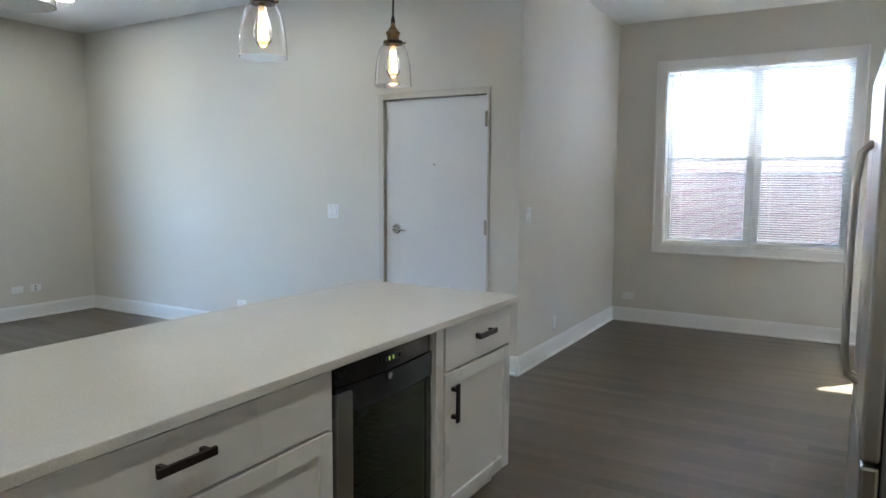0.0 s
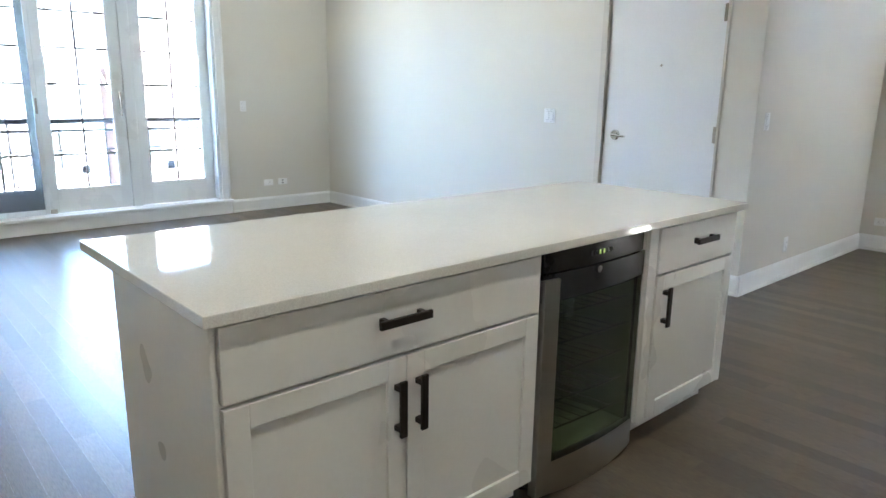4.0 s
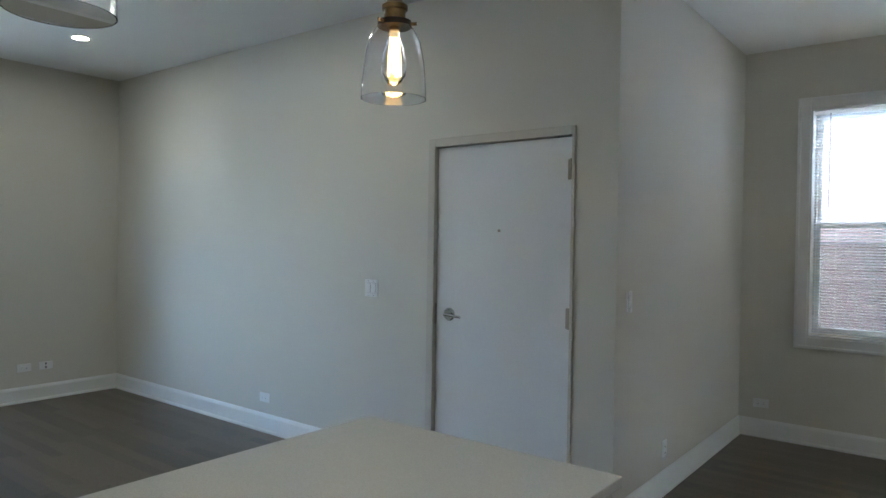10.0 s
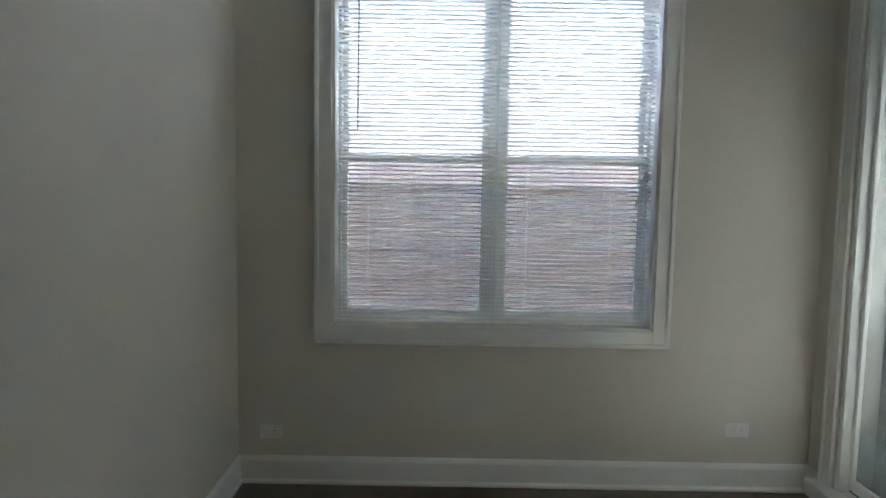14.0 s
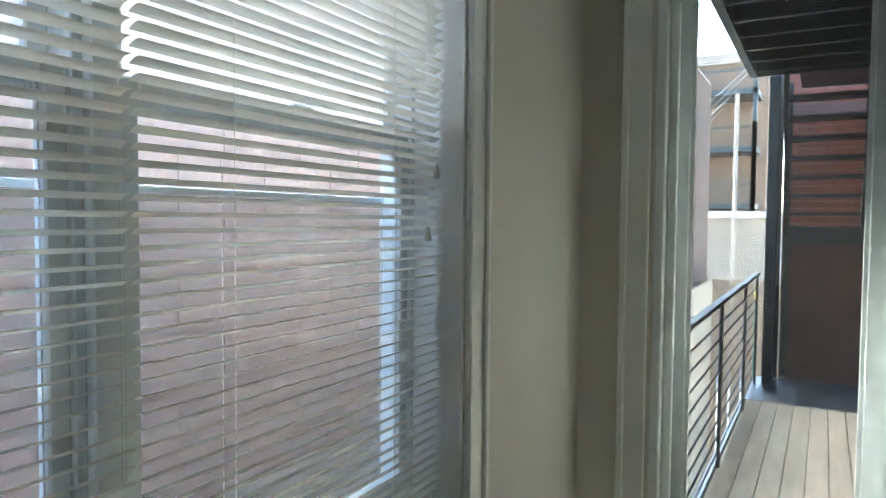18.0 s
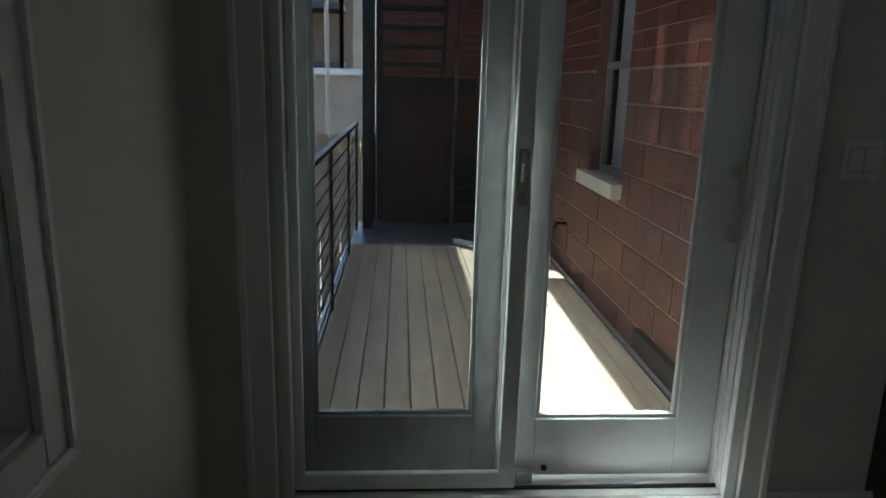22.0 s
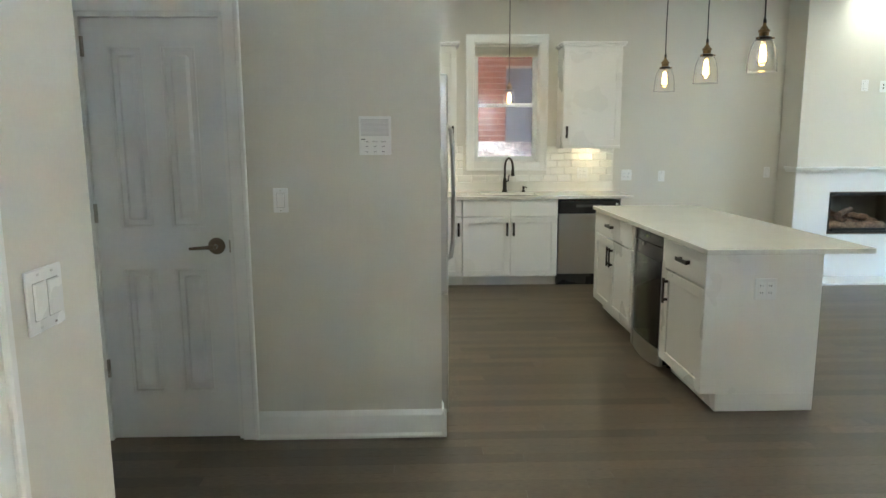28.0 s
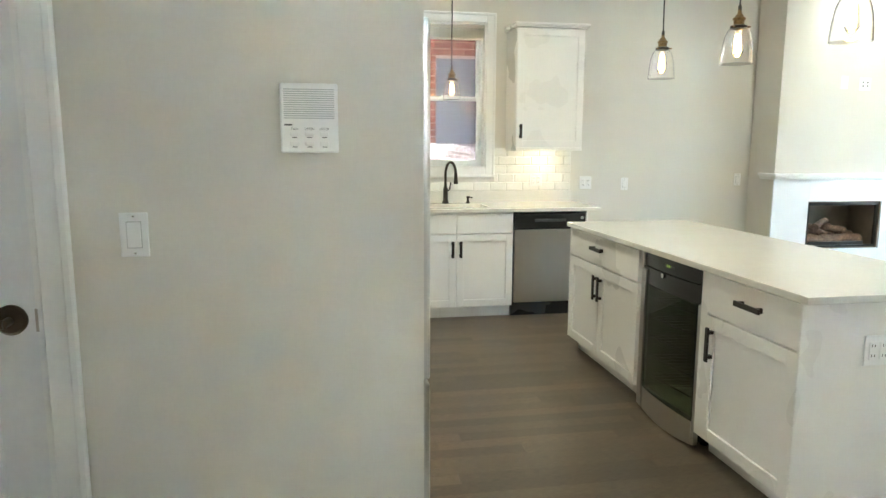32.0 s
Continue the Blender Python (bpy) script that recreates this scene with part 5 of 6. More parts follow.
# ---- lamps ----
def pendant(x, y, zb, label, group="pendants over the island", s=1.0):
    root = thing("pendant_lamp", (x, y, zb), label, "pendant lamp", group)
    g = [(0.0795, 0.0), (0.0785, 0.03), (0.073, 0.09), (0.064, 0.135), (0.050, 0.165), (0.034, 0.180)]
    outer = [(r * s, h * s + zb) for r, h in g]
    inner = [(r * s - 0.0022, h * s + zb) for r, h in reversed(g)]
    bm = lathe(outer + inner + [outer[0]], (x, y, 0), "z", 32)
    sh = part("shade", bm, M_GLASS, root, "clear glass bell shade", True)
    sh.visible_shadow = False
    zt = zb + 0.178 * s
    part("collar", lathe([(0.0, 0), (0.041, 0.0), (0.041, 0.014), (0.030, 0.018), (0, 0.018)], (x, y, zt - 0.006), "z", 24), M_BLACK, root, "dark collar that holds the glass", True)
    for k in range(3):
        a = k * 2 * math.pi / 3 + 0.5
        part("thumb_screw", tube([(x + 0.038 * math.cos(a), y + 0.038 * math.sin(a), zt + 0.001), (x + 0.055 * math.cos(a), y + 0.055 * math.sin(a), zt + 0.001)], 0.0045, 8), M_BRASS, root, "brass thumb screw", True)
    part("socket", lathe([(0.022, 0.010), (0.026, 0.014), (0.026, 0.034), (0.031, 0.036), (0.031, 0.046), (0.024, 0.050), (0.017, 0.062), (0.010, 0.070), (0.009, 0.084), (0.005, 0.100), (0.0, 0.100)], (x, y, zt), "z", 24), M_BRASS, root, "aged brass socket", True)
    part("cord_grip", lathe([(0.0095, 0.072), (0.0085, 0.10), (0.005, 0.112), (0.0, 0.112)], (x, y, zt), "z", 14), M_CORD, root, "black cord grip", True)
    part("cord", tube([(x, y, zt + 0.10), (x + 0.003, y, zt + 0.3), (x, y, zt + 0.5), (x + 0.002, y, H - 0.01)], 0.0042, 8), M_CORD, root, "black cloth cord")
    part("canopy", lathe([(0.058, 0), (0.058, -0.012), (0.045, -0.022), (0.0, -0.024)], (x, y, H), "z", 24), M_BRASS, root, "aged brass canopy", True)
    bulb = [(0.012, 0.172), (0.014, 0.150), (0.024, 0.120), (0.031, 0.085), (0.028, 0.055), (0.015, 0.036), (0.0, 0.032)]
    bl = part("bulb", lathe([(r * s, h * s + zb) for r, h in bulb], (x, y, 0), "z", 20), M_GLASS, root, "clear glass filament bulb", True)
    bl.visible_shadow = False
    for k in range(6):
        a = k * math.pi / 3
        part("filament", tube([(x + 0.006 * math.cos(a), y + 0.006 * math.sin(a), zb + 0.145 * s), (x + 0.011 * math.cos(a), y + 0.011 * math.sin(a), zb + 0.058 * s)], 0.0022, 6), M_FILAMENT, root, "glowing filament")
    part("bulb_cap", lathe([(0.0135, 0.165), (0.0135, 0.182), (0.0, 0.182)], (x, y, zb), "z", 14), M_BRASS, root)
    return root


for y in (-3.575, -2.795, -2.037):
    pendant(0.305, y, 1.830, "clear glass bell pendant with an aged brass socket, lit")
pendant(1.312, -5.20, 1.795, "small clear glass bell pendant over the sink, lit", "sink pendant", 0.9)


def downlight(x, y, mat=None, label="lit round recessed ceiling downlight with a white trim"):
    root = thing("ceiling_downlight", (x, y, H), label, "ceiling light", "recessed downlights")
    part("trim_ring", lathe([(0.056, 0.0), (0.056, -0.004), (0.075, -0.006), (0.080, 0.0)], (x, y, H), "z", 28), M_TRIM, root, "white trim ring", True)
    part("lens", lathe([(0.056, -0.002), (0.0, -0.003)], (x, y, H), "z", 28), mat or M_CAN, root, "glowing lens", True)
    return root


for x, y in ((-3.98, -3.78), (-3.95, -0.89), (-1.78, -1.03), (-1.80, -3.80), (1.45, -2.35), (1.45, -4.05)):
    downlight(x, y)


def eyeball(x, y):
    """Aimed downlight that washes the chimney breast."""
    root = thing("ceiling_spotlight", (x, y, H), "lit white eyeball spotlight aimed at the fireplace wall", "ceiling light", "fireplace spotlights")
    part("trim_ring", lathe([(0.060, 0.0), (0.060, -0.006), (0.080, -0.008), (0.085, 0.0)], (x, y, H), "z", 28), M_TRIM, root, "white trim ring", True)
    bm = lathe([(0.055, 0.0), (0.052, -0.03), (0.044, -0.045)], (0, 0, 0), "z", 24)
    b2 = lathe([(0.042, -0.040), (0.0, -0.040)], (0, 0, 0), "z", 24)
    for b, m, n in ((bm, M_TRIM, "eyeball"), (b2, M_SPOT, "lens")):
        bmesh.ops.rotate(b, cent=(0, 0, 0), matrix=Matrix.Rotation(radians(-28), 3, "X"), verts=b.verts[:])
        bmesh.ops.translate(b, vec=(x, y, H), verts=b.verts[:])
        part(n, b, m, root, "", True)
    lamp = new("spot_beam", bpy.data.lights.new("spot_beam", "SPOT"))
    lamp.data.energy, lamp.data.color, lamp.data.spot_size, lamp.data.spot_blend, lamp.data.shadow_soft_size = 0.13, (1.0, 0.95, 0.88), radians(115), 1.0, 0.04
    lamp.matrix_world = look((x, y - 0.03, H - 0.06), (-2.44 + (x + 2.42) * 0.45, BRY, H - 0.34))


eyeball(-2.66, -4.80), eyeball(-2.18, -4.80)
vt = thing("ceiling_vent", (-4.77, -2.58, H), "white slotted ceiling vent by the balcony doors", "vent")
part("frame", box(-4.84, -4.70, -2.75, -2.41, H - 0.006, H, 0.002), M_TRIM, vt)
part("slot", box(-4.825, -4.715, -2.73, -2.43, H - 0.0075, H - 0.006), M_SLOT, vt)
for k in range(5):
    part("slat", box(-4.82 + k * 0.022, -4.808 + k * 0.022, -2.73, -2.43, H - 0.012, H - 0.0075), M_TRIM, vt, "white vent slat")


# ---- outdoors ----
setting("ground", bx(bmesh.new(), -400, 400, -400, 400, -3.4, -3.2), M_CONC, "pale concrete and street ground")
setting("outer_wall_north", bx(bmesh.new(), XL - 0.2, -0.15, 1.0, 1.1, -3.2, H + 0.5), M_BLOCK2)
setting("foundation", bx(bmesh.new(), XL - 0.1, XR + 0.2, YK - 0.15, 2.5, -3.2, -0.12), M_MORTAR2)

BY, DZ = 0.41, -0.135  # face of the brick wall beside the deck; top of the boards
# deck boards
deck = tagged(setting("deck", join(*[box(3.16 + k * 0.6, 3.21 + k * 0.6, 0.52, 2.26, DZ - 0.20, DZ - 0.031) for k in range(8)]), M_DECK, "grey-green treated pine deck on joists"))
n, bw, DX0, DX1 = 14, 0.1285, 3.135, 7.36
bm0 = box(0, DX1 - DX0, 0, bw - 0.006, -0.030, 0, 0.004)
me0 = bpy.data.meshes.new("deck_board")
bm0.to_mesh(me0), bm0.free()
me0.materials.append(M_DECK)
for k in range(n):
    o = new("deck_board", me0)
    o.parent, o.location = deck, (DX0, 0.485 + k * bw, DZ + 0.002 * math.sin(k * 2.3))
rs = random.Random(8)
bm = bmesh.new()
for k in range(n):
    for j in range(8):
        for d in (0.03, 0.095):
            x, y, zt = 3.185 + j * 0.6 + rs.uniform(-0.006, 0.006), 0.485 + k * bw + d, DZ + 0.002 * math.sin(k * 2.3)
            v = [bm.verts.new((x + 0.0045 * math.cos(q * math.pi / 3), y + 0.0045 * math.sin(q * math.pi / 3), zt + 0.0012)) for q in range(6)]
            bm.faces.new(v)
tagged(part("screw_heads", bm, M_IRON, deck, "dark screw heads"), kind="stuff")
bm = bmesh.new()
for k in range(46):  # dry bits blown onto the boards
    x, y, a, L = rs.uniform(3.4, 7.2), rs.uniform(0.55, 2.2) if k % 2 else rs.uniform(0.50, 0.8), rs.uniform(0, 6.28), rs.uniform(0.008, 0.024)
    c, q = math.cos(a) * L, math.sin(a) * L
    z = DZ + 0.003
    v = [bm.verts.new(p) for p in ((x - c, y - q, z + 0.001), (x + q * 0.4, y - c * 0.4, z + 0.003), (x + c, y + q, z + 0.004), (x - q * 0.4, y + c * 0.4, z + 0.002))]
    bm.faces.new(v)
tagged(setting("leaf_litter", bm, M_BARK, "scattered dry leaf bits on the deck"), kind="stuff")
gut = setting("deck_gutter", bx(bmesh.new(), 3.13, 7.36, BY, 0.476, DZ - 0.10, DZ - 0.03), M_CONC, "grey grit strip along the wall")
part("edge_flashing", box(3.13, 7.36, 0.472, 0.481, DZ - 0.03, DZ + 0.004), M_GALV, gut)
part("deck_edge", box(3.14, 7.36, 2.287, 2.327, DZ - 0.15, DZ + 0.015, 0.003), M_GALV, gut, "pale edge channel under the railing")
# diamond plate landing
lp = setting("steel_landing", bx(bmesh.new(), DX1 + 0.015, 8.47, 0.45, 2.30, DZ - 0.025, DZ - 0.005), M_PLATEMETAL, "dark diamond-plate steel landing")
bm = bmesh.new()
for i in range(28):
    for j in range(46):
        x, y = DX1 + 0.035 + i * 0.039, 0.47 + j * 0.039
        d = 0.010
        a = (1, 1) if (i + j) % 2 else (1, -1)
        z = DZ - 0.005
        c = [(x - d * a[0], y - d * a[1], z), (x + 0.003 * a[1], y - 0.003 * a[0], z), (x + d * a[0], y + d * a[1], z), (x - 0.003 * a[1], y + 0.003 * a[0], z)]
        v = [bm.verts.new(p) for p in c] + [bm.verts.new((x, y, z + 0.0025))]
        for k in range(4):
            bm.faces.new((v[k], v[(k + 1) % 4], v[4]))
tagged(part("tread_pattern", bm, M_PLATEMETAL, lp), kind="stuff")
# railing
rl = thing("deck_railing", (5.4, 2.30, DZ), "black steel deck railing with horizontal rods", "railing")
for x in (3.20, 4.05, 5.42, 6.95, 8.05):
    part("post", box(x - 0.022, x + 0.022, 2.262, 2.284, DZ - 0.20, 0.945, 0.002), M_IRON, rl, "flat black steel post")
part("top_rail", box(3.14, 8.12, 2.250, 2.298, 0.945, 0.972, 0.003), M_IRON, rl, "flat black top rail")
for k in range(9):
    part("rod", tube([(3.14, 2.273, -0.02 + k * 0.105), (8.10, 2.273, -0.02 + k * 0.105)], 0.0065, 6), M_IRON, rl, "thin black rod")
ps = thing("steel_post", (8.16, 2.16, -3.2), "tall black steel post that carries the deck above", "post")
part("column", box(8.11, 8.21, 2.115, 2.215, -3.2, 2.90, 0.004), M_IRON, ps)
pp = thing("downpipe", (8.55, 2.145, -3.2), "pale galvanised downpipe beside the post", "pipe")
part("pipe", tube([(8.55, 2.145, 0.80), (8.55, 2.145, 3.0)], 0.045, 12), M_GALV, pp, "", True)
# lower length, dark and slightly wider
part("boot", tube([(8.55, 2.145, -3.2), (8.55, 2.145, 0.82)], 0.05, 12), M_IRON, pp, "dark lower length of the pipe", True)
# deck overhead
so = setting("deck_overhead", bx(bmesh.new(), 3.13, 7.75, BY, 2.36, 2.97, 3.05), M_IRON, "dark underside of the deck above")
for k in range(11):
    part("joist", box(3.18 + k * 0.44, 3.23 + k * 0.44, BY, 2.299, 2.85, 2.969), M_IRON, so, "dark joist")
part("rim_beam", box(3.13, 7.75, 2.30, 2.36, 2.83, 2.969), M_IRON, so, "dark rim beam")
# slab added past the deck's end, shields the far brick from sun
part("landing_above", box(7.752, 8.70, BY, 1.95, 2.86, 3.0), M_IRON, so, "dark slab added to keep sun off the brick wall")
part("end_beam", box(7.70, 7.75, BY, 2.299, 2.83, 2.969), M_IRON, so, "dark end beam")
# stairs
st = thing("steel_stairs", (8.3, 1.5, DZ), "black open-riser steel stairs up to the next deck", "stairs")
for k in range(8):
    part("tread", box(8.38 - k * 0.10, 8.60 - k * 0.10, 1.405, 2.03, 1.36 + k * 0.176, 1.40 + k * 0.176), M_IRON, st, "black steel tread")
for y in (1.362, 2.032):
    bm = extrude_profile([(8.62, 1.24), (8.62, 1.46), (7.86, 2.96), (7.66, 2.96)], "y", y, y + 0.042)
    part("stringer", bm, M_IRON, st, "black steel stringer")
part("landing_beam", box(8.47, 8.55, 1.02, 2.02, 1.262, 1.435, 0.003), M_IRON, st, "black channel beam")
part("handrail", tube([(8.30, 1.26, DZ), (8.30, 1.26, 0.8), (8.27, 1.25, 1.5), (8.10, 1.25, 2.2)], 0.018, 8), M_GALV, st, "bright galvanised handrail", True)
part("newel", box(8.28, 8.315, 1.285, 1.32, DZ, 0.88), M_IRON, st)
part("newel", box(8.56, 8.62, 2.02, 2.08, DZ, 2.9), M_IRON, st)
for k in range(4):
    part("lower_tread", box(8.52 + k * 0.16, 8.76 + k * 0.16, 0.62, 1.30, 0.0 + k * 0.178, 0.035 + k * 0.178), M_IRON, st, "black steel tread")
    part("riser", box(8.75 + k * 0.16, 8.757 + k * 0.16, 0.62, 1.30, 0.036 + k * 0.178, 0.177 + k * 0.178), M_IRON, st, "black steel riser")


def courses(name, face_axis, face, out, a0, a1, z0, z1, L, Hc, depth, mat, holes=(), joint=0.011, seed=1, rough=0.0, parent=None, split=None):
    """Brickwork: joined bricks proud of their mortar; split: x beyond which bricks are joined, those before are parts."""
    r = random.Random(seed)
    bm = bmesh.new()
    row = 0
    z = z0
    cache = {}
    while z < z1 - 0.02:
        h = min(Hc, z1 - z) - joint
        a = a0 - (L / 2 if row % 2 else 0)
        while a < a1:
            u0, u1 = max(a, a0), min(a + L - joint, a1)
            a += L
            if u1 - u0 < 0.03:
                continue
            segs = [(u0, u1)]
            for hx0, hx1, hz0, hz1 in holes:
                if z + h > hz0 + 0.01 and z < hz1 - 0.01:
                    segs = [t for s in segs for t in ((s[0], min(s[1], hx0)), (max(s[0], hx1), s[1])) if t[1] - t[0] > 0.015]
            for s0, s1 in segs:
                p = depth + r.uniform(-rough, rough)
                if split is not None and s1 <= split:
                    key = (round(s1 - s0, 3), round(h, 3), row % 2)
                    if key not in cache:
                        b = box(0, s1 - s0, 0, out * (depth + 0.002), 0, h, 0.005)
                        m = bpy.data.meshes.new(name)
                        b.to_mesh(m), b.free()
                        m.materials.append(mat)
                        cache[key] = m
                    o = new(name, cache[key])
                    o.parent, o.location = parent, (s0, face + out * (p - depth), z)
                else:
                    if face_axis == "y":
                        bx(bm, s0, s1, min(face, face + out * p), max(face, face + out * p), z, z + h)
                    else:
                        bx(bm, min(face, face + out * p), max(face, face + out * p), s0, s1, z, z + h)
        z += Hc
        row += 1
    return bm


# brick wall beside the deck
WX0, WX1, WZ0, WZ1 = 5.33, 6.08, 0.768, 2.458
hs = [(WX0, WX1, WZ0, WZ1), (7.62, 8.30, -0.06, 2.351)]
bw_ = setting("brick_wall", sheet("y", 0.366, BY - 0.006, XR + 0.25, 9.30, -3.2, 4.2, hs), M_MORTAR, "split-face block wall with red brick above")
bm = courses("brick", "y", BY - 0.006, 1, XR + 0.25, 9.16, 1.495, 4.2, 0.305, 0.107, 0.007, M_BRICK, hs, 0.011, 3)
tagged(part("brickwork", bm, M_BRICK, bw_, "red face brick"), kind="stuff")
bm = courses("block", "y", BY - 0.006, 1, XR + 0.25, 9.16, -0.216, 1.49, 0.405, 0.2137, 0.007, M_BLOCK, hs, 0.012, 5, 0.002, bw_, 9.2)
bm.free()
ow = thing("window_unit", (5.85, 0.35, WZ0), "narrow double-hung window with a drawn grey shade in the brick wall", "window")
part("frame", join(box(WX0, WX0 + 0.05, 0.29, 0.33, WZ0, WZ1), box(WX1 - 0.05, WX1, 0.29, 0.33, WZ0, WZ1), box(WX0 + 0.05, WX1 - 0.05, 0.29, 0.33, WZ0, WZ0 + 0.05), box(WX0 + 0.05, WX1 - 0.05, 0.29, 0.33, WZ1 - 0.05, WZ1), box(WX0 + 0.05, WX1 - 0.05, 0.28, 0.335, 1.50, 1.55)), M_ALU, ow, "bronze window frame")
part("shade", box(WX0 + 0.05, WX1 - 0.05, 0.24, 0.25, WZ0, WZ1), M_SHADE, ow, "drawn grey shade")
p = part("pane", box(WX0 + 0.05, WX1 - 0.05, 0.303, 0.309, WZ0 + 0.05, WZ1 - 0.05), M_THIN, ow, "glass pane")
p.visible_shadow = False
part("stone_sill", box(WX0 - 0.06, WX1 + 0.06, 0.30, BY + 0.075, WZ0 - 0.095, WZ0, 0.004), M_LIME, ow, "pale limestone sill")
part("reveal", join(box(WX0 - 0.001, WX0 + 0.004, 0.33, BY - 0.007, WZ0, WZ1), box(WX1 - 0.004, WX1 + 0.001, 0.33, BY - 0.007, WZ0, WZ1)), M_BLOCK, ow)
# unseen dark box added to keep sky light off the grey shade
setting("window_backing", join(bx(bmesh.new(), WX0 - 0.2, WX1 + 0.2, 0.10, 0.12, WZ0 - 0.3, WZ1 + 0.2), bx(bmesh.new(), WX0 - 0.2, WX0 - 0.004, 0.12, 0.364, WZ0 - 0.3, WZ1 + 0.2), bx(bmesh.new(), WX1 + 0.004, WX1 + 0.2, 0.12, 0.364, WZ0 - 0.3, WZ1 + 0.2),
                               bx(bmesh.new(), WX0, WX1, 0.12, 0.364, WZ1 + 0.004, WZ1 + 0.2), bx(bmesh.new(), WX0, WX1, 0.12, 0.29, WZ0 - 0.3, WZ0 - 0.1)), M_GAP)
bd = thing("back_door", (7.96, 0.36, -0.06), "dark steel service door set back in the brick wall", "door")
part("leaf", box(7.66, 8.26, 0.345, 0.365, -0.055, 2.311, 0.003), M_IRON, bd, "dark painted leaf")
part("frame", join(box(7.62, 7.66, 0.34, 0.395, -0.055, 2.351), box(8.26, 8.30, 0.34, 0.395, -0.055, 2.351), box(7.66, 8.26, 0.34, 0.395, 2.311, 2.351)), M_IRON, bd, "dark steel frame")
part("kick_stone", box(7.55, 8.36, 0.40, 0.56, -0.139, -0.062, 0.004), M_LIME, bd, "pale stone threshold")
lever(bd, (7.73, 0.366, 0.95), 1, 1, M_NICKEL)


def sconce(x, z):
    root = thing("wall_sconce", (x, BY, z), "bronze caged jar wall light on the brick", "wall lamp", "deck wall lights")
    part("back_plate", lathe([(0.055, 0.0), (0.055, 0.015), (0.03, 0.02), (0, 0.02)], (x, BY, z + 0.03), "y", 18), M_BLACK, root, "", True)
    part("arm", tube([(x, BY, z + 0.09), (x, BY + 0.09, z + 0.10)], 0.02, 10), M_BLACK, root)
    part("cap", lathe([(0.058, 0.03), (0.058, 0.06), (0.045, 0.09), (0.02, 0.11), (0, 0.11)], (x, BY + 0.09, z), "z", 18), M_BLACK, root, "bronze cap", True)
    part("jar", lathe([(0.045, 0.03), (0.046, -0.06), (0.035, -0.10), (0, -0.11)], (x, BY + 0.09, z), "z", 18), material("frosted_jar", (0.42, 0.40, 0.34), 0.4), root, "frosted glass jar", True)
    for k in range(4):
        a = k * math.pi / 2 + 0.4
        part("cage_bar", tube([(x + 0.055 * math.cos(a), BY + 0.09 + 0.055 * math.sin(a), z + 0.03), (x + 0.055 * math.cos(a), BY + 0.09 + 0.055 * math.sin(a), z - 0.08), (x + 0.01 * math.cos(a), BY + 0.09 + 0.01 * math.sin(a), z - 0.125)], 0.004, 6), M_BLACK, root, "cage bar")
    part("cage_ring", tube([(x + 0.056 * math.cos(a), BY + 0.09 + 0.056 * math.sin(a), z - 0.03) for a in np.linspace(0, 2 * math.pi, 17)], 0.004, 6), M_BLACK, root, "cage ring")


sconce(4.57, 2.22), sconce(7.15, 2.12), sconce(8.62, 2.55)


M_RUST = material("dull_red_paint", (0.16, 0.035, 0.03), 0.6)


def spigot(x, z, knob):
    root = thing("hose_spigot", (x, BY, z), "brass hose spigot low on the block wall", "spigot")
    part("pipe", tube([(x, BY, z), (x, BY + 0.09, z), (x, BY + 0.11, z - 0.04)], 0.013, 8), M_BLACK, root, "", True)
    part("wheel", lathe([(0.03, 0), (0.03, 0.008), (0, 0.008)], (x, BY + 0.06, z + 0.03), "z", 14), knob, root, "round valve wheel", True)


spigot(6.60, 0.25, M_BRASS), spigot(3.95, 0.075, M_RUST)
# rear wall behind the stairs
# copy of the split-face block with the stairs' shade in its colour
M_BLOCK_R = material("shaded_block", (0.13, 0.080, 0.064), 0.95, stain=(2.2, 0.25), grain=(70, 0.4), bump=(55, 1.0), rand=0.10, island=True)
M_BLOCK_R.node_tree.nodes["Principled BSDF"].inputs["Specular IOR Level"].default_value = 0.05
rw = setting("rear_wall", sheet("x", 9.16, 9.4, BY + 0.002, 2.12, -3.2, 3.75), material("rear_mortar", (0.46, 0.36, 0.30), 0.95, stain=(6, 0.12), bump=(90, 0.4)), "red brick wall behind the stairs")
M_BRICKR = material("orange_red_brick", (0.31, 0.125, 0.088), 0.9, stain=(2, 0.12), grain=(45, 0.10), bump=(50, 0.35), rand=0.12, island=True)
M_BRICKR.node_tree.nodes["Principled BSDF"].inputs["Specular IOR Level"].default_value = 0.05
bm = courses("brick", "x", 9.16, -1, BY + 0.002, 2.12, 1.30, 3.74, 0.21, 0.082, 0.008, M_BRICKR, (), 0.010, 9)
tagged(part("brickwork", bm, M_BRICKR, rw, "red face brick"), kind="stuff")
# mortar darkened too, for the shade under the beam
setting("stair_wall", bx(bmesh.new(), 8.50, 8.62, 1.35, 2.02, -3.2, 1.261), material("shaded_stair_mortar", (0.17, 0.115, 0.095), 0.95, stain=(6, 0.12), bump=(90, 0.4)), "brown block wall under the stair beam")
bm = courses("block", "x", 9.16, -1, BY + 0.002, 1.34, -0.5, 1.28, 0.405, 0.2137, 0.008, M_BLOCK_R, (), 0.006, 19)
tagged(part("blockwork", bm, M_BLOCK_R, rw, "brown split-face block"), kind="stuff")
bm = courses("block", "x", 8.50, -1, 1.35, 2.02, -0.5, 1.26, 0.405, 0.2137, 0.008, M_BLOCK_R, (), 0.006, 9)
tagged(part("blockwork", bm, M_BLOCK_R, rw, "brown split-face block"), kind="stuff")
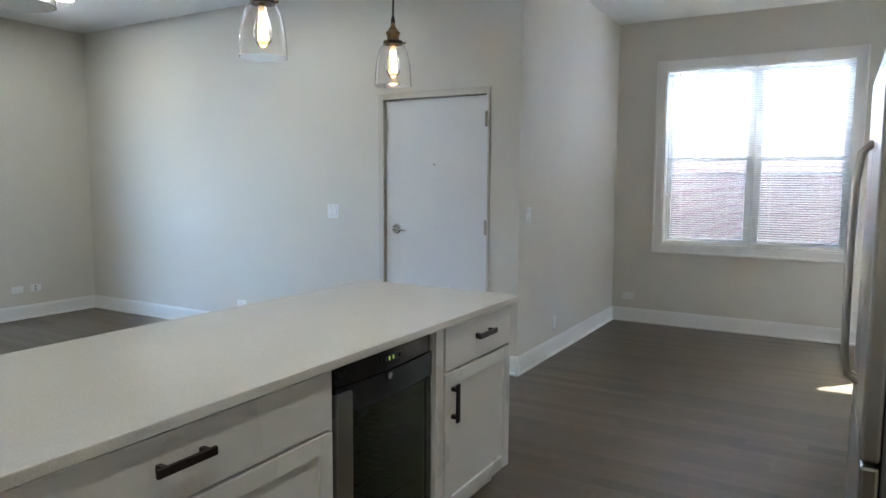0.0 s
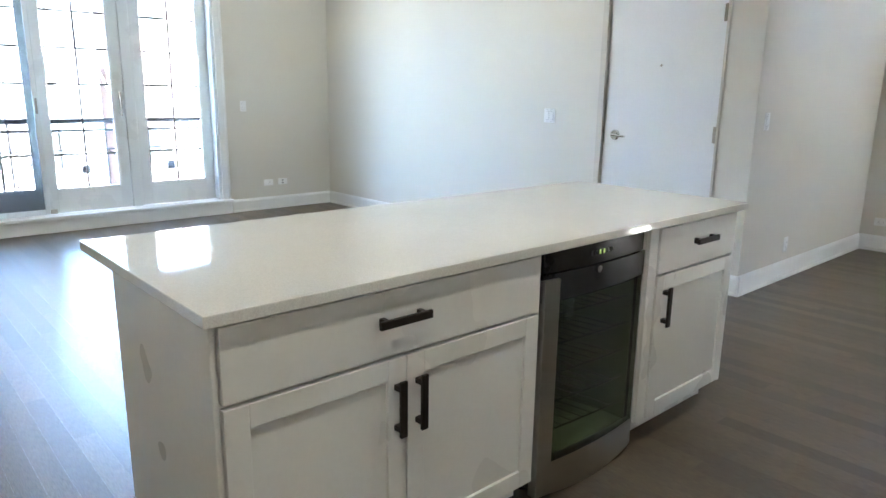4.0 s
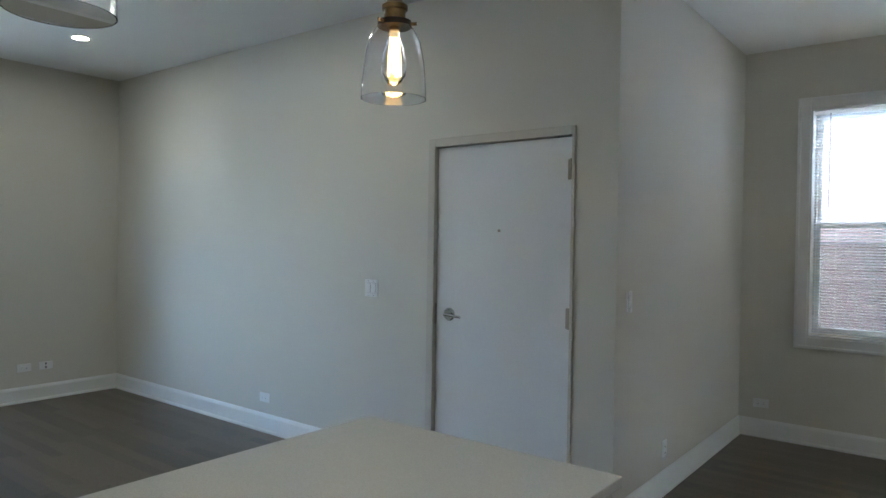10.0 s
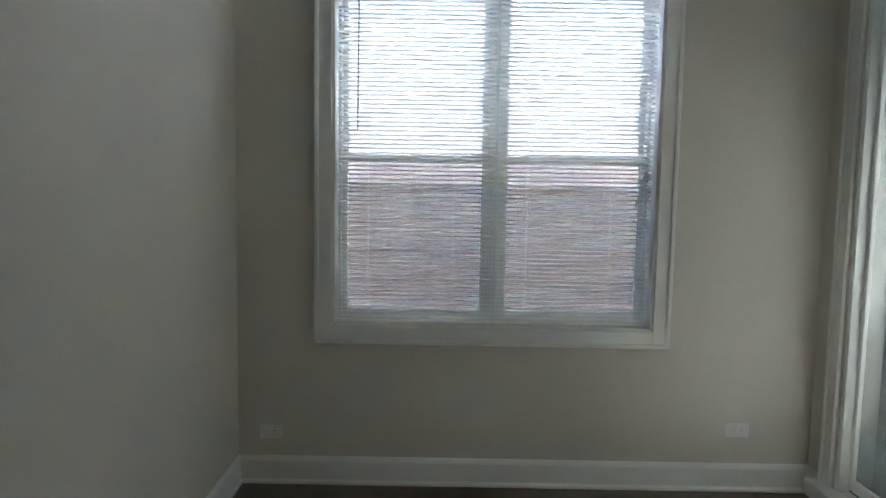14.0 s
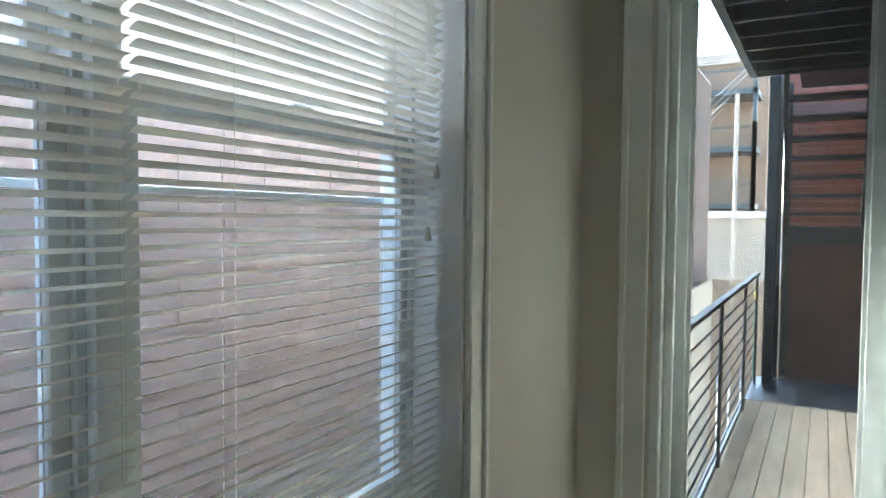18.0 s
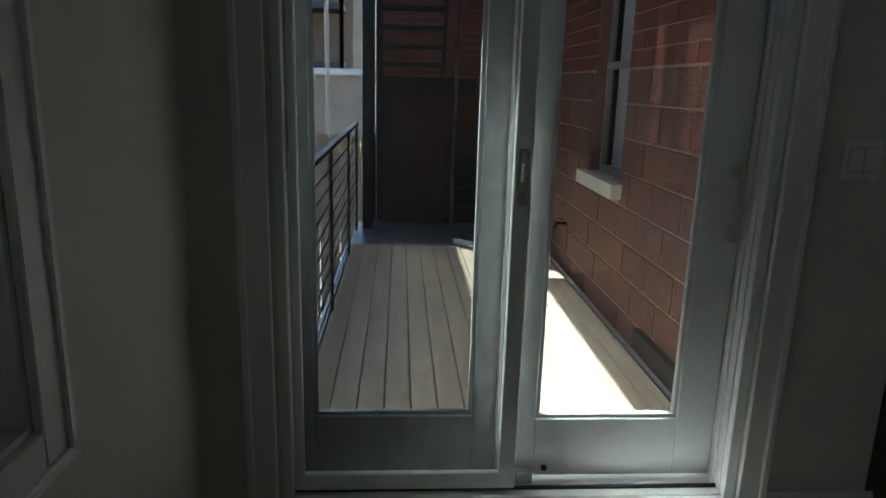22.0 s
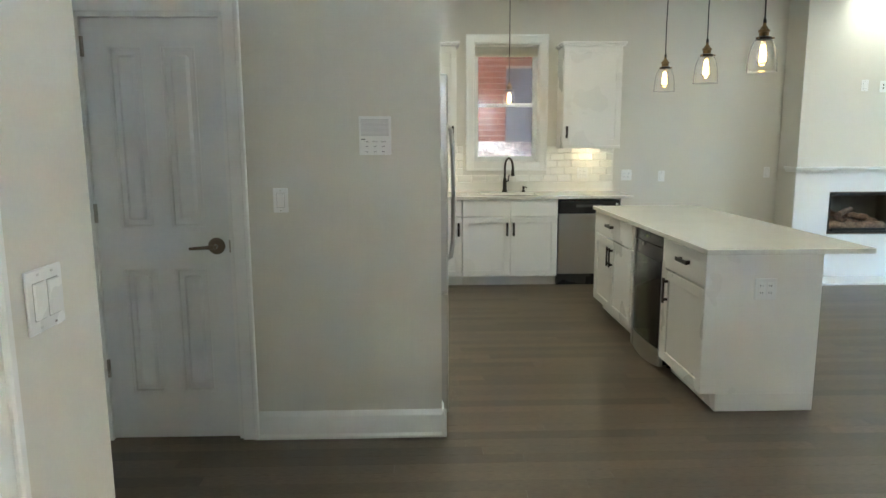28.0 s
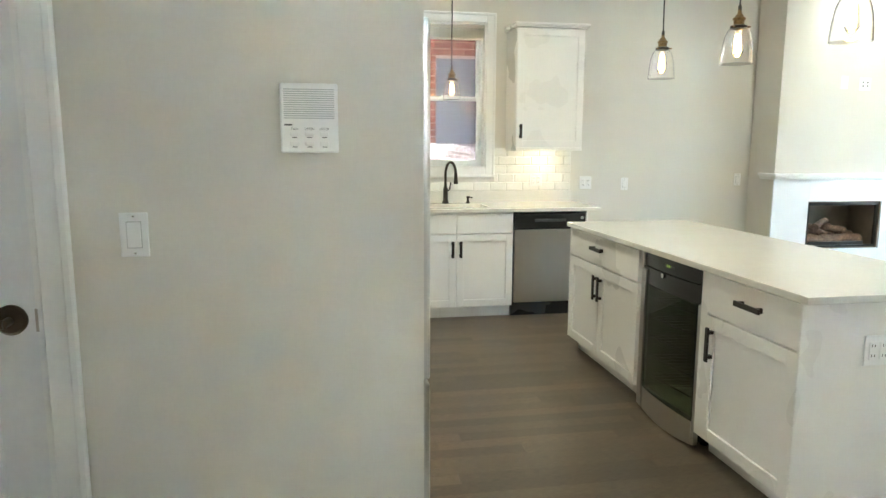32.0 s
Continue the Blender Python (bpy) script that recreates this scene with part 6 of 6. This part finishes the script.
part("stone_band", box(9.148, 9.16, BY + 0.002, 2.12, 2.62, 2.76), material("dusky_stone_band", (0.24, 0.15, 0.125), 0.9, stain=(5, 0.12), bump=(60, 0.3)), rw, "smooth dusky stone band")
# dark copy of the tan block; the wall's shaded look is in the colour
M_BLOCK3 = material("shade_brown_block", (0.115, 0.076, 0.06), 0.9, stain=(1.5, 0.10), grain=(60, 0.16), bump=(50, 0.5), rand=0.05, island=True)
M_BLOCK3.node_tree.nodes["Principled BSDF"].inputs["Specular IOR Level"].default_value = 0.05
M_BASE = material("pale_base_stone", (0.34, 0.28, 0.245), 0.9, stain=(1.5, 0.12), grain=(40, 0.12), bump=(50, 0.4))
# neighbour's wall across the side yard
nw_ = setting("neighbour_wall", join(bx(bmesh.new(), -7.0, 4.6, 3.62, 3.9, -3.2, 2.62), bx(bmesh.new(), 4.6, 14.2, 3.62, 3.9, -3.2, 4.03)), M_MORTAR2, "neighbour's tan block side wall")
bm = courses("block", "y", 3.62, -1, -4.0, 4.6, 0.47, 2.60, 0.405, 0.2032, 0.004, M_BLOCK2, (), 0.011, 11)
# same wall past x 4.6, coloured darker as it looks in shade
bm2 = courses("block", "y", 3.62, -1, 4.6, 14.2, 0.47, 4.0, 0.405, 0.2032, 0.004, M_BLOCK3, (), 0.011, 12)
tagged(part("brown_blockwork", bm2, M_BLOCK3, nw_, "concrete block coloured brown for its shaded look"), kind="stuff")
tagged(part("blockwork", bm, M_BLOCK2, nw_, "tan concrete block"), kind="stuff")
part("stone_base", box(-4.0, 4.6, 3.60, 3.62, -0.60, 0.46, 0.004), M_BASE, nw_, "pale stone base course")
part("brown_base", box(4.6, 14.2, 3.60, 3.62, -0.60, 0.46, 0.004), M_BLOCK3, nw_, "block base course coloured brown for its shaded look")
M_MORTARK = material("brown_mortar", (0.44, 0.35, 0.30), 0.95, stain=(6, 0.12), bump=(90, 0.4))
# added tall block, only there to keep direct sun off the nook blinds
tow = thing("sun_blocker", (4.5, 7.5, -3.2), "added tall tan block that keeps the sun off the nook window", "building")
part("wall", box(3.1, 5.9, 6.0, 9.0, -3.2, 9.1), M_BLOCK2, tow)
part("coping", box(3.05, 5.95, 5.95, 9.05, 9.1, 9.25), M_CONC, tow, "pale coping")
# wall outside the kitchen window
# raised to 11 m so that its unseen top cuts the sky light
kwall = setting("side_wall", bx(bmesh.new(), -1.5, 4.5, -7.65, -7.42, -3.2, 11.0), M_MORTARK, "red brick wall across the light well")
bm = courses("brick", "y", -7.42, 1, -1.5, 4.5, 1.45, 4.6, 0.215, 0.076, 0.008, M_BRICK, [(-0.25, 1.08, 1.2, 2.40)], 0.009, 13)
tagged(part("brickwork", bm, M_BRICK, kwall, "red face brick"), kind="stuff")
bm = box(-1.5, 4.5, -7.42, -7.36, 0.4, 1.44)
bmesh.ops.subdivide_edges(bm, edges=bm.edges[:], cuts=24, use_grid_fill=True)
for v in bm.verts:
    v.co += Vector((0.0, 0.05 * noise.noise(v.co * 9), 0.0))
part("rock_face_band", bm, M_ROCK, kwall, "rough rock-faced stone band")
part("slate_panel", box(-0.25, 1.08, -7.42, -7.40, 0.4, 2.40, 0.004), M_GREYDOOR, kwall, "slate grey panel")

# unseen walls added above and beside the well to hold back sky light
setting("upper_wall", bx(bmesh.new(), -1.5, 4.5, YK - 0.22, YK, H + 0.16, 11.0), M_BLOCK3)
setting("light_well_wall", join(bx(bmesh.new(), -1.7, -1.5, -7.65, YK - 0.22, -3.2, 11.0), bx(bmesh.new(), 4.5, 4.7, -7.65, YK - 0.22, -3.2, 11.0)), M_BLOCK3)
# yard behind the deck
gar = thing("garage", (27, 7.5, -3.2), "low tan brick garage across the alley", "garage")
part("wall", box(24, 30, 3.0, 14, -3.2, 1.6), material("tan_garage_brick", (0.21, 0.165, 0.13), 0.9, stain=(1, 0.12), grain=(12, 0.15)), gar)
part("roof", box(23.8, 30.2, 2.8, 14.2, 1.6, 1.8), M_CONC, gar)
apt = thing("apartment_building", (40, 10, -3.2), "orange brick apartment building with dark rear porches", "building")
part("wall", box(38, 48, 4.3, 18, -3.2, 9.5), material("orange_brick", (0.20, 0.125, 0.085), 0.9, stain=(1, 0.1), grain=(8, 0.12)), apt)
part("roof", box(37.8, 48.2, 4.1, 18.2, 9.5, 9.9), M_CONC, apt)
for k in range(4):
    part("porch", join(box(35.5, 38, 4.6, 11, -0.6 + k * 2.7, -0.35 + k * 2.7), box(35.5, 35.6, 4.6, 11, 0.5 + k * 2.7, 0.6 + k * 2.7), box(35.5, 35.7, 4.6, 4.8, -3.2, 2 + k * 2.1)), M_IRON, apt, "dark timber porch")
    part("window", box(37.95, 38.0, 12.5, 13.7, 0.3 + k * 2.2, 1.8 + k * 2.2), M_DARKGLASS, apt)
M_FENCE = material("weathered_pine", (0.30, 0.225, 0.155), 0.85, stain=(2.5, 0.14), grain=(30, 0.22), bump=(40, 0.3), rand=0.12)
fn = thing("board_fence", (12.5, 3.0, -3.2), "tan weathered board fence beyond the railing", "fence")
for k in range(14):
    part("board", box(10.6 + k * 0.20, 10.78 + k * 0.20, 3.4, 3.43, -3.2, 0.45), M_FENCE, fn)
for k in range(13):
    part("board", box(14.3, 14.33, 1.0 + k * 0.20, 1.18 + k * 0.20, -3.2, 0.40), M_FENCE, fn)
cart = thing("waste_cart", (18.6, 3.0, -3.2), "yellow-lidded waste cart in the yard", "waste cart")
part("bin", box(18.2, 19.0, 2.6, 3.3, -3.2, -0.35, 0.05), M_GREEN, cart)
part("lid", box(18.15, 19.05, 2.55, 3.35, -0.35, -0.17, 0.03), M_YELLOW, cart, "yellow lid")
pole = thing("utility_pole", (21, 3.9, -3.2), "grey utility pole with wires over the alley", "utility pole")
part("mast", tube([(21, 3.9, -3.2), (21, 3.9, 5.0)], 0.06, 10), M_BARK, pole)
part("crossarm", box(20.9, 21.1, 2.8, 5.0, 5.9, 6.1), M_BARK, pole)
for k in range(5):
    part("wire", tube([(21, 3.2 + k * 0.35, 6.1 - k * 0.5), (26, 6 + k * 0.3, 5.0 - k * 0.55), (34, 10, 4.9 - k * 0.4)], 0.02, 5), M_IRON, pole)

# balcony and street beyond the french doors
bal = thing("balcony_railing", (XL - 0.5, -2.6, 0.05), "black iron balcony railing with squares and diagonals", "railing")
bx0 = XL - 0.52
for z, h in ((1.00, 0.032), (0.915, 0.026), (0.72, 0.012), (0.30, 0.02)):
    part("rail", box(bx0 - 0.012, bx0 + 0.012, -4.15, -1.05, z - h / 2, z + h / 2), M_IRON, bal, "black rail")
for k in range(8):
    y = -4.12 + k * 0.435
    part("baluster", box(bx0 - 0.006, bx0 + 0.006, y - 0.006, y + 0.006, 0.05, 1.0), M_IRON, bal, "black baluster")
    c = y + 0.2175
    if k < 7:
        part("square", box(bx0 - 0.008, bx0 + 0.008, c - 0.042, c + 0.042, 0.475, 0.56), M_IRON, bal, "black square boss")
        for a, b in ((-1, 1), (1, 1), (-1, -1), (1, -1)):
            part("diagonal", tube([(bx0, c + a * 0.042, 0.517 + b * 0.042), (bx0, c + a * 0.2, 0.517 + b * 0.195)], 0.005, 5), M_IRON, bal, "thin diagonal bar")
part("slab", box(XL - 0.62, XL - 0.2, -4.2, -1.0, -0.05, 0.05), M_CONC, bal, "concrete balcony slab")
setting("street", bx(bmesh.new(), -22, -14.5, -60, 60, -3.2, -3.19), M_ASPH, "grey asphalt street")
setting("kerb", bx(bmesh.new(), -14.5, -14.3, -60, 60, -3.2, -3.05), M_CONC)


def bare_tree(x, y, h, seed):
    r = random.Random(seed)
    root = thing("tree", (x, y, -3.2), "leafless street tree with fine upright branches", "tree", "street trees")
    part("trunk", tube([(x, y, -3.2), (x + 0.05, y + 0.04, -3.2 + h * 0.3), (x - 0.02, y, -3.2 + h * 0.62), (x + 0.03, y + 0.05, -3.2 + h)], 0.075, 9, 0.025), M_BARK, root, "", True)
    bms = []
    def grow(p, d, L, rad, depth):
        q = p + d * L
        bms.append(tube([p, p.lerp(q, 0.5) + Vector((r.uniform(-1, 1), r.uniform(-1, 1), 0)) * L * 0.05, q], rad, 5, rad * 0.55))
        if depth:
            for _ in range(3):
                nd = (d + Vector((r.uniform(-0.7, 0.7), r.uniform(-0.7, 0.7), r.uniform(0, 0.5)))).normalized()
                grow(p.lerp(q, r.uniform(0.4, 1.0)), nd, L * r.uniform(0.55, 0.8), rad * 0.55, depth - 1)
    for k in range(9):
        a, f = r.uniform(0, 6.28), 0.32 + 0.07 * k
        grow(Vector((x, y, -3.2 + h * f)), Vector((math.cos(a) * 0.6, math.sin(a) * 0.6, 0.8)).normalized(), h * 0.20, 0.021, 3)
    part("crown", join(*bms), M_BARK, root, "bare branches")


bare_tree(-11.5, -2.6, 7.5, 1), bare_tree(-13.5, -7.6, 8.5, 2), bare_tree(-12.0, -0.2, 8.0, 3), bare_tree(-13.0, 2.5, 7.5, 4), bare_tree(-13.4, -2.0, 9.0, 6), bare_tree(-22.8, -4.5, 9.0, 7), bare_tree(-22.8, 0.5, 9.5, 8)


def shrub(x, y, w, seed):
    r = random.Random(seed)
    bm = bmesh.new()
    for _ in range(420):
        a, b, c = r.gauss(0, w * 0.33), r.gauss(0, w * 0.33), abs(r.gauss(0, w * 0.4))
        p = Vector((x + a, y + b, -3.2 + c + 0.1))
        u, v = Vector((r.uniform(-1, 1), r.uniform(-1, 1), r.uniform(-1, 1))) * 0.07, Vector((r.uniform(-1, 1), r.uniform(-1, 1), r.uniform(-1, 1))) * 0.05
        bm.faces.new([bm.verts.new(p - u), bm.verts.new(p + v), bm.verts.new(p + u), bm.verts.new(p - v)])
    root = thing("shrub", (x, y, -3.2), "low evergreen shrub by the pavement", "shrub", "front shrubs")
    part("foliage", bm, M_LEAF, root)
    part("stem", tube([(x, y, -3.2), (x, y, -2.9)], 0.03, 6), M_BARK, root)


for k, (x, y) in enumerate(((-9.5, -0.6), (-9.8, -1.7), (-10.0, -4.6), (-10.4, 0.9))):
    shrub(x, y, 1.2, 20 + k)


def car(x, y, mat, label):
    root = thing("car", (x, y, -3.2), label, "car", "parked cars")
    prof = [(-2.1, -2.95), (-2.1, -2.45), (-1.95, -2.30), (-1.05, -2.22), (-0.55, -1.78), (0.75, -1.75), (1.35, -2.20), (2.0, -2.28), (2.12, -2.5), (2.12, -2.95)]
    bm = extrude_profile([(y + a, z) for a, z in prof], "x", x - 0.85, x + 0.85)
    bmesh.ops.bevel(bm, geom=bm.edges[:], offset=0.06, segments=2, affect="EDGES")
    part("body", bm, mat, root, "", True)
    part("windows", extrude_profile([(y - 0.98, -2.2), (y - 0.52, -1.83), (y + 0.70, -1.81), (y + 1.22, -2.18)], "x", x - 0.86, x + 0.86), M_DARKGLASS, root, "dark side glass")
    for a in (-1.3, 1.35):
        for sx in (-0.78, 0.78):
            w = part("wheel", lathe([(0.32, -0.1), (0.32, 0.1)], (x + sx, y + a, -2.88), "x", 18), M_TYRE, root, "black tyre", True)
            part("rim", lathe([(0.2, -0.105), (0.2, 0.105)], (x + sx, y + a, -2.88), "x", 14), M_CHROME, w, "alloy rim", True)


car(-15.6, -3.4, M_CAR1, "grey hatchback parked at the kerb"), car(-15.6, 1.6, M_CAR2, "dark red car parked at the kerb"), car(-15.6, -8.6, M_CAR1, "grey car parked at the kerb")


def house(x, y, w, h, mat, label):
    root = thing("house", (x, y, -3.2), label, "house", "houses across the street")
    part("wall", box(x - 8, x, y - w / 2, y + w / 2, -3.2, h), mat, root)
    part("roof", box(x - 8.2, x + 0.2, y - w / 2 - 0.15, y + w / 2 + 0.15, h, h + 0.35), M_CONC, root)
    for fl in range(3):
        for k in range(int(w // 2.2)):
            yy = y - w / 2 + 1.3 + k * 2.2
            wn = part("window", box(x, x + 0.05, yy - 0.5, yy + 0.5, -1.9 + fl * 3.0, -0.3 + fl * 3.0), M_DARKGLASS, root, "dark window")
            part("sill", box(x, x + 0.12, yy - 0.6, yy + 0.6, -2.02 + fl * 3.0, -1.9 + fl * 3.0), M_LIME, wn)


house(-29, -11, 9, 7.2, M_BRICK, "red brick house across the street"), house(-29, -1.0, 10, 6.4, M_CONC, "pale house across the street"), house(-29, 9.5, 9, 7.6, M_BLOCK2, "tan house across the street")

# ---- wall tiles ----
bs = setting("backsplash", bx(bmesh.new(), 0.135, 0.86, YK, YK + 0.004, 1.016, 1.40), M_GROUT, "white glazed bevelled subway tiles")
part("bed", box(1.77, 2.45, YK, YK + 0.004, 1.016, 1.40), M_GROUT, bs)
part("bed", box(0.86, 1.77, YK, YK + 0.004, 1.016, 1.16), M_GROUT, bs)
TW, TH = 0.1525, 0.0765
tiles = {}
z, row = 1.0185, 0
while z < 1.395:
    z1 = min(z + TH - 0.002, 1.40)
    spans = [(0.137, 2.448)] if z1 < 1.165 else [(0.137, 0.868), (1.762, 2.448)]
    for s0, s1 in spans:
        a = 0.137 - (TW / 2 if row % 2 else 0)
        while a < s1:
            u0, u1 = max(a, s0), min(a + TW - 0.002, s1)
            a += TW
            if u1 - u0 < 0.012:
                continue
            key = (round(u1 - u0, 3), round(z1 - z, 3))
            if key not in tiles:
                b = box(0, u1 - u0, 0, 0.008, 0, z1 - z)
                bmesh.ops.bevel(b, geom=[e for e in b.edges if all(v.co.y > 0.004 for v in e.verts)], offset=0.0045, segments=1, affect="EDGES")
                m = bpy.data.meshes.new("tile")
                b.to_mesh(m), b.free()
                m.materials.append(M_TILE)
                tiles[key] = m
            o = new("tile", tiles[key])
            o.parent, o.location = bs, (u0, YK + 0.003, z)
    z += TH
    row += 1

# ---- floor boards ----
bm = bmesh.new()
bx(bm, XL - 0.1, 2.9, YK - 0.1, 0, -0.12, -0.008), bx(bm, -0.1, XR + 0.2, 0, YW + 0.1, -0.12, -0.008), bx(bm, 2.9, XE + 0.7, YI - 0.6, 0, -0.12, -0.008), bx(bm, XR + 0.2, XE + 0.7, 0, YH + 0.1, -0.12, -0.008), bx(bm, -1.3, -0.1, 0, 0.9, -0.12, -0.008)
floor = setting("floor", bm, M_GAP, "grey-brown stained oak strip floor")
PW = 0.083
rnd = random.Random(12)
rest, planks = bmesh.new(), {}
y = YK
while y < YW:
    c = y + PW / 2
    x0 = XL if c < 0 else 0.0
    x1 = 2.88 if c < YI else (XE if c < YH else XR)
    x = x0 - rnd.uniform(0.1, 1.2)
    while x < x1:
        L = round(rnd.uniform(0.7, 1.9), 1)
        u0, u1 = max(x, x0), min(x + L, x1)
        x += L
        if u1 - u0 < 0.02:
            continue
        w = min(PW - 0.0005, YW - y)
        if c > -1.6 and u0 > -0.3 and w > 0.08:
            key = round(u1 - u0 - 0.0006, 4)
            if key not in planks:
                b = box(0, key, 0, w, -0.008, 0, 0.0003)
                m = bpy.data.meshes.new("floor_board")
                b.to_mesh(m), b.free()
                m.materials.append(M_FLOOR)
                planks[key] = m
            o = new("floor_board", planks[key])
            o.parent, o.location = floor, (u0, y, 0)
        else:
            bx(rest, u0, u1 - 0.0008, y, y + w + 0.0002, -0.008, rnd.uniform(-0.0002, 0))
    y += PW
tagged(part("floor_boards", rest, M_FLOOR_I, floor, "grey-brown stained oak strips"), kind="stuff")
